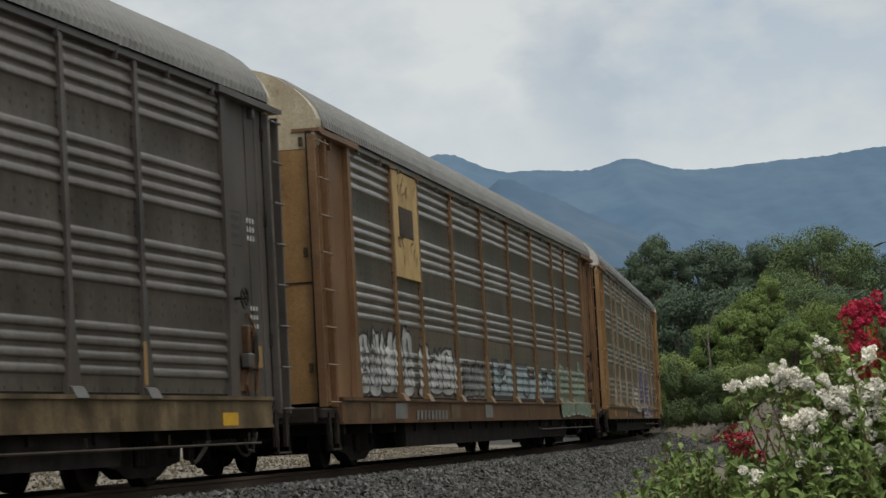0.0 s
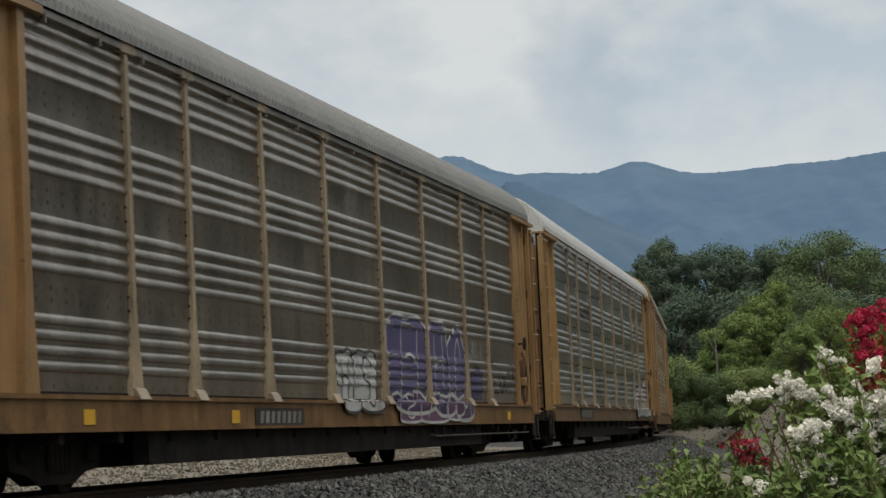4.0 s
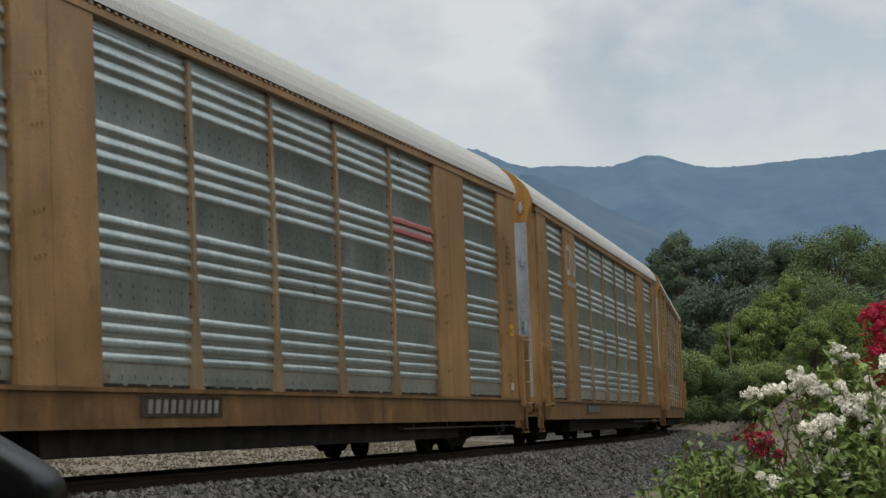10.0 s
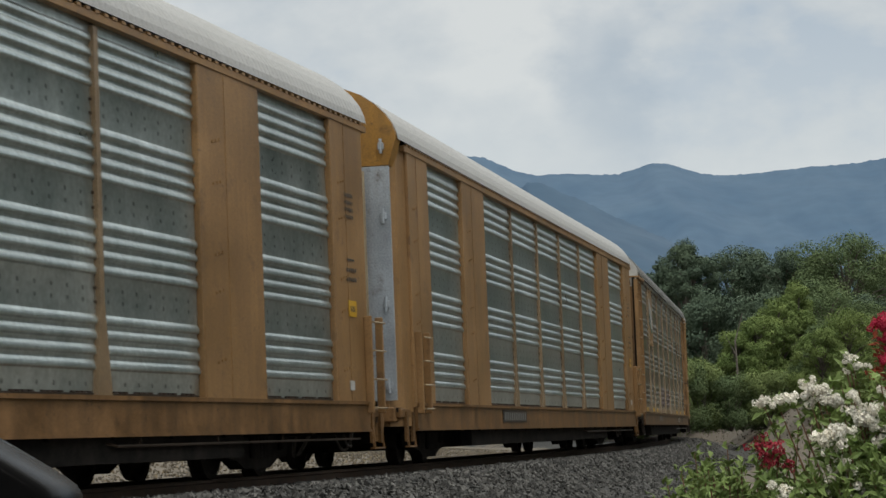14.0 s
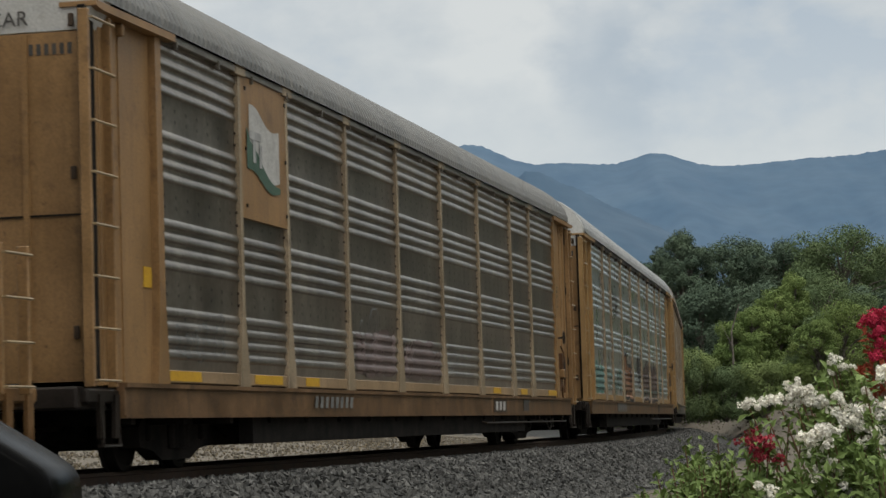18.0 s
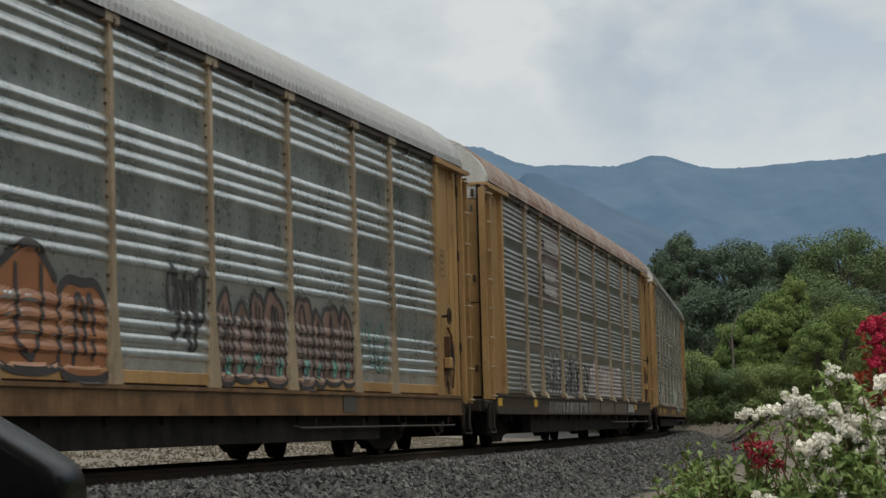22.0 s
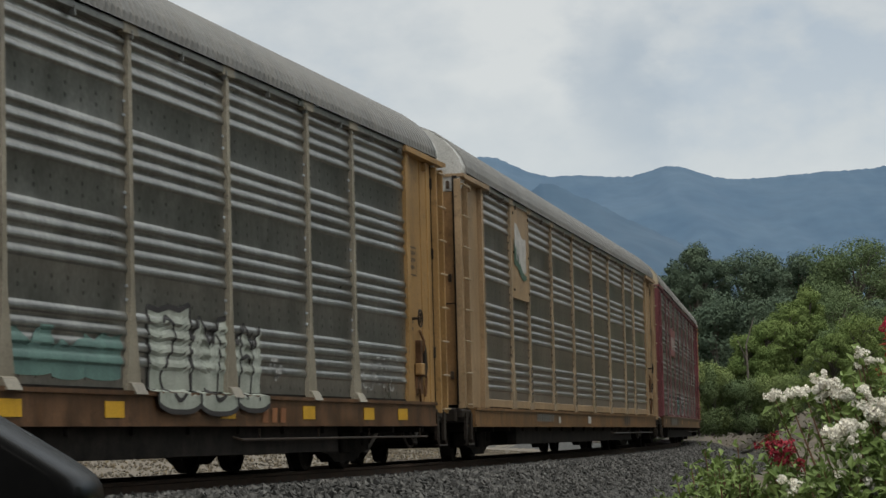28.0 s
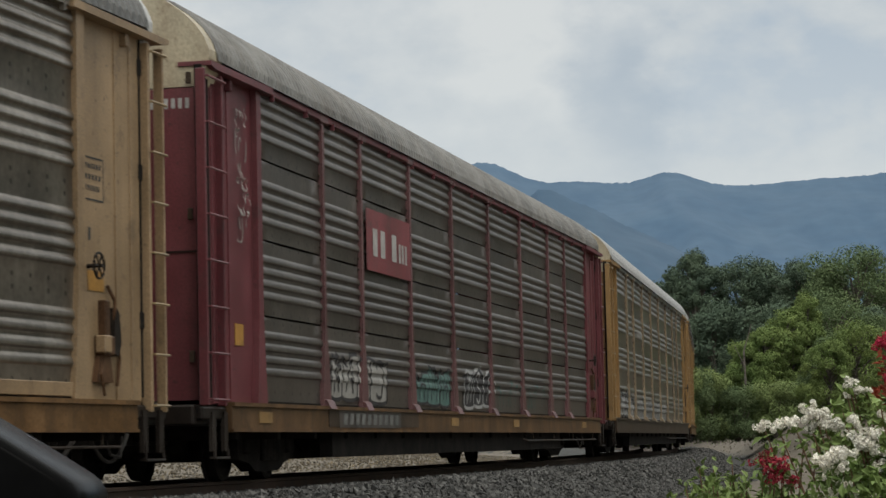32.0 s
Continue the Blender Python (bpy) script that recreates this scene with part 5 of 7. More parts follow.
def gap_shade_mesh():
    bm = bmesh.new()
    box(bm, -11.6, 11.6, -(Y_SIDE + 0.012), -(Y_SIDE - 0.02), 0.013, 0.04)
    return mesh_from("bottom_slot", bm)


POSTS_B = [-4.30, -1.39, 1.43, 4.27]


def car_new(label, paint_m, panel_m, roof_m, door_lo, door_up):
    """Newer flush-sided car carrier: broad posts, small low ladders at the corners, galvanised end doors."""
    end = 13.95
    SIDE["profile"], SIDE["hi"] = PROFILE, 0.855
    car = tagged(new("autorack_car"), label, "rail car", "coupled train of car carriers")
    underside(car, M["sill_ochre"], end, M["sill_ochre"], 0.50, 0.855)
    wide = [(-9.05, -7.1), (6.95, 8.95)]
    inner = [-7.1, *POSTS_B, 6.95]
    spans = [(-11.70, -9.05), *zip(inner, inner[1:]), (8.95, 11.70)]
    for a, b in spans:
        part("side_panel", panel_mesh(b - a - 0.03), panel_m, car, at=Matrix.Translation(((a + b) / 2, 0, 0)))

        def edge(w=b - a - 0.1):
            bm = bmesh.new()
            box(bm, -w / 2, w / 2, -(Y_SIDE + 0.01), -(Y_SIDE - 0.02), 0.868, 0.892)
            k = int(w / 0.13)
            for i in range(k):
                if (i * 7) % 5:
                    box(bm, -w / 2 + i * 0.13, -w / 2 + i * 0.13 + 0.09, -(Y_SIDE + 0.016), -(Y_SIDE), 0.893, 0.91)
            return mesh_from("drip_edge", bm)
        part("drip_edge", cached(("drip", round(b - a, 2)), edge), M["blacksill"], car, at=Matrix.Translation(((a + b) / 2, 0, 0)))
    for x in POSTS_B:
        post = part("post", post_mesh(True, 0.10), M["postochre"], car, at=Matrix.Translation((x, 0, 0)))
        tagged(part("bolts", bolt_mesh(0.08), M["browngrey"], post), kind="stuff")

    def broad(w):
        def make():
            bm = bmesh.new()
            box(bm, -w / 2, w / 2, -(Y_SIDE + 0.07), -(Y_SIDE - 0.06), Z_SILL1 - 0.02, Z_TOP + 0.08, 0.01)
            for z in (1.22, 1.95, 2.35, 3.1, 3.55):
                for k in range(3):
                    box(bm, -w * 0.3 + k * 0.11, -w * 0.3 + k * 0.11 + 0.03, -(Y_SIDE + 0.082), -(Y_SIDE + 0.06), z + 0.02 * k, z + 0.02 * k + 0.03)
            box(bm, -w * 0.08 - 0.012, -w * 0.08 + 0.012, -(Y_SIDE + 0.075), -(Y_SIDE + 0.06), Z_SILL1, Z_TOP + 0.05)
            extrude_poly(bm, [(-w / 2 + 0.02, Z_SILL1), (-w / 2 + 0.30, Z_SILL1), (-w / 2 + 0.18, 1.6), (-w / 2 + 0.02, 1.6)], "y", -(Y_SIDE + 0.078), -(Y_SIDE + 0.06))
            return mesh_from("broad_post", bm)
        return cached(("broad", w), make)
    for a, b in wide:
        part("broad_post", broad(b - a), paint_m, car, at=Matrix.Translation(((a + b) / 2, 0, 0)))
    for x in (-12.40, 12.40):
        part("broad_post", broad(1.40), paint_m, car, at=Matrix.Translation((x, 0, 0)))

    def corner():
        bm = bmesh.new()
        extrude_poly(bm, [(13.05, -1.53), (13.55, -1.50), (13.85, -1.36), (13.85, -1.25), (13.05, -1.25)], "z", 0.55, 4.40)
        return mesh_from("corner_post", bm)
    part("corner_post", cached("corner_b", corner), paint_m, car, at=Matrix.Scale(-1, 4, (1, 0, 0)))

    def slim_corner():
        bm = bmesh.new()
        extrude_poly(bm, [(13.05, -1.53), (13.17, -1.52), (13.20, -1.36), (13.20, -1.25), (13.05, -1.25)], "z", 0.55, 4.40)
        return mesh_from("corner_post", bm)
    part("corner_post", cached("corner_slim", slim_corner), paint_m, car)

    def chord_me():
        bm = bmesh.new()
        box(bm, -13.3, 13.3, -(Y_SIDE + 0.085), -(Y_SIDE - 0.1), Z_TOP + 0.055, Z_TOP + 0.135, 0.006)
        for i in range(120):
            x = -13.2 + i * 0.22
            box(bm, x, x + 0.10, -(Y_SIDE + 0.095), -(Y_SIDE + 0.05), Z_TOP + 0.13, Z_TOP + 0.16)
        return mesh_from("top_chord", bm)
    part("top_chord", cached("chord_b", chord_me), paint_m, car)
    part("top_chord", cached("chord_b", chord_me), paint_m, car, at=Matrix.Rotation(math.pi, 4, "Z"))
    part("roof", roof_section(13.52, 0.155, 0.10, 0.006), roof_m, car, at=Matrix.Translation((-0.26, 0, 0)))
    for sx in (-1, 1):
        flip = Matrix.Translation((-end + 0.12, 0, 0.10)) if sx < 0 else Matrix.Translation((13.20, 0, 0.10)) @ Matrix.Rotation(math.pi, 4, "Z")
        lower = part("end_door", end_door_mesh(0.80, 3.98, (-1.0, -0.45, 0.2, 0.75)), door_lo, car, at=flip)
        door_ribs(lower, (-1.0, -0.45, 0.2, 0.75), 0.80, 3.98, door_lo)
        part("end_door_top", end_door_mesh(3.99, 9, (), 0.30 if sx < 0 else 0.10), door_up, car, at=flip)

        def hinge():
            bm = bmesh.new()
            box(bm, -0.06, 0.03, -0.04, 0.04, -0.05, 0.05, 0.01)
            tube(bm, [(-0.05, 0.0, -0.10), (-0.05, 0.0, 0.10)], 0.022, 8)
            return mesh_from("hinge", bm)
        for z in (1.0, 2.1, 3.3, 4.25):
            part("hinge", cached("hinge_b", hinge), M["galv_door"], lower, at=Matrix.Translation((-0.02, sx * 1.38, z)))
    ladder(car, -13.0, -12.45, 0.72, 1.85, -(Y_SIDE + 0.12), paint_m, 4, (0.05, 0.05))
    ladder(car, 12.95, 13.46, 0.72, 1.95, -(Y_SIDE + 0.12), paint_m, 4, (0.05, 0.05))
    # cross-over platform and uncoupling lever under the doors

    def platform():
        bm = bmesh.new()
        box(bm, -0.35, 0.35, -1.3, 1.3, 0.62, 0.68)
        tube(bm, [(-0.3, -1.35, 0.74), (-0.3, 0.6, 0.74)], 0.016, 6)
        extrude_poly(bm, [(-0.3, 0.66), (0.0, 0.66), (-0.12, 0.36), (-0.3, 0.36)], "y", -1.30, -1.18)
        return mesh_from("end_platform", bm)
    me = cached("platform", platform)
    part("end_platform", me, paint_m, car, at=Matrix.Translation((-end + 0.02, 0, 0)))
    part("end_platform", me, paint_m, car, at=Matrix.Translation((end - 0.02, 0, 0)) @ Matrix.Rotation(math.pi, 4, "Z"))
    far_side(car, panel_m, paint_m)
    py = -(Y_SIDE + 0.079)
    for z, n in ((3.42, 6), (3.33, 7), (3.24, 6), (3.15, 5)):
        bars("notice", car, 12.2, 12.6, z, 0.045, n, M["mark_black"], py, 3)
    bars("notice", car, 12.15, 12.7, 2.62, 0.025, 1, M["mark_black"], py, 3)
    for z, n in ((2.48, 5), (2.36, 5)):
        bars("notice", car, 12.2, 12.65, z, 0.05, n, M["mark_black"], py, 3)
    plate("caution_plate", car, 12.25, 12.58, 1.92, 2.12, py - 0.004, M["mark_yellow"], "small yellow caution plate")
    bars("notice", car, 12.3, 12.53, 1.98, 0.07, 4, M["mark_black"], py - 0.006, 3)
    plate("sill_plate", car, 12.2, 12.4, 1.0, 1.12, py - 0.002, M["mark_white"])
    return car


# ================= the train =================
SPEED, GAP0, COUPLED = 10.006, -10.48, 28.6
NUDGE = {0: -0.5, 1: -0.35, 2: -0.31, 3: -0.37, 4: -0.55, 5: -0.48, 6: -0.43, 7: -0.42, 8: -0.11, 9: -0.2, 10: -0.06, 11: -0.34, 12: -0.62, 13: -0.6, 14: -0.6}
Y_SILL = -1.586           # face of the side sill
TRAIN = []


def sill_marks(car, x0, x1, count, plate_m, mark_m, seed, height=0.17):
    """A number board on the sill, its characters as plain bars."""
    if plate_m:
        plate("number_board", car, x0 - 0.12, x1 + 0.12, 0.59, 0.80, Y_SILL - 0.004, plate_m, "dark board with worn pale characters")
    bars("number", car, x0, x1, 0.625, height * 0.8, count, mark_m, Y_SILL - 0.008, seed, 0.3)


def flag_board(car, x0, x1, board_m):
    """Tan logo board between two posts, with a wavy white and green flag shape."""
    plate("logo_board", car, x0 - 0.10, x1 + 0.02, 2.70, 4.27, -(Y_SIDE + 0.048), board_m, "tan board with a faded flag emblem", 0.046)
    y = -(Y_SIDE + 0.055)
    a, b = -8.62, -7.40
    wave = lambda u: 0.06 * math.sin(u * 6.0 + 0.6)
    bm = bmesh.new()
    fill(bm, a + 0.05, b, lambda u: 3.30 - 0.12 * u + wave(u), lambda u: 3.95 - 0.18 * u + wave(u), plane=y, cols=16)
    part("emblem_white", bm, M["mark_white"], car)
    bm = bmesh.new()
    fill(bm, a - 0.06, b + 0.02, lambda u: 3.22 - 0.16 * u + wave(u), lambda u: 3.56 - 0.44 * u + wave(u), plane=y - 0.003, cols=16)
    part("emblem_green", bm, M["mark_green"], car)
    bm = bmesh.new()
    fill(bm, a - 0.06, a + 0.13, lambda u: 3.30, lambda u: 3.72 - 0.22 * u, plane=y - 0.0045)
    part("emblem_green", bm, M["mark_green"], car)
    for xa, xb, z0, z1 in ((a + 0.02, a + 0.48, 3.60, 3.69), (a + 0.16, a + 0.26, 3.34, 3.60), (a + 0.40, a + 0.50, 3.30, 3.56)):
        plate("emblem_bar", car, xa, xb, z0, z1, y - 0.009, M["ink_white"], "", 0.003)
    for z in (2.82, 3.45, 4.12):
        for x in (x0 + 0.02, x1 - 0.10):
            plate("board_bolt", car, x, x + 0.035, z, z + 0.04, y - 0.012, M["sootsill"], "", 0.014)


def reflectors(car, xs, z=0.63, w=0.28, h=0.14, m="mark_yellow"):
    for x in xs:
        plate("reflector", car, x, x + w, z, z + h, Y_SILL - 0.004, M[m], "yellow reflector strip")


def build_train():
    P = M
    # 0: soot-dark car
    c = car_old("soot-dark enclosed autorack car with tan side sill, on the track", P["dark"], P["sill_tan"], P["panel_dark"], P["roof_grey"], P["dark"], P["cream"],
                caps=False, chord=P["dark"], lo=0.583, hi=0.905)
    sill_marks(c, 3.4, 5.2, 3, P["dark"], P["ink_grey"], 1)
    reflectors(c, (11.1,), 0.6, 0.5)
    for z in (2.9, 2.8, 2.7):
        bars("notice", c, 12.5, 12.8, z, 0.06, 3, P["mark_white"], -(Y_SIDE - 0.014), 2)
    plate("notice_plate", c, 12.45, 12.85, 1.25, 1.5, -(Y_SIDE - 0.008), P["yellow"], "small tan notice plate")
    for z in (1.9, 1.8, 1.7):
        bars("notice", c, 12.5, 12.8, z, 0.05, 3, P["mark_white"], -(Y_SIDE - 0.014), 2)
    plate("side_stripe", c, 8.90, 8.99, 1.02, 1.45, -(Y_SIDE + 0.058), P["yellow"])
    TRAIN.append((0, c))
    # 1: brown car with a yellow sign board and white sprayed letters
    c = car_old("rust-brown enclosed autorack car with yellow sign board and white graffiti", P["rusty"], P["sill_rust"], P["panel_brown"], P["roof_grey"], P["ochre"], P["cream"], post_m=P["postrust"], lo=0.60, hi=0.915)
    plate("sign_board", c, -8.86, -7.10, 2.70, 4.25, -(Y_SIDE + 0.05), P["board_yellow"], "faded yellow sign board with worn print", 0.048)
    plate("sign_patch", c, -8.50, -7.50, 3.30, 3.74, -(Y_SIDE + 0.056), P["browngrey"])
    bm = bmesh.new()
    rnd = random.Random(8)
    for i in range(14):
        x, z = rnd.uniform(-8.55, -7.3), rnd.choice((rnd.uniform(2.86, 3.15), rnd.uniform(3.80, 4.06)))
        ribbon(bm, [(x, z), (x + rnd.uniform(-0.15, 0.15), z + 0.12), (x + rnd.uniform(0, 0.2), z + 0.16)], 0.035, plane=-(Y_SIDE + 0.056))
    part("sign_print", bm, P["rusty"], c, "worn unreadable print")
    graffiti(c, -11.5, -9.2, 0.94, 1.95, 3, P["ink_white"], P["ink_black"], 11, "jagged", 0.04)
    graffiti(c, -9.2, -7.85, 0.94, 2.02, 2, P["ink_white"], P["ink_black"], 19, "bubble", 0.04)
    graffiti(c, -7.45, -3.95, 0.94, 1.88, 4, P["ink_white"], P["ink_black"], 12, "jagged", 0.04)
    graffiti(c, -3.75, -1.7, 0.96, 1.64, 4, P["ink_grey"], P["ink_black"], 13, "jagged", 0.028)
    scrawl(c, -3.4, -1.6, 0.96, 1.6, P["ink_white"], 10, 9, 0.026)
    graffiti(c, -0.80, 1.32, 0.95, 1.77, 1, P["ink_ice"], P["ink_black"], 14, "block", 0.06)
    graffiti(c, 1.75, 4.10, 0.95, 1.74, 1, P["ink_ice"], P["ink_black"], 15, "block", 0.06)
    graffiti(c, 4.42, 6.55, 0.95, 1.72, 1, P["ink_ice"], P["ink_black"], 20, "block", 0.06)
    graffiti(c, 6.85, 9.02, 0.62, 1.80, 3, P["ink_sage"], P["ink_mintwhite"], 18, "bubble", 0.032)
    graffiti(c, 9.10, 11.6, 0.62, 1.82, 4, P["ink_sage"], P["ink_mintwhite"], 17, "bubble", 0.032)
    reflectors(c, (9.0, 11.9), 0.66, 0.5, 0.13, "gold")
    sill_marks(c, -8.2, -5.7, 9, None, P["ink_grey"], 2)
    for k, (xa, xb) in enumerate(((-11.2, -10.3), (-9.6, -8.8), (-5.4, -4.6), (-2.2, -1.5), (2.6, 3.3))):
        plate("paint_patch", c, xa, xb, 0.64, 0.86, Y_SILL - 0.004, P["ink_grey"] if k % 2 else P["sill_tan"], "pale sprayed patch on the sill")
    TRAIN.append((1, c))
    # 2
    c = car_old("rust-stained ochre autorack car with pale green graffiti", P["ochre"], P["sill_ochre"], P["panel_brown"], P["roof_grey"], P["ochre"], P["white"], post_m=P["posttan"], lo=0.58, hi=0.89)
    graffiti(c, -1.2, 1.0, 0.70, 1.68, 2, P["ink_white"], P["ink_black"], 21, "bubble", 0.04)
    graffiti(c, 1.7, 7.1, 0.62, 2.24, 3, P["ink_blue"], P["ink_white"], 22, "bubble", 0.055)
    graffiti(c, 1.9, 6.9, 0.60, 1.16, 3, P["ink_purple"], P["ink_white"], 25, "jagged", 0.04)
    scrawl(c, 7.3, 8.5, 1.62, 1.96, P["ink_white"], 26, 7, 0.035)
    graffiti(c, 7.3, 8.4, 0.95, 1.55, 2, P["ink_blue"], P["ink_black"], 24, "bubble", 0.03)
    scrawl(c, 9.25, 11.4, 1.08, 1.62, P["ink_black"], 23, 12, 0.045)
    reflectors(c, (-10.5, -6.0, 10.2))
    sill_marks(c, -5.0, -3.2, 8, P["blacksill"], P["ink_grey"], 3)
    TRAIN.append((2, c))
    # 3: four rows of sheets, white letters at its far end
    c = car_old("ochre-framed enclosed autorack car with white roof and bubble graffiti", P["yellow"], P["sill_yellow"], P["panel_grey"], P["roof_white"], P["ochre"], P["white"],
                seams=True, chord=P["white"], post_m=P["posttan"], lo=0.61, hi=0.915)
    graffiti(c, 6.75, 7.4, 0.64, 1.98, 1, P["ink_white"], P["ink_black"], 31, "bubble", 0.045, 0.2)
    graffiti(c, 7.5, 9.3, 0.64, 1.80, 2, P["ink_white"], P["ink_black"], 37, "bubble", 0.05)
    graffiti(c, 9.4, 11.6, 0.64, 1.90, 2, P["ink_white"], P["ink_black"], 32, "bubble", 0.055)
    graffiti(c, -8.75, -7.35, 0.96, 1.68, 2, None, P["ink_black"], 33, "bubble", 0.03)
    graffiti(c, -6.7, -4.55, 0.95, 1.70, 2, None, P["ink_white"], 35, "bubble", 0.04)
    scrawl(c, -6.7, -4.6, 0.95, 1.25, P["ink_white"], 39, 8, 0.035)
    graffiti(c, -4.0, -1.7, 0.95, 1.75, 3, None, P["ink_black"], 34, "bubble", 0.03)
    graffiti(c, -0.97, 1.06, 0.95, 1.72, 2, None, P["ink_white"], 30, "bubble", 0.04)
    scrawl(c, -1.0, 1.1, 0.95, 1.25, P["ink_white"], 38, 8, 0.035)
    graffiti(c, 1.7, 4.0, 0.95, 1.70, 3, None, P["ink_black"], 36, "bubble", 0.026)
    graffiti(c, -1.0, 4.6, 0.63, 0.90, 6, None, P["ink_grey"], 28, "bubble", 0.026)
    plate("number_board", c, -8.1, -5.25, 0.625, 0.895, Y_SILL - 0.004, P["blacksill"], "dark board with worn pale characters")
    bars("number", c, -7.85, -5.75, 0.68, 0.15, 9, P["ink_grey"], Y_SILL - 0.008, 4, 0.15)
    rnd = random.Random(29)
    for k in range(9):      # worn black lettering, smeared past reading
        bm = bmesh.new()
        x, z = -6.7 + 0.26 * k, 3.06 + rnd.uniform(-0.07, 0.14)
        brush(bm, [(x, z), (x + 0.15, z + rnd.uniform(-0.05, 0.05)), (x + rnd.uniform(0.22, 0.42), z + rnd.uniform(-0.07, 0.07))], rnd.uniform(0.08, 0.2), 0.006 + 0.0006 * k)
        part("worn_print", bm, P["mark_black"], c, "smeared black print, unreadable")
    scrawl(c, -6.75, -4.5, 2.84, 2.96, P["mark_black"], 27, 14, 0.03)
    bars("logo_bar", c, 4.5, 5.3, 0.63, 0.14, 3, P["ink_rust"], Y_SILL - 0.006, 5, 0.15)
    TRAIN.append((3, c))
    # 4, 5, 6: newer broad-post cars
    for k, lab in ((4, "newer ochre autorack car with galvanised side sheets and white roof"), (5, "newer ochre autorack car with a white emblem on its broad post"),
                   (6, "newer ochre autorack car with streaked galvanised sheets")):
        c = car_new(lab, P["ochre"], P["panel_silver"], P["roof_white"], P["galv_door"], P["gold"])
        sill_marks(c, -6.05, -3.8, 10, P["blacksill"], P["ink_grey"], 40 + k)
        if k == 4:
            y = -(Y_SIDE + 0.052)
            for z0, z1, m in ((3.27, 3.37, "mark_red"), (3.225, 3.265, "mark_white"), (3.13, 3.22, "mark_red")):
                bm = bmesh.new()
                fill(bm, 4.42, 6.88, lambda u: z0, lambda u: z1, 0.005)
                part("stripe", bm, P[m], c, "faded painted emblem stripe")
        if k == 5:
            y = -(Y_SIDE + 0.079)
            bm = bmesh.new()
            ribbon(bm, stroke_path([(-8.28, 3.97), (-8.62, 3.98), (-8.80, 3.88), (-8.82, 3.64), (-8.74, 3.50), (-8.40, 3.47), (-8.24, 3.52), (-8.20, 3.75), (-8.16, 3.95), (-8.02, 3.96)]), 0.11, plane=y)
            ribbon(bm, stroke_path([(-8.02, 3.96), (-7.86, 3.80), (-7.66, 3.52), (-7.48, 3.47), (-7.40, 3.60), (-7.38, 3.99)]), 0.11, plane=y - 0.001)
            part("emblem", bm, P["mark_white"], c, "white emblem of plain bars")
            bars("emblem_bar", c, -8.80, -7.25, 3.20, 0.10, 9, P["mark_white"], y, 6)
            scrawl(c, -11.2, -10.0, 1.0, 2.2, P["ink_blue"], 51, 5, 0.02)
        # pale weatherboard strip and notices on the near end door
        x = -13.95 + 0.05
        bm = bmesh.new()
        box(bm, x - 0.02, x + 0.005, -1.14, -0.88, 0.92, 4.02)
        part("door_strip", bm, P["cream"], c, "pale strip on the end door")
        for i, w in enumerate(("EXCESS", "HEIGHT", "CAR")):
            lettering("door_lettering", w, c, x - 0.02, 4.42 - 0.2 * i, 0.19, -0.98, P["mark_white"], "", -math.pi / 2, "RIGHT")
        for z in (3.62, 3.38):
            bm = bmesh.new()
            for i in range(3):
                y = -0.78 - 0.075 * i
                vs = [bm.verts.new((x - 0.012, y, zz)) if j == 0 else bm.verts.new((x - 0.012, y - 0.05, zz)) for j, zz in ((0, z), (1, z), (1, z + 0.14), (0, z + 0.14))]
                bm.faces.new(vs)
            part("door_number", bm, P["mark_black"], c)
        TRAIN.append((k, c))
    # 7
    c = car_old("tan-framed brown autorack car with faded flag emblem", P["ochre"], P["sill_yellow"], P["panel_brown"], P["roof_grey"], P["ochre"], P["white"], kick=P["tan"], post_m=P["posttan"], door_rows=True, lo=0.535, hi=0.835)
    flag_board(c, -8.75, -7.06, P["ochre"])
    lettering("door_lettering", "CAR", c, -13.47, 4.12, 0.2, -0.95, P["mark_black"], "", -math.pi / 2, "RIGHT")
    graffiti(c, -3.9, -1.7, 1.02, 1.80, 4, P["panel_rose"], None, 71, "jagged")
    graffiti(c, -1.2, 1.2, 1.02, 1.66, 4, P["panel_rose"], None, 72, "jagged")
    scrawl(c, -3.7, -2.6, 1.25, 1.95, P["ink_grey"], 74, 5, 0.03)
    scrawl(c, -11.2, -9.4, 1.08, 1.6, P["ink_grey"], 75, 10, 0.03)
    scrawl(c, 1.8, 2.6, 1.15, 1.6, P["ink_white"], 73, 6, 0.025)
    for x, w in ((-11.4, 1.0), (-8.5, 1.1), (-6.4, 0.6), (5.2, 0.65), (7.75, 0.62), (10.6, 1.0)):
        plate("reflector", c, x, x + w, 0.885, 0.985, -(Y_SIDE + 0.034), P["mark_yellow"], "yellow reflector strip")
    sill_marks(c, -6.3, -4.4, 8, None, P["ink_grey"], 7)
    plate("notice_plate", c, 4.9, 6.05, 0.57, 0.78, Y_SILL - 0.003, P["browngrey"], "dark stencilled field on the sill")
    bars("logo_bar", c, 5.0, 5.95, 0.60, 0.15, 3, P["mark_white"], Y_SILL - 0.006, 5, 0.15)
    plate("notice_plate", c, 7.64, 8.16, 0.60, 0.79, Y_SILL - 0.004, P["mark_black"], "small black notice plate")
    plate("caution_plate", c, -11.98, -11.76, 1.78, 1.98, -(Y_SIDE - 0.012), P["mark_yellow"], "small yellow caution plate")
    TRAIN.append((7, c))
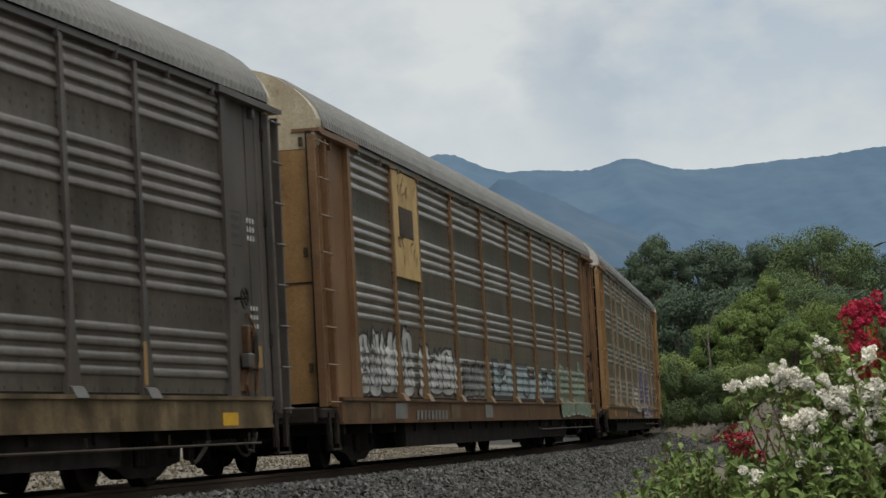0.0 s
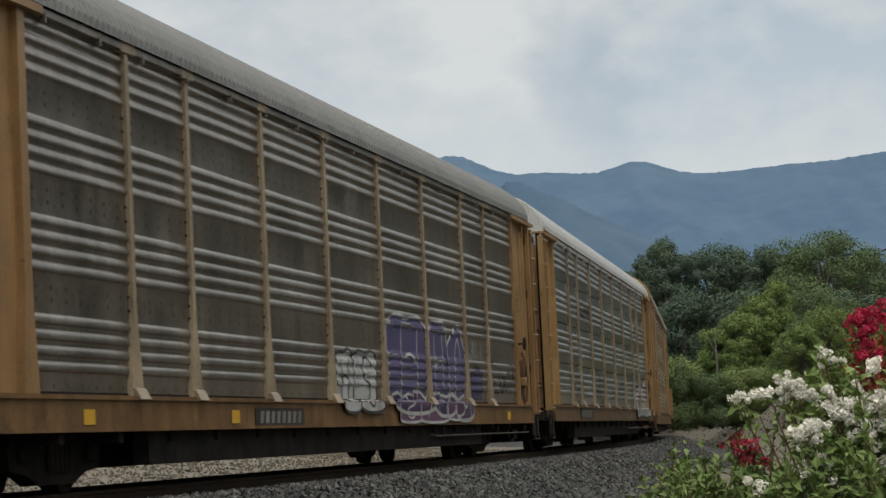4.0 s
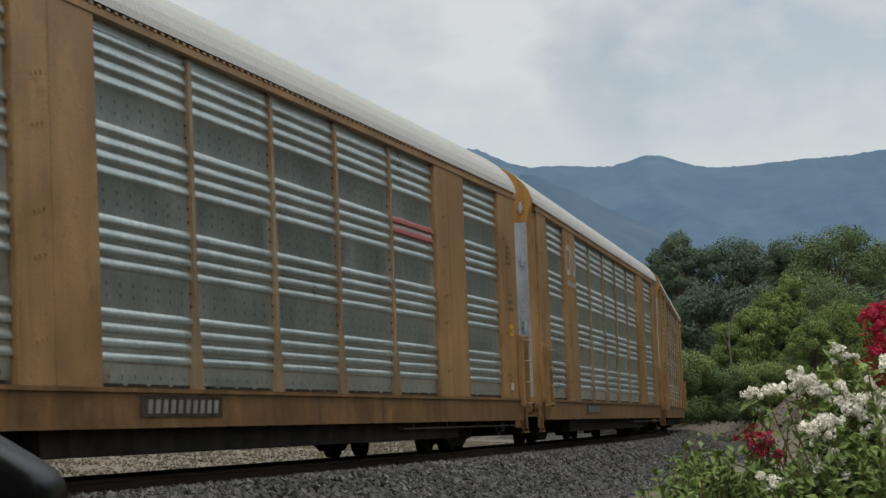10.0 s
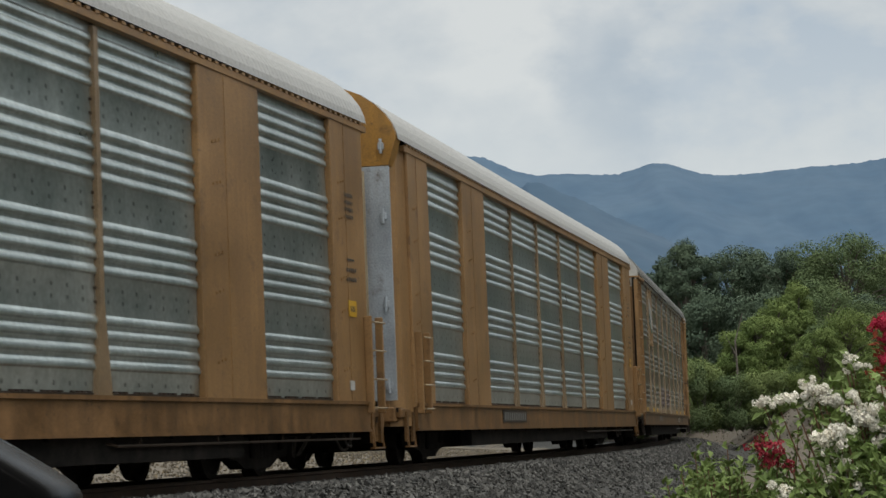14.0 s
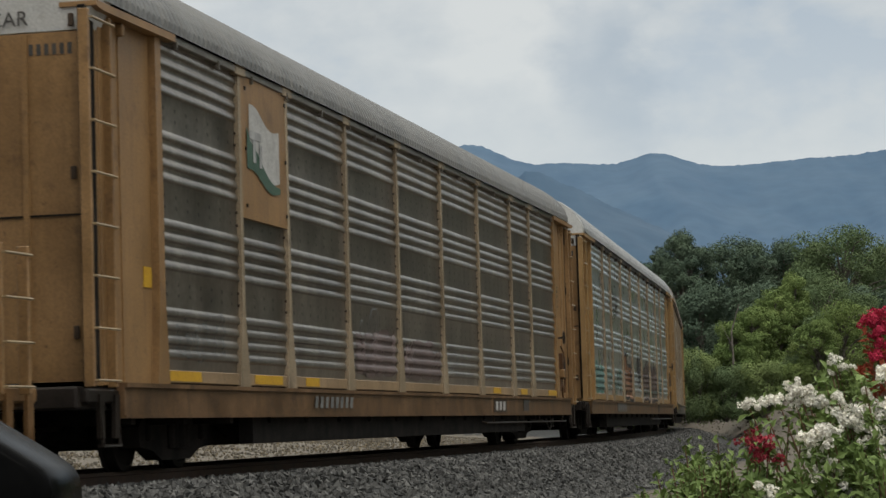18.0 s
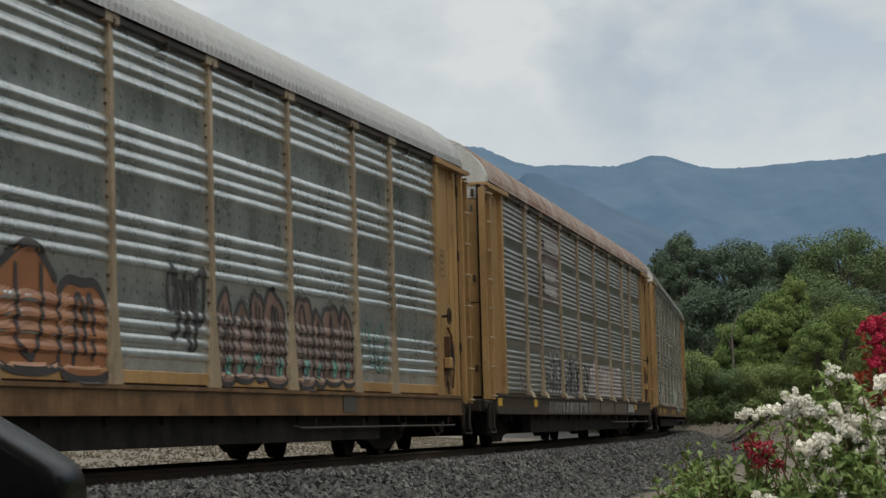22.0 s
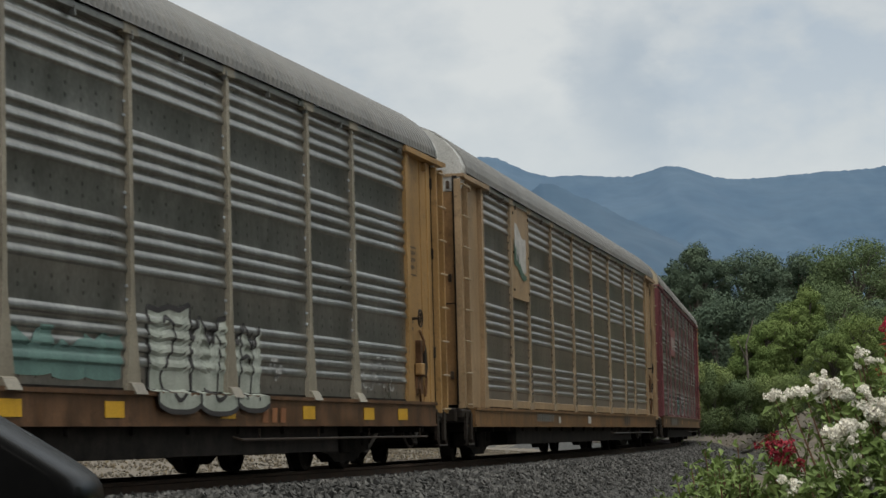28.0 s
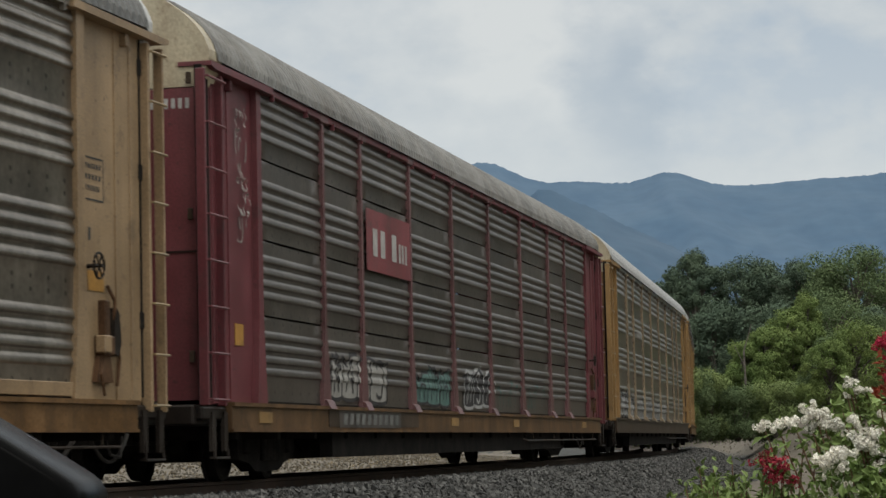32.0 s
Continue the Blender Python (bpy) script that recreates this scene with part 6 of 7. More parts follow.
    # 8: bright sheets, coloured letters
    c = car_old("ochre-framed autorack car with bright galvanised sheets and coloured graffiti", P["yellow"], P["sill_yellow"], P["panel_bright"], P["roof_pale"], P["ochre"], P["white"],
                kick=P["yellow"], chord=P["blacksill"], post_m=P["posttan"], door_rows=True, lo=0.56, hi=0.825)
    graffiti(c, -11.3, -9.2, 0.98, 1.75, 2, P["ink_teal"], P["ink_mint"], 81, "bubble", 0.02)
    scrawl(c, -8.6, -7.4, 0.98, 1.75, P["ink_teal"], 82, 8, 0.06)
    scrawl(c, -6.8, -4.6, 0.98, 1.7, P["ink_teal"], 89, 10, 0.06)
    SIDE["kick"] = True
    graffiti(c, -4.1, -2.75, 0.86, 2.02, 1, P["ink_rust"], P["ink_black"], 83, "bubble", 0.08)
    graffiti(c, -2.75, -1.6, 0.86, 1.95, 1, P["ink_rust"], P["ink_black"], 90, "bubble", 0.08)
    scrawl(c, 0.1, 1.2, 1.2, 2.15, P["ink_black"], 84, 8, 0.08)
    graffiti(c, 1.62, 4.05, 0.86, 2.0, 4, P["ink_umber"], P["ink_black"], 85, "bubble", 0.055, 0.22, P["ink_mint"])
    graffiti(c, 4.45, 6.95, 0.86, 1.98, 4, P["ink_umber"], P["ink_black"], 86, "bubble", 0.055, 0.22, P["ink_mint"])
    SIDE["kick"] = False
    scrawl(c, 7.3, 8.7, 1.1, 1.8, P["ink_teal"], 87, 10, 0.05)
    scrawl(c, -6.6, -5.0, 2.9, 3.6, P["ink_black"], 88, 9, 0.045)
    sill_marks(c, -6.75, -4.4, 10, P["dark"], P["ink_grey"], 8)
    plate("notice_plate", c, 6.2, 6.8, 0.59, 0.82, Y_SILL - 0.004, P["mark_black"], "small black notice plate")
    TRAIN.append((8, c))
    # 9: rusty roof, white lettering bars
    c = car_old("tan-framed grey autorack car with rusty roof and black graffiti", P["yellow"], P["blacksill"], P["panel_grey"], P["roof_rust"], P["yellow"], P["white"], post_m=P["posttan"],
                chord=P["browngrey"], door_rows=True, fine=True, lo=0.58, hi=0.89, pale_bolts=True)
    y = -(Y_SIDE + 0.056)
    bm = bmesh.new()
    fill(bm, -6.95, -4.36, lambda u: 2.68, lambda u: 4.24, 0.003, cols=4)
    part("logo_patch", bm, P["panel_rose"], c, "faded reddish field behind white lettering")
    bars("logo_bar", c, -6.62, -4.52, 3.70, 0.20, 8, P["mark_white"], y, 9, 0.0, "white company lettering, left as bars")
    bars("logo_bar", c, -6.66, -5.22, 3.12, 0.19, 7, P["mark_white"], y, 9)
    bars("logo_bar", c, -6.68, -5.02, 2.84, 0.19, 7, P["mark_white"], y, 9)
    spiked(c, -6.25, 0.0, 0.90, 1.90, 7, P["ink_black"], P["ink_white"], 91, 0.04)
    graffiti(c, 0.2, 6.35, 0.94, 1.78, 9, P["ink_pale"], P["ink_lilac"], 92, "bubble", 0.035)
    sill_tag(c, -6.9, -0.7, P["ink_white"], 93, 26, 0.05)
    sill_tag(c, -6.8, -0.9, P["ink_black"], 94, 16, 0.09)
    bars("number", c, 7.2, 8.7, 0.63, 0.2, 7, P["mark_white"], Y_SILL - 0.006, 9, 0.1)
    reflectors(c, (-12.8, -8.75, 8.9), 0.70, 0.42, 0.13)
    for xa, xb in ((-0.6, 1.4), (1.5, 4.2), (4.3, 6.9)):
        plate("paint_patch", c, xa, xb, 0.60, 0.86, Y_SILL - 0.004, P["sill_rose"], "faded pinkish sprayed patch on the sill")
    TRAIN.append((9, c))
    # 10
    c = car_old("yellow-framed grey autorack car with silver graffiti and yellow reflectors", P["yellow"], P["sill_rust"], P["panel_grey"], P["roof_grey"], P["ochre"], P["white"], post_m=P["postgrey"], pale_bolts=True)
    scrawl(c, -12.35, -11.95, 3.3, 3.85, P["ink_teal"], 107, 5, 0.05)
    graffiti(c, -11.6, -9.3, 0.95, 1.80, 2, P["ink_white"], P["ink_black"], 101, "bubble", 0.05)
    graffiti(c, -9.0, -7.15, 0.95, 1.75, 2, P["ink_white"], P["ink_black"], 102, "jagged", 0.05)
    graffiti(c, -1.4, 1.2, 0.95, 1.45, 3, P["ink_teal"], None, 103, "jagged")
    graffiti(c, 1.9, 5.3, 0.66, 1.86, 3, P["ink_palegreen"], P["ink_black"], 104, "jagged", 0.05)
    scrawl(c, 5.6, 6.1, 1.0, 1.32, P["ink_white"], 106, 5, 0.04)
    scrawl(c, 9.15, 11.4, 1.0, 1.42, P["ink_white"], 105, 14, 0.03)
    reflectors(c, (-11.5, -8.85, -7.5, -1.7, 0.6, 3.75, 6.6, 9.15, 10.8), 0.62, 0.46, 0.15)
    bars("logo_bar", c, 5.05, 6.0, 0.58, 0.16, 3, P["ink_rust"], Y_SILL - 0.006, 5, 0.15)
    TRAIN.append((10, c))
    # 11
    c = car_old("tan-framed brown autorack car with white and green flag emblem", P["tan"], P["sill_ochre"], P["panel_brown"], P["roof_grey"], P["ochre"], P["white"], kick=P["tan"],
                chord=P["panel_brown"], post_m=P["posttan"], lo=0.545, hi=0.81)
    flag_board(c, -8.75, -7.06, P["tan"])
    for x in POSTS_A[2:9]:
        bm = bmesh.new()
        rnd = random.Random(int(x * 10))
        yy = -(Y_SIDE + 0.056)
        for k in range(3):
            z = 0.95 + 0.22 * k
            ribbon(bm, [(x - 0.10, z), (x + 0.09, z + 0.07), (x + 0.08, z + 0.17), (x - 0.07, z + 0.15), (x - 0.09, z + 0.05)], 0.038, plane=yy)
        part("tag", bm, P["ink_black"], c, "small black sprayed tag on the post foot")
    plate("paper_tag", c, -4.2, -4.0, 0.6, 0.72, Y_SILL - 0.004, P["mark_white"])
    plate("paper_tag", c, -0.1, 0.3, 0.6, 0.74, Y_SILL - 0.004, P["mark_white"])
    sill_marks(c, -6.9, -4.85, 10, None, P["ink_grey"], 11)
    bars("logo_bar", c, 6.0, 7.2, 0.58, 0.2, 3, P["mark_black"], Y_SILL - 0.006, 5, 0.15)
    plate("caution_plate", c, 11.95, 12.3, 1.80, 1.98, -(Y_SIDE - 0.012), P["gold"], "small yellow caution plate")
    TRAIN.append((11, c))
    # 12: maroon car
    c = car_old("maroon-framed dark autorack car with a red logo board", P["maroon"], P["sill_yellow"], P["panel_dark"], P["roof_mottle"], P["maroon"], P["cream"], seams=True,
                chord=P["maroon"], post_m=P["postmaroon"], door_rows=True, lo=0.55, hi=0.83)
    plate("logo_board", c, -6.85, -4.36, 2.62, 3.42, -(Y_SIDE + 0.056), P["red"], "red logo board with white lettering bars")
    y = -(Y_SIDE + 0.06)
    bars("logo_bar", c, -6.6, -5.75, 2.82, 0.36, 2, P["mark_white"], y, 12)
    bars("logo_bar", c, -5.55, -5.1, 2.82, 0.36, 1, P["mark_white"], y, 12)
    bars("logo_bar", c, -5.1, -4.55, 2.82, 0.26, 3, P["mark_white"], y, 12)
    for k in range(5):
        scrawl(c, -12.30, -11.95, 2.55 + 0.28 * k, 2.95 + 0.28 * k, P["ink_pale"], 120 + 20 * k, 3, 0.022)
    graffiti(c, -8.6, -5.7, 0.90, 1.62, 4, P["ink_pale"], P["ink_black"], 121, "jagged", 0.05)
    graffiti(c, -4.0, -1.75, 0.90, 1.50, 3, P["ink_teal"], P["ink_black"], 122, "jagged", 0.04)
    graffiti(c, -0.7, 1.75, 0.90, 1.62, 3, P["ink_black"], P["ink_white"], 123, "bubble", 0.05)
    scrawl(c, 1.8, 7.0, 0.9, 1.4, P["ink_teal"], 124, 16, 0.035)
    sill_marks(c, -8.4, -5.4, 10, P["dark"], P["ink_grey"], 12)
    plate("paint_patch", c, -9.0, -4.2, 0.60, 0.82, Y_SILL - 0.003, P["browngrey"], "grimy patch on the sill")
    reflectors(c, (-11.9, -2.0, 3.0, 10.4), 0.63, 0.5, 0.12, "yellow")
    plate("caution_plate", c, -12.4, -12.1, 1.45, 1.68, -(Y_SIDE - 0.012), P["gold"], "small yellow caution plate")
    TRAIN.append((12, c))
    # 13, 14
    c = car_old("ochre-framed grimy autorack car with white roof", P["yellow"], P["browngrey"], P["panel_brown"], P["roof_white"], P["ochre"], P["cream"], post_m=P["posttan"])
    graffiti(c, -11.0, -7.4, 0.88, 1.6, 5, P["ink_white"], P["ink_black"], 131, "jagged", 0.05)
    graffiti(c, -6.6, 3.4, 0.88, 1.5, 10, P["ink_grey"], P["ink_white"], 132, "jagged", 0.04)
    bars("logo_bar", c, -6.4, -4.9, 2.9, 0.2, 6, P["mark_white"], -(Y_SIDE + 0.056), 9)
    TRAIN.append((13, c))
    c = car_old("ochre-framed brown autorack car near the train's tail", P["yellow"], P["sill_ochre"], P["panel_brown"], P["roof_grey"], P["ochre"], P["white"])
    TRAIN.append((14, c))


# ================= plants =================
def leaf_mesh(name, centres, ways, ups, length, width, fold=0.25):
    """Many leaves, each a folded blade of four triangles."""
    n = len(centres)
    d = ways / np.linalg.norm(ways, axis=1, keepdims=True)
    side = np.cross(d, ups)
    side /= np.linalg.norm(side, axis=1, keepdims=True) + 1e-9
    up = np.cross(side, d)
    L, Wd = length.reshape(-1, 1), width.reshape(-1, 1)
    v = np.empty((n, 5, 3))
    v[:, 0] = centres
    v[:, 1] = centres + d * L * 0.45 + side * Wd * 0.5 + up * Wd * fold
    v[:, 2] = centres + d * L * 0.45 - side * Wd * 0.5 + up * Wd * fold
    v[:, 3] = centres + d * L - up * L * 0.08
    v[:, 4] = centres + d * L * 0.45
    faces = []
    for i in range(n):
        b = 5 * i
        faces += [(b, b + 1, b + 4), (b + 1, b + 3, b + 4), (b, b + 4, b + 2), (b + 2, b + 4, b + 3)]
    return mesh_of(name, v.reshape(-1, 3), faces)


def spray_mesh(name, centres, ways, ups, length, width):
    """Many small leaf sprays, each a bent four-cornered blade."""
    n = len(centres)
    d = ways / np.linalg.norm(ways, axis=1, keepdims=True)
    side = np.cross(d, ups)
    side /= np.linalg.norm(side, axis=1, keepdims=True) + 1e-9
    up = np.cross(side, d)
    L, Wd = length.reshape(-1, 1), width.reshape(-1, 1)
    v = np.empty((n, 4, 3))
    v[:, 0] = centres - d * L * 0.5
    v[:, 1] = centres + side * Wd * 0.5 + up * Wd * 0.15
    v[:, 2] = centres + d * L * 0.5 - up * L * 0.1
    v[:, 3] = centres - side * Wd * 0.5 + up * Wd * 0.15
    return mesh_of(name, v.reshape(-1, 3), [(4 * i, 4 * i + 1, 4 * i + 2, 4 * i + 3) for i in range(n)])


def crown_mesh(name, lobes, count, size, rng):
    """Foliage of leaf sprays spread over a set of uneven lobes (centre, radii)."""
    weights = np.array([r[0] * r[2] for _, r in lobes])
    pick = rng.choice(len(lobes), count, p=weights / weights.sum())
    c = np.array([lobes[i][0] for i in pick])
    r = np.array([lobes[i][1] for i in pick])
    u = rng.normal(size=(count, 3))
    u /= np.linalg.norm(u, axis=1, keepdims=True)
    depth = 0.70 + 0.40 * rng.random((count, 1)) ** 0.8
    bumps = 1 + 0.20 * np.sin(u[:, :1] * 9 + pick[:, None]) * np.sin(u[:, 2:3] * 11 + u[:, 1:2] * 7)
    pos = c + u * r * depth * bumps
    way = np.cross(u, rng.normal(size=(count, 3))) + 0.25 * u
    up = u + rng.normal(0, 0.20, (count, 3)) + np.array((0, 0, 0.25))
    s = size * (0.5 + 0.9 * rng.random(count))
    return spray_mesh(name, pos, way, up, s, s * 0.66)


def tree(label, x, y, z, height, spread, leaf_m, seed, low=0.15, count=5200, size=0.42, lobes_n=16, group="wood beside the track"):
    rng = np.random.default_rng(seed)
    t = tagged(new("tree"), label, "tree", group)
    t.matrix_basis = Matrix.Translation((x, y, z))
    bm = bmesh.new()
    lean = rng.normal(0, 0.03, 2)
    trunk = [(lean[0] * h * 4, lean[1] * h * 4, height * h) for h in (-0.02, 0.15, 0.35, 0.55, 0.75, 0.9)]
    r0 = 0.022 * height
    tube(bm, trunk, [r0 * k for k in (1.3, 1.0, 0.8, 0.55, 0.3, 0.1)], 8)
    part("trunk", bm, M["bark"], t)
    lobes = []
    bm = bmesh.new()
    for i in range(lobes_n):
        h = low + (0.94 - low) * ((i + rng.random()) / lobes_n)
        k = math.sin(math.pi * min(0.97, max(0.1, (h - low * 0.5) / (1.03 - low * 0.5)))) ** 0.55
        a = rng.random() * 6.283
        d = spread * 0.56 * k * (0.3 + 0.7 * rng.random() ** 0.7)
        c = np.array((math.cos(a) * d, math.sin(a) * d, height * h))
        r = spread * (0.12 + 0.15 * rng.random()) * (0.65 + 0.35 * k) * (40 / lobes_n) ** 0.42
        lobes.append((c, np.array((r, r, r * (0.7 + 0.3 * rng.random())))))
        base = np.array((lean[0] * h * 3, lean[1] * h * 3, max(0.08 * height, height * (h - 0.2))))
        tube(bm, [base, base * 0.4 + c * 0.6 + (0, 0, 0.05 * height), c], [r0 * 0.42, r0 * 0.26, r0 * 0.08], 5)
    part("limb", bm, M["bark"], t)
    lobes.append((np.array((lean[0] * 3, lean[1] * 3, height * 0.9)), np.array((spread * 0.22, spread * 0.22, height * 0.1))))
    part("crown", crown_mesh("crown", lobes, count, size, rng), leaf_m, t)
    return t


def build_trees():
    ln = {"d": "leaf_dark", "m": "leaf_mid", "b": "leaf_bright"}
    # x, y, height, spread, tone
    far_wood = [(16.3, 168, 12.9, 4.0, "d"), (15.2, 172, 12.0, 3.4, "d"), (20.7, 176, 13.0, 5.8, "d"), (23.0, 180, 12.2, 4.6, "d"), (23.8, 172, 12.3, 5.0, "d"), (26.8, 178, 12.2, 4.6, "d"),
                (27.0, 166, 12.8, 7.6, "m"), (30.7, 172, 11.7, 6.0, "d"), (34.1, 175, 11.3, 6.2, "d"), (37.1, 175, 12.0, 7.0, "m"), (14.5, 178, 11.3, 4.0, "d")]
    under_wood = [(16.4, 158, 8.3, 5.4, "d"), (19.5, 158, 8.4, 5.4, "d"), (21.2, 150, 6.4, 5.0, "d"), (25.3, 150, 7.6, 5.4, "d"), (28.4, 150, 7.1, 5.6, "d"), (31.5, 150, 7.4, 5.6, "d")]
    young = [(17.1, 120, 6.9, 2.1, "b"), (15.9, 119, 6.0, 2.3, "b"), (14.8, 118, 5.1, 2.3, "b"), (13.6, 117, 4.3, 2.4, "b"), (19.4, 126, 6.8, 4.4, "m"), (21.5, 128, 6.1, 3.6, "m"), (17.9, 121, 5.2, 3.0, "m"),
             (15.9, 122, 4.6, 3.4, "m"), (18.6, 118, 4.6, 3.4, "m")]
    bank = [(15.0, 92, 4.0, 2.7, "b"), (13.7, 91, 3.3, 1.9, "b"), (16.7, 94, 3.7, 2.6, "b"), (18.4, 94, 3.7, 2.8, "m"), (14.4, 94, 2.6, 2.4, "m")]
    words = {"d": "dark green", "m": "mid-green", "b": "bright green"}
    for i, (rows, kind, low, count, size, lobes_n) in enumerate(((far_wood, "tall %s tree in the far wood", 0.16, 46000, 0.16, 84), (under_wood, "lower %s tree inside the wood", 0.06, 26000, 0.18, 34),
                                                                  (young, "young leafy %s tree before the wood", 0.06, 28000, 0.10, 90), (bank, "young %s tree on the bare bank", 0.04, 28000, 0.07, 90))):
        for j, (x, y, h, w, tone) in enumerate(rows):
            tree(kind % words[tone], x, y, 0.75, h, w, M[ln[tone]], 100 + 20 * i + j, low=low, count=count, size=size, lobes_n=lobes_n)
    # unseen trees along the line's outer side, added so the panels reflect dark foliage
    rnd = random.Random(77)
    for i in range(26):
        az = radians(16.5 + 2.6 * i)
        d = 74 - 0.6 * i + rnd.uniform(-5, 5)
        tree("unseen green tree added for dark reflections in the panels", d * math.sin(az), d * math.cos(az), 0.4, rnd.uniform(11.5, 15), rnd.uniform(7, 9), M[ln[rnd.choice("ddm")]], 400 + i,
             low=0.04, count=2600, size=0.95, lobes_n=19)
    # a farther unseen row, added to darken reflections in the distant cars
    for i in range(14):
        az = radians(13.8 + 1.7 * i)
        d = 116 + rnd.uniform(0, 36)
        tree("unseen green tree added for dark reflections in the panels", d * math.sin(az), d * math.cos(az), 0.5, rnd.uniform(14, 17), rnd.uniform(7.5, 9), M[ln[rnd.choice("ddm")]], 440 + i,
             low=0.04, count=2600, size=0.95, lobes_n=19)
    # bare dead limb that stands among the young trees
    bm = bmesh.new()
    tube(bm, [(0, 0, 0), (0.15, 0, 2.2), (0.1, 0, 3.6), (0.5, 0, 4.9)], [0.07, 0.055, 0.04, 0.015], 6)
    tube(bm, [(0.12, 0, 2.9), (-0.35, 0, 3.9)], [0.03, 0.01], 5)
    tagged(part("dead_tree", bm, M["bark"], at=Matrix.Translation((13.1, 114, 0.9))), "pale bare dead sapling among green shrubs", "tree")
    rng = random.Random(5)
    for i in range(21):
        x, y = 5.6 + i * 0.62 + rng.uniform(-0.3, 0.3), 106 + rng.uniform(-3, 5) + 0.2 * i
        shrub(x, y, 0.35, rng.uniform(2.2, 3.3), rng.uniform(1.6, 2.4), M[rng.choice(("leaf_mid", "leaf_shrub", "leaf_shrub"))], 300 + i)


def shrub(x, y, z, height, spread, leaf_m, seed):
    rng = np.random.default_rng(seed)
    t = tagged(new("shrub"), "dense green shrub at the foot of the wood", "shrub", "shrubs along the wood's edge")
    t.matrix_basis = Matrix.Translation((x, y, z))
    bm = bmesh.new()
    lobes = []
    for i in range(16):
        a, d = rng.random() * 6.283, spread * 0.40 * rng.random() ** 0.5
        c = np.array((math.cos(a) * d, math.sin(a) * d, height * (0.06 + 0.78 * rng.random())))
        lobes.append((c, np.array((spread * 0.24, spread * 0.24, height * 0.17))))
        tube(bm, [(0, 0, -0.1), tuple(c * (0.6, 0.6, 0.6)), tuple(c)], [0.04, 0.025, 0.01], 5)
    part("stem", bm, M["bark"], t)
    part("foliage", crown_mesh("foliage", lobes, 15000, 0.085, rng), leaf_m, t)


def panicle_mesh(seed, size, count=230):
    """A cone of crumpled small petals on a branching stalk."""
    def make():
        rng = np.random.default_rng(seed)
        tuft = rng.integers(6, 10)
        cen = rng.normal(size=(tuft, 3)) * (0.30, 0.30, 0.24)
        k = rng.integers(0, tuft, count)
        u = rng.normal(size=(count, 3))
        u /= np.linalg.norm(u, axis=1, keepdims=True)
        pos = (cen[k] + u * 0.20 * (0.75 + 0.35 * rng.random((count, 1)))) * size
        s = size * (0.12 + 0.12 * rng.random(count))
        way = np.cross(u, rng.normal(size=(count, 3))) + 0.35 * u
        return leaf_mesh("blossom", pos, way, u + rng.normal(0, 0.25, (count, 3)), s, s * 0.95, 0.22)
    return cached(("panicle", seed, size, count), make)


def myrtle(label, base, tips, leaf_m, petal_m, seed, fills=(), leaves=44, tip_leaves=12, leaf=0.055, full=1.0, petals=430, category="shrub"):
    """A flowering shrub: arching stems from the base, leaves in pairs along them, blossoms at the given tips (x, y, z, size)."""
    rng = np.random.default_rng(seed)
    t = tagged(new("crape_myrtle"), label, category, "flowering shrubs in the foreground")
    t.matrix_basis = Matrix.Translation(base)
    b = np.array(base)
    bm = bmesh.new()
    cen, way, up = [], [], []
    ends = [np.array(p[:3]) - b - (0, 0, p[3] * 0.35) for p in tips]
    allends = list(ends)
    for x0, x1, z0, z1, n in fills:
        for _ in range(n):
            allends.append(np.array((rng.uniform(x0, x1), b[1] + rng.normal(0, 0.2), rng.uniform(z0, z1))) - b)
    for i, e in enumerate(allends):
        p0 = np.array((e[0] * 0.25, e[1] * 0.25, 0.0))
        mid = np.array((e[0] * 0.75, e[1] * 0.75, e[2] * 0.62))
        pts = []
        for k in range(9):
            u = k / 8
            pts.append((1 - u) ** 2 * p0 + 2 * u * (1 - u) * mid + u * u * e)
        tube(bm, pts, [0.012 * (1 - 0.8 * k / 8) for k in range(9)], 5)
        for _ in range(tip_leaves if i < len(ends) else leaves):
            u = 0.6 + 0.42 * rng.random() ** 0.7
            p = (1 - u) ** 2 * p0 + 2 * u * (1 - u) * mid + u * u * e
            d = e - p0
            cen.append(p + rng.normal(0, 0.012, 3))
            w = rng.normal(0, 1, 3) + d / np.linalg.norm(d) * 0.5
            way.append(w)
            up.append(np.array((0, -0.3, 1)) + rng.normal(0, 0.5, 3))
    part("stem", bm, M["twig"], t)
    s = leaf * (0.65 + 0.6 * rng.random(len(cen)))
    part("foliage", leaf_mesh("foliage", np.array(cen), np.array(way), np.array(up), s, s * 0.5), leaf_m, t)
    for i, p in enumerate(tips):
        if p[3] > 0.03:
            part("blossom", panicle_mesh(500 + i % 7, p[3] * full, petals), petal_m, t,
                 at=Matrix.Translation(np.array(p[:3]) - b) @ Euler((rng.normal(0, 0.4), rng.normal(0, 0.4), rng.random() * 6)).to_matrix().to_4x4())
    return t


MYRTLES = []


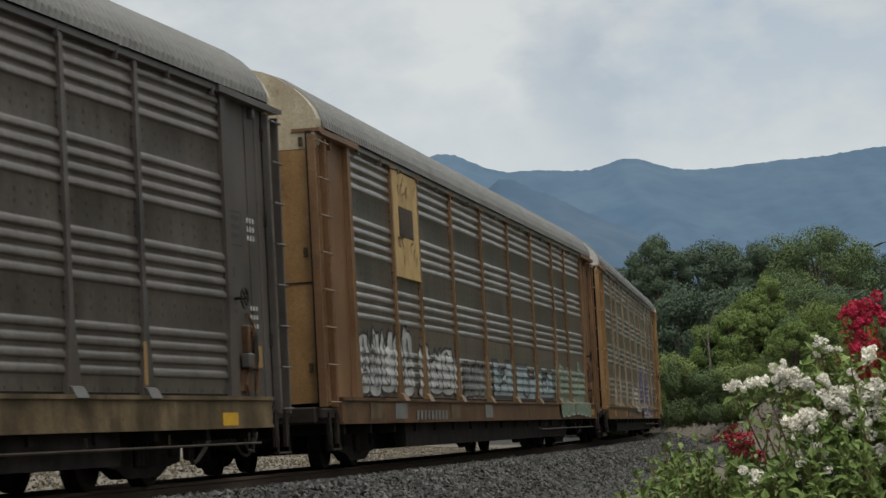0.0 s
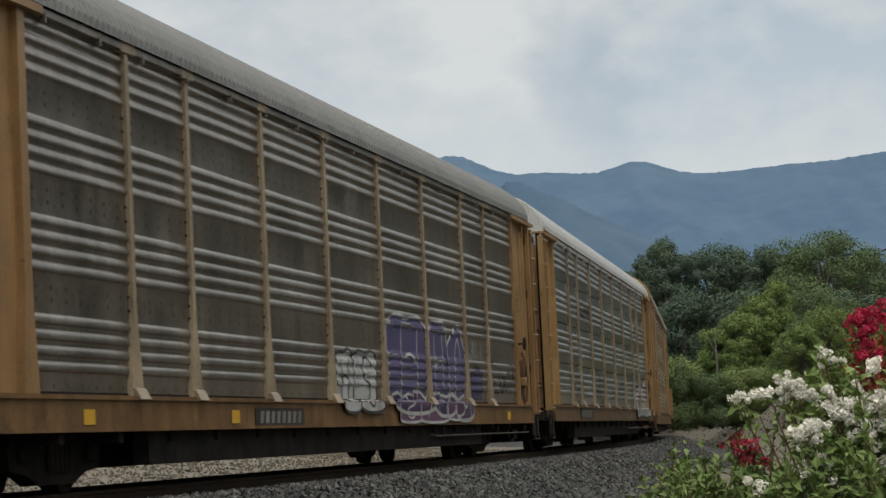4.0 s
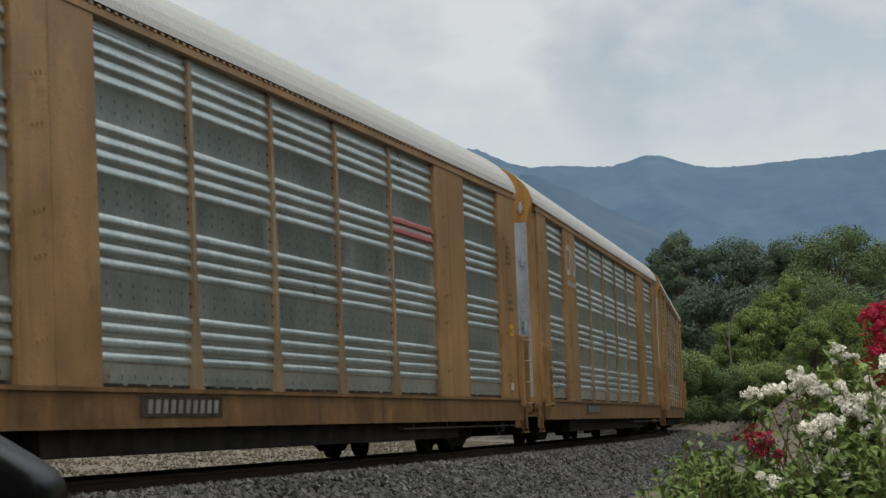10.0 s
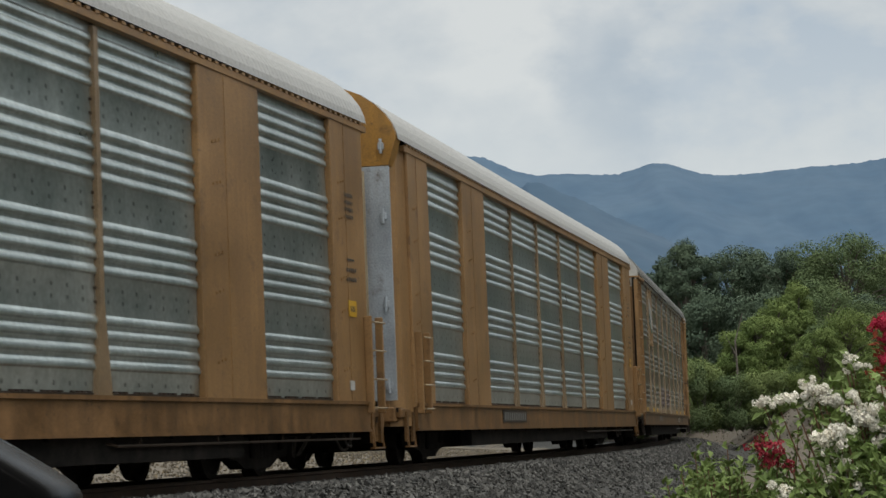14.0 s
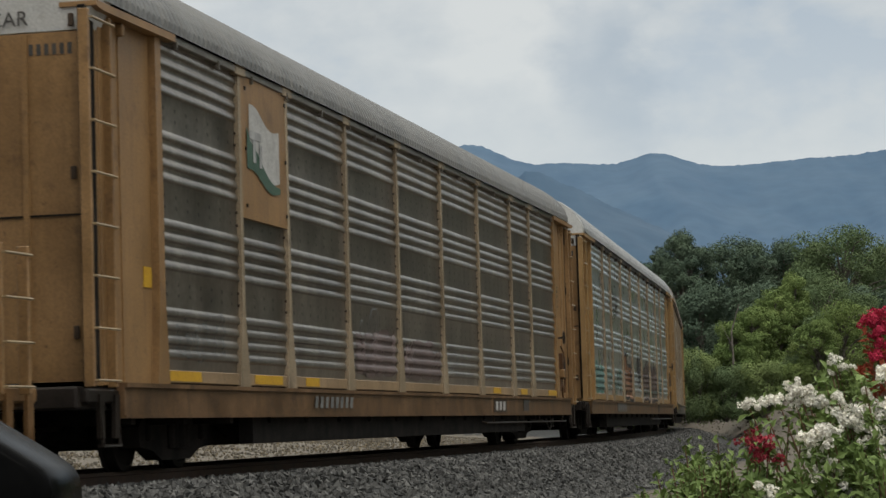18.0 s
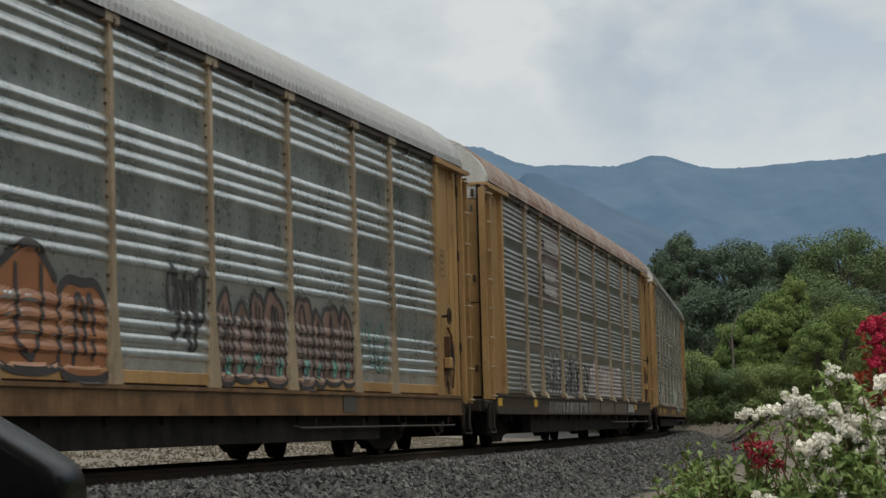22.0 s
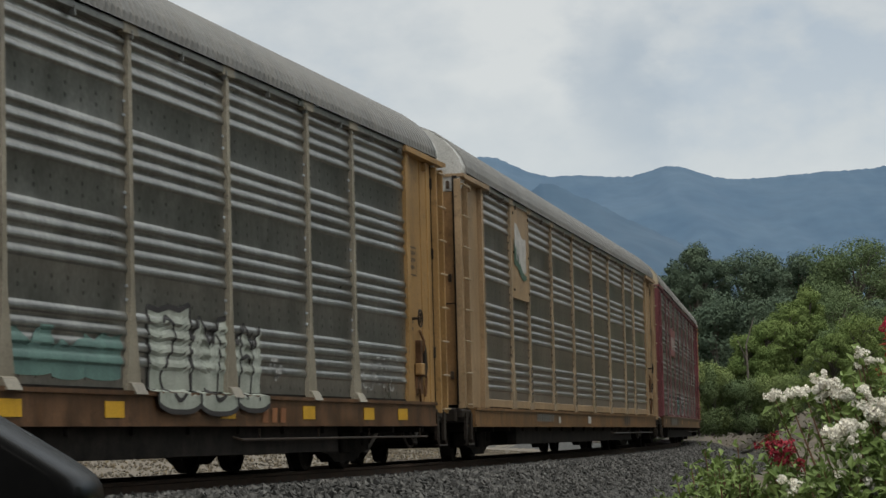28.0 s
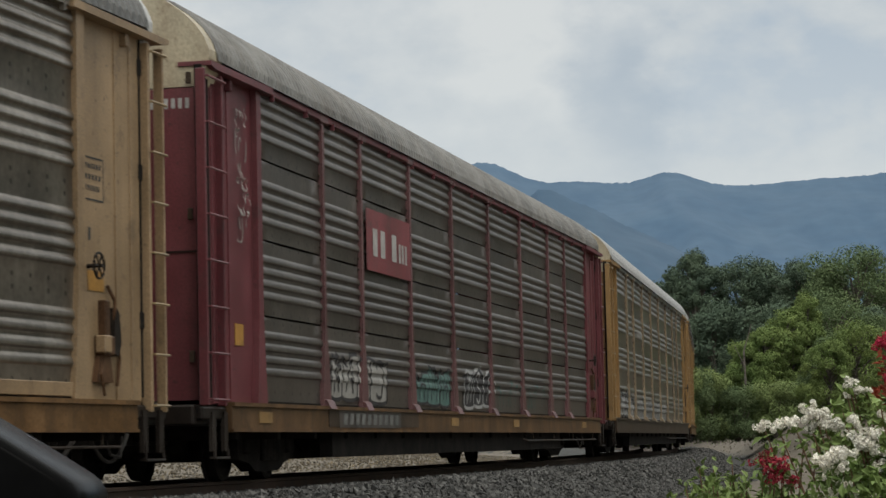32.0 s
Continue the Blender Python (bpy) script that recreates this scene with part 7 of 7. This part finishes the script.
def build_myrtles():
    upper = [(1.26, 10.00, 0.547, 0.066), (1.32, 10.00, 0.543, 0.061), (1.39, 10.00, 0.553, 0.080), (1.45, 10.00, 0.574, 0.094), (1.47, 10.00, 0.609, 0.057), (1.51, 10.00, 0.560, 0.090), (1.56, 10.00, 0.547, 0.080),
             (1.58, 10.00, 0.500, 0.047), (1.62, 10.00, 0.712, 0.060), (1.64, 10.00, 0.681, 0.052), (1.69, 10.00, 0.677, 0.036), (1.61, 10.00, 0.663, 0.032)]
    right = [(1.61, 9.85, 0.551, 0.056), (1.63, 9.85, 0.473, 0.102), (1.68, 9.85, 0.497, 0.093), (1.69, 9.85, 0.439, 0.084), (1.73, 9.85, 0.547, 0.074), (1.74, 9.85, 0.477, 0.093), (1.70, 9.85, 0.370, 0.060),
             (1.77, 9.85, 0.395, 0.112), (1.82, 9.85, 0.509, 0.130), (1.86, 9.85, 0.415, 0.121), (1.80, 9.85, 0.649, 0.084), (1.83, 9.85, 0.255, 0.112), (1.74, 9.85, 0.143, 0.093)]
    lower = [(1.46, 9.70, 0.387, 0.082), (1.52, 9.70, 0.403, 0.087), (1.55, 9.70, 0.407, 0.055), (1.47, 9.70, 0.343, 0.045), (1.53, 9.70, 0.285, 0.069), (1.49, 9.70, 0.241, 0.055), (1.56, 9.70, 0.247, 0.064),
             (1.28, 9.70, 0.175, 0.073), (1.33, 9.70, 0.165, 0.064), (1.37, 9.70, 0.145, 0.055), (1.52, 9.70, 0.163, 0.087), (1.59, 9.70, 0.170, 0.073), (1.68, 9.70, 0.210, 0.087)]
    MYRTLES.append(myrtle("crape myrtle with clusters of crumpled white blossom", (2.1, 10.1, -0.95), upper + right, M["leaf_myrtle"], M["petal_white"], 61, leaves=60, tip_leaves=20, full=0.8,
                          fills=((1.62, 2.1, 0.10, 0.46, 60), (1.68, 2.1, 0.42, 0.62, 26), (1.46, 1.62, 0.44, 0.50, 8), (1.58, 1.70, 0.56, 0.62, 5))))
    MYRTLES.append(myrtle("lower crape myrtle boughs with white blossom", (1.9, 9.8, -0.95), lower, M["leaf_myrtle"], M["petal_white"], 64, leaves=60, tip_leaves=22, full=0.94,
                          fills=((1.38, 1.75, 0.02, 0.22, 70), (1.46, 1.75, 0.22, 0.34, 22), (1.20, 1.50, 0.04, 0.26, 46))))
    low = [(1.21, 9.9, 0.355, 0.061), (1.26, 9.9, 0.342, 0.075), (1.29, 9.9, 0.313, 0.070), (1.24, 9.9, 0.291, 0.061), (1.33, 9.9, 0.279, 0.056), (1.23, 9.9, 0.389, 0.040), (0.86, 10.2, 0.20, 0.0), (0.92, 10.2, 0.26, 0.0),
           (0.98, 10.2, 0.33, 0.0), (1.05, 10.3, 0.34, 0.0), (1.13, 10.3, 0.36, 0.0), (1.36, 10.3, 0.42, 0.0), (1.44, 10.3, 0.43, 0.0), (1.50, 10.3, 0.44, 0.0)]
    MYRTLES.append(myrtle("low leafy crape myrtle with a few red blossoms", (1.2, 10.3, -0.95), low, M["leaf_myrtle"], M["petal_dull"], 62, leaves=46, tip_leaves=40, leaf=0.042, full=0.95, petals=190,
                          fills=((0.78, 1.1, -0.05, 0.15, 44), (0.95, 1.22, 0.02, 0.27, 80), (1.22, 1.45, 0.0, 0.16, 40))))
    red = [(2.27, 13.0, 0.972, 0.08), (2.32, 13.0, 0.99, 0.11), (2.37, 13.0, 0.95, 0.13), (2.44, 13.0, 0.97, 0.14), (2.31, 13.0, 0.90, 0.07), (2.33, 13.0, 0.815, 0.10), (2.29, 13.0, 0.78, 0.055), (2.38, 13.0, 0.76, 0.11),
           (2.54, 13.0, 0.93, 0.15), (2.62, 13.0, 0.85, 0.15)]
    MYRTLES.append(myrtle("crape myrtle with bright crimson blossom behind the white one", (2.6, 13.2, -0.95), red, M["petal_rust"], M["petal_red"], 63, leaves=36, tip_leaves=20, full=0.85, petals=330,
                          fills=((2.28, 2.7, 0.60, 0.84, 26),)))


# ================= distance =================
def hill(name, label, y, crest, material, depth, seed):
    """A wooded ridge: crest(x) gives its height; the slope falls towards the track with gullies."""
    verts, faces = [], []
    xs = np.concatenate((np.arange(-900, -60, 8.0), np.arange(-60, 620, 2.0), np.arange(620, 1700, 8.0)))
    rows = 26
    for j in range(rows):
        u = j / (rows - 1)
        for x in xs:
            c = crest(x) + 1.6 * noise.noise((x * 0.06, seed, 0)) + (1.2 * noise.noise((x * 0.22, seed, 2)) if u < 0.02 else 0)
            fall = (1 - u) ** 0.9
            g = (20 * noise.noise((x * 0.009 + u * 1.2, u * 2.2, seed)) + 9 * noise.noise((x * 0.035, u * 7.0, seed + 5))) * math.sin(math.pi * u)
            verts.append((x, y - depth * u, c * fall + g - 8 * u))
    n = len(xs)
    for j in range(rows - 1):
        for i in range(n - 1):
            a = j * n + i
            faces.append((a, a + n, a + n + 1, a + 1))
    return tagged(part(name, mesh_of(name, verts, faces, True), material), label, "mountain", kind="structure")


def bell(x, c, a, w):
    return a * math.exp(-((x - c) / w) ** 2)


def build_hills():
    far = lambda x: (262 + 0.012 * abs(x - 240) + bell(x, 22, 28, 42) + bell(x, 120, 7, 50) + bell(x, 218, 16, 38) + bell(x, 380, 5, 60) + bell(x, 480, 11, 60)
                     + bell(x, 700, 25, 140) - 1.1 * max(0, 8 - x))
    hill("mountain_far", "long wooded ridge, its blue haze put in as a glow", 2500, far, M["hill_far"], 800, 3)
    near = lambda x: max(20, 200 - 0.50 * max(0, x - 70) - 0.9 * max(0, 60 - x))
    hill("mountain_near", "darker wooded spur in front of the ridge, haze put in as a glow", 1640, lambda x: near(x * 1.158) * 0.863, M["hill_near"], 500, 9)


# ================= street lamp beyond the trees =================
def build_lamp():
    lamp = tagged(new("street_lamp"), "dark street lamp on a tall pole beyond the trees", "street lamp")
    lamp.matrix_basis = Matrix.Translation((LAMP[0] + 2.6, LAMP[1], 0.3))
    h = LAMP[2] - 0.3
    bm = bmesh.new()
    tube(bm, [(0, 0, 0), (0, 0, 3.0), (0, 0, h + 0.15)], [0.11, 0.09, 0.06], 10)
    part("pole", bm, M["sootsill"], lamp)
    bm = bmesh.new()
    tube(bm, [(0, 0, h + 0.05), (-0.7, 0, h + 0.32), (-1.5, 0, h + 0.30), (-2.2, 0, h + 0.12)], [0.04, 0.035, 0.03, 0.03], 8)
    part("arm", bm, M["sootsill"], lamp)
    bm = bmesh.new()
    bmesh.ops.create_uvsphere(bm, u_segments=20, v_segments=12, radius=1.0)
    for v in bm.verts:
        v.co = Vector((v.co.x * 0.36, v.co.y * 0.16, v.co.z * 0.085 * (1.0 if v.co.z > 0 else 0.6)))
    part("lamp_head", bm, M["sootsill"], lamp, "dark flattened lamp head", at=Matrix.Translation((-2.52, 0, h)) @ Matrix.Rotation(-0.36, 4, "Y"))


LAMP = (28.34, 150.0, 10.95)         # middle of the lamp head


# ================= the parked car's mirror by the camera =================
def build_mirror():
    m = tagged(new("car_door_mirror"), "glossy black door mirror of a parked car", "car mirror")
    d = 1.25
    m.matrix_basis = Matrix.Translation((-0.3240, d, 0.3740))
    # outline of the shell: a sloping top edge that turns down over a rounded outer corner
    edge = [(-0.0254, 0.1127), (0.0129, 0.0964), (0.0716, 0.0608), (0.0892, 0.0498), (0.1, 0.0428), (0.1053, 0.0386), (0.1084, 0.0332), (0.1098, 0.0265), (0.11, 0.0183), (0.1092, 0.0037), (0.1056, -0.0064), (0.0973, -0.0135), (-0.0261, -0.0164)]
    cx, cz = sum(p[0] for p in edge) / len(edge), sum(p[1] for p in edge) / len(edge)
    bm = bmesh.new()
    rings = []
    for y, k in ((-0.046, 0.30), (-0.043, 0.12), (-0.034, 0.045), (-0.020, 0.010), (0.0, 0.0), (0.05, 0.02), (0.07, 0.15)):
        rings.append([bm.verts.new((cx + (x - cx) * (1 - k), y, cz + (z - cz) * (1 - k))) for x, z in edge])
    n = len(edge)
    for p, q in zip(rings, rings[1:]):
        for i in range(n):
            bm.faces.new((p[i], p[(i + 1) % n], q[(i + 1) % n], q[i]))
    bm.faces.new(rings[0])
    bm.faces.new(list(reversed(rings[-1])))
    bmesh.ops.recalc_face_normals(bm, faces=bm.faces)
    me = mesh_from("housing", bm, True)
    part("housing", me, M["mirror"], m)
    bm = bmesh.new()
    tube(bm, [(-0.05, 0, -0.04), (-0.12, 0.02, -0.12), (-0.2, 0.02, -0.2)], [0.03, 0.028, 0.035], 10)
    part("arm", bm, M["mirror"], m)
    bm = bmesh.new()
    box(bm, -0.26, -0.2, -0.9, 0.5, -1.05, -0.16, 0.02)
    part("door_skin", bm, M["mirror"], m)


build_hills()
build_trees()
build_myrtles()
build_mirror()
build_lamp()
build_train()
build_ground()
scatter_stones("ballast_stones", 30000, -24, 42, 0.85, 4.0, 0.042, M["stone"], "loose grey crushed ballast stones", 7, 1.25)
scatter_stones("ballast_stones_far", 5000, 42, 95, 0.85, 2.7, 0.05, M["stone"], "loose grey crushed ballast stones along the far rails", 11, 1.0)
scatter_stones("ballast_stones_inner", 6000, -22, 70, -3.2, -0.9, 0.05, M["stone"], "loose grey crushed ballast stones on the inner shoulder", 8, 1.2)
scatter_stones("leaf_litter", 9000, -10, 110, -16, -3.0, 0.05, M["litter"], "dry yellow leaf litter on the bank", 9, 1.0, 0.01)
scatter_stones("bank_stones", 1500, 30, 110, 3.4, 12, 0.05, M["clod"], "scattered stones on the bare bank", 10)
scatter_stones("inner_gravel", 9000, -12, 110, -15, -3.0, 0.05, M["clod"], "pale gravel and clods on the inner verge", 12, 1.0, 0.01)
build_track()

# seconds, sideways and upward sway of the flowering shrubs in the wind, metres
SWAY = [
    (0, 0.014, 0.037), (0.5, -0.011, 0.007), (1, 0.017, 0.031), (1.5, 0.012, 0.023), (2, -0.019, 0.005), (2.5, 0.001, 0.029), (3, -0.01, 0.005),
    (3.5, 0.001, 0.019), (5.5, -0.05, -0.042), (6, -0.064, -0.035), (6.5, -0.045, -0.044), (7, -0.017, -0.021), (7.5, -0.063, -0.048), (8, -0.064,
    -0.056), (8.5, -0.007, -0.003), (9, 0, -0), (9.5, -0.053, -0.057), (10, -0.019, -0.004), (10.5, -0.047, -0.074), (11, -0.024, -0.022),
    (11.5, -0.001, -0.017), (12, -0.011, -0.034), (12.5, -0.003, -0.027), (13, -0.007, -0.026), (13.5, -0.011, -0.032), (14, -0.002, -0.012), (14.5,
    -0.018, -0.040), (16.5, -0.042, -0.051), (17, -0.018, -0.017), (17.5, -0.032, -0.044), (18, -0.05, -0.043), (18.5, -0.035, -0.041), (19, -0.050,
    -0.035), (19.5, -0.05, -0.031), (20, -0.054, -0.051), (20.5, -0.049, -0.043), (21, -0.061, -0.058), (21.5, -0.06, -0.045), (22, -0.063, -0.07),
    (22.5, -0.012, -0.022), (23, 0.021, 0.015), (23.5, -0.043, -0.029), (24, -0.024, 0.01), (24.5, -0.029, -0.024), (25, -0.023, -0.024), (25.5,
    -0.003, 0.001), (26, 0.008, 0.028), (26.5, 0.009, 0.031), (28.5, -0.019, 0.032), (29, -0.066, -0.054), (29.5, -0.051, -0.033), (30, -0.022,
    -0.053), (30.5, -0.062, -0.027), (31, -0.047, -0.042), (31.5, -0.028, -0.025), (32, -0.044, -0.055),
]


def motions():
    for k, car in TRAIN:
        s0 = GAP0 + COUPLED * (k - 0.5) + NUDGE.get(k, 0.0)
        walk(car, [(t, track_pose(s0 - SPEED * t)) for t in range(0, 33)])
    for ob, part_of in zip(MYRTLES, (1.0, 0.9, 0.5, 0.7)):
        base = ob.matrix_basis.translation.copy()
        walk(ob, [(t, pose(base.x + 0.4 * dx * part_of, base.y, base.z + dz * part_of, 0, 22 * dx * part_of, 0)) for t, dx, dz in SWAY])


motions()
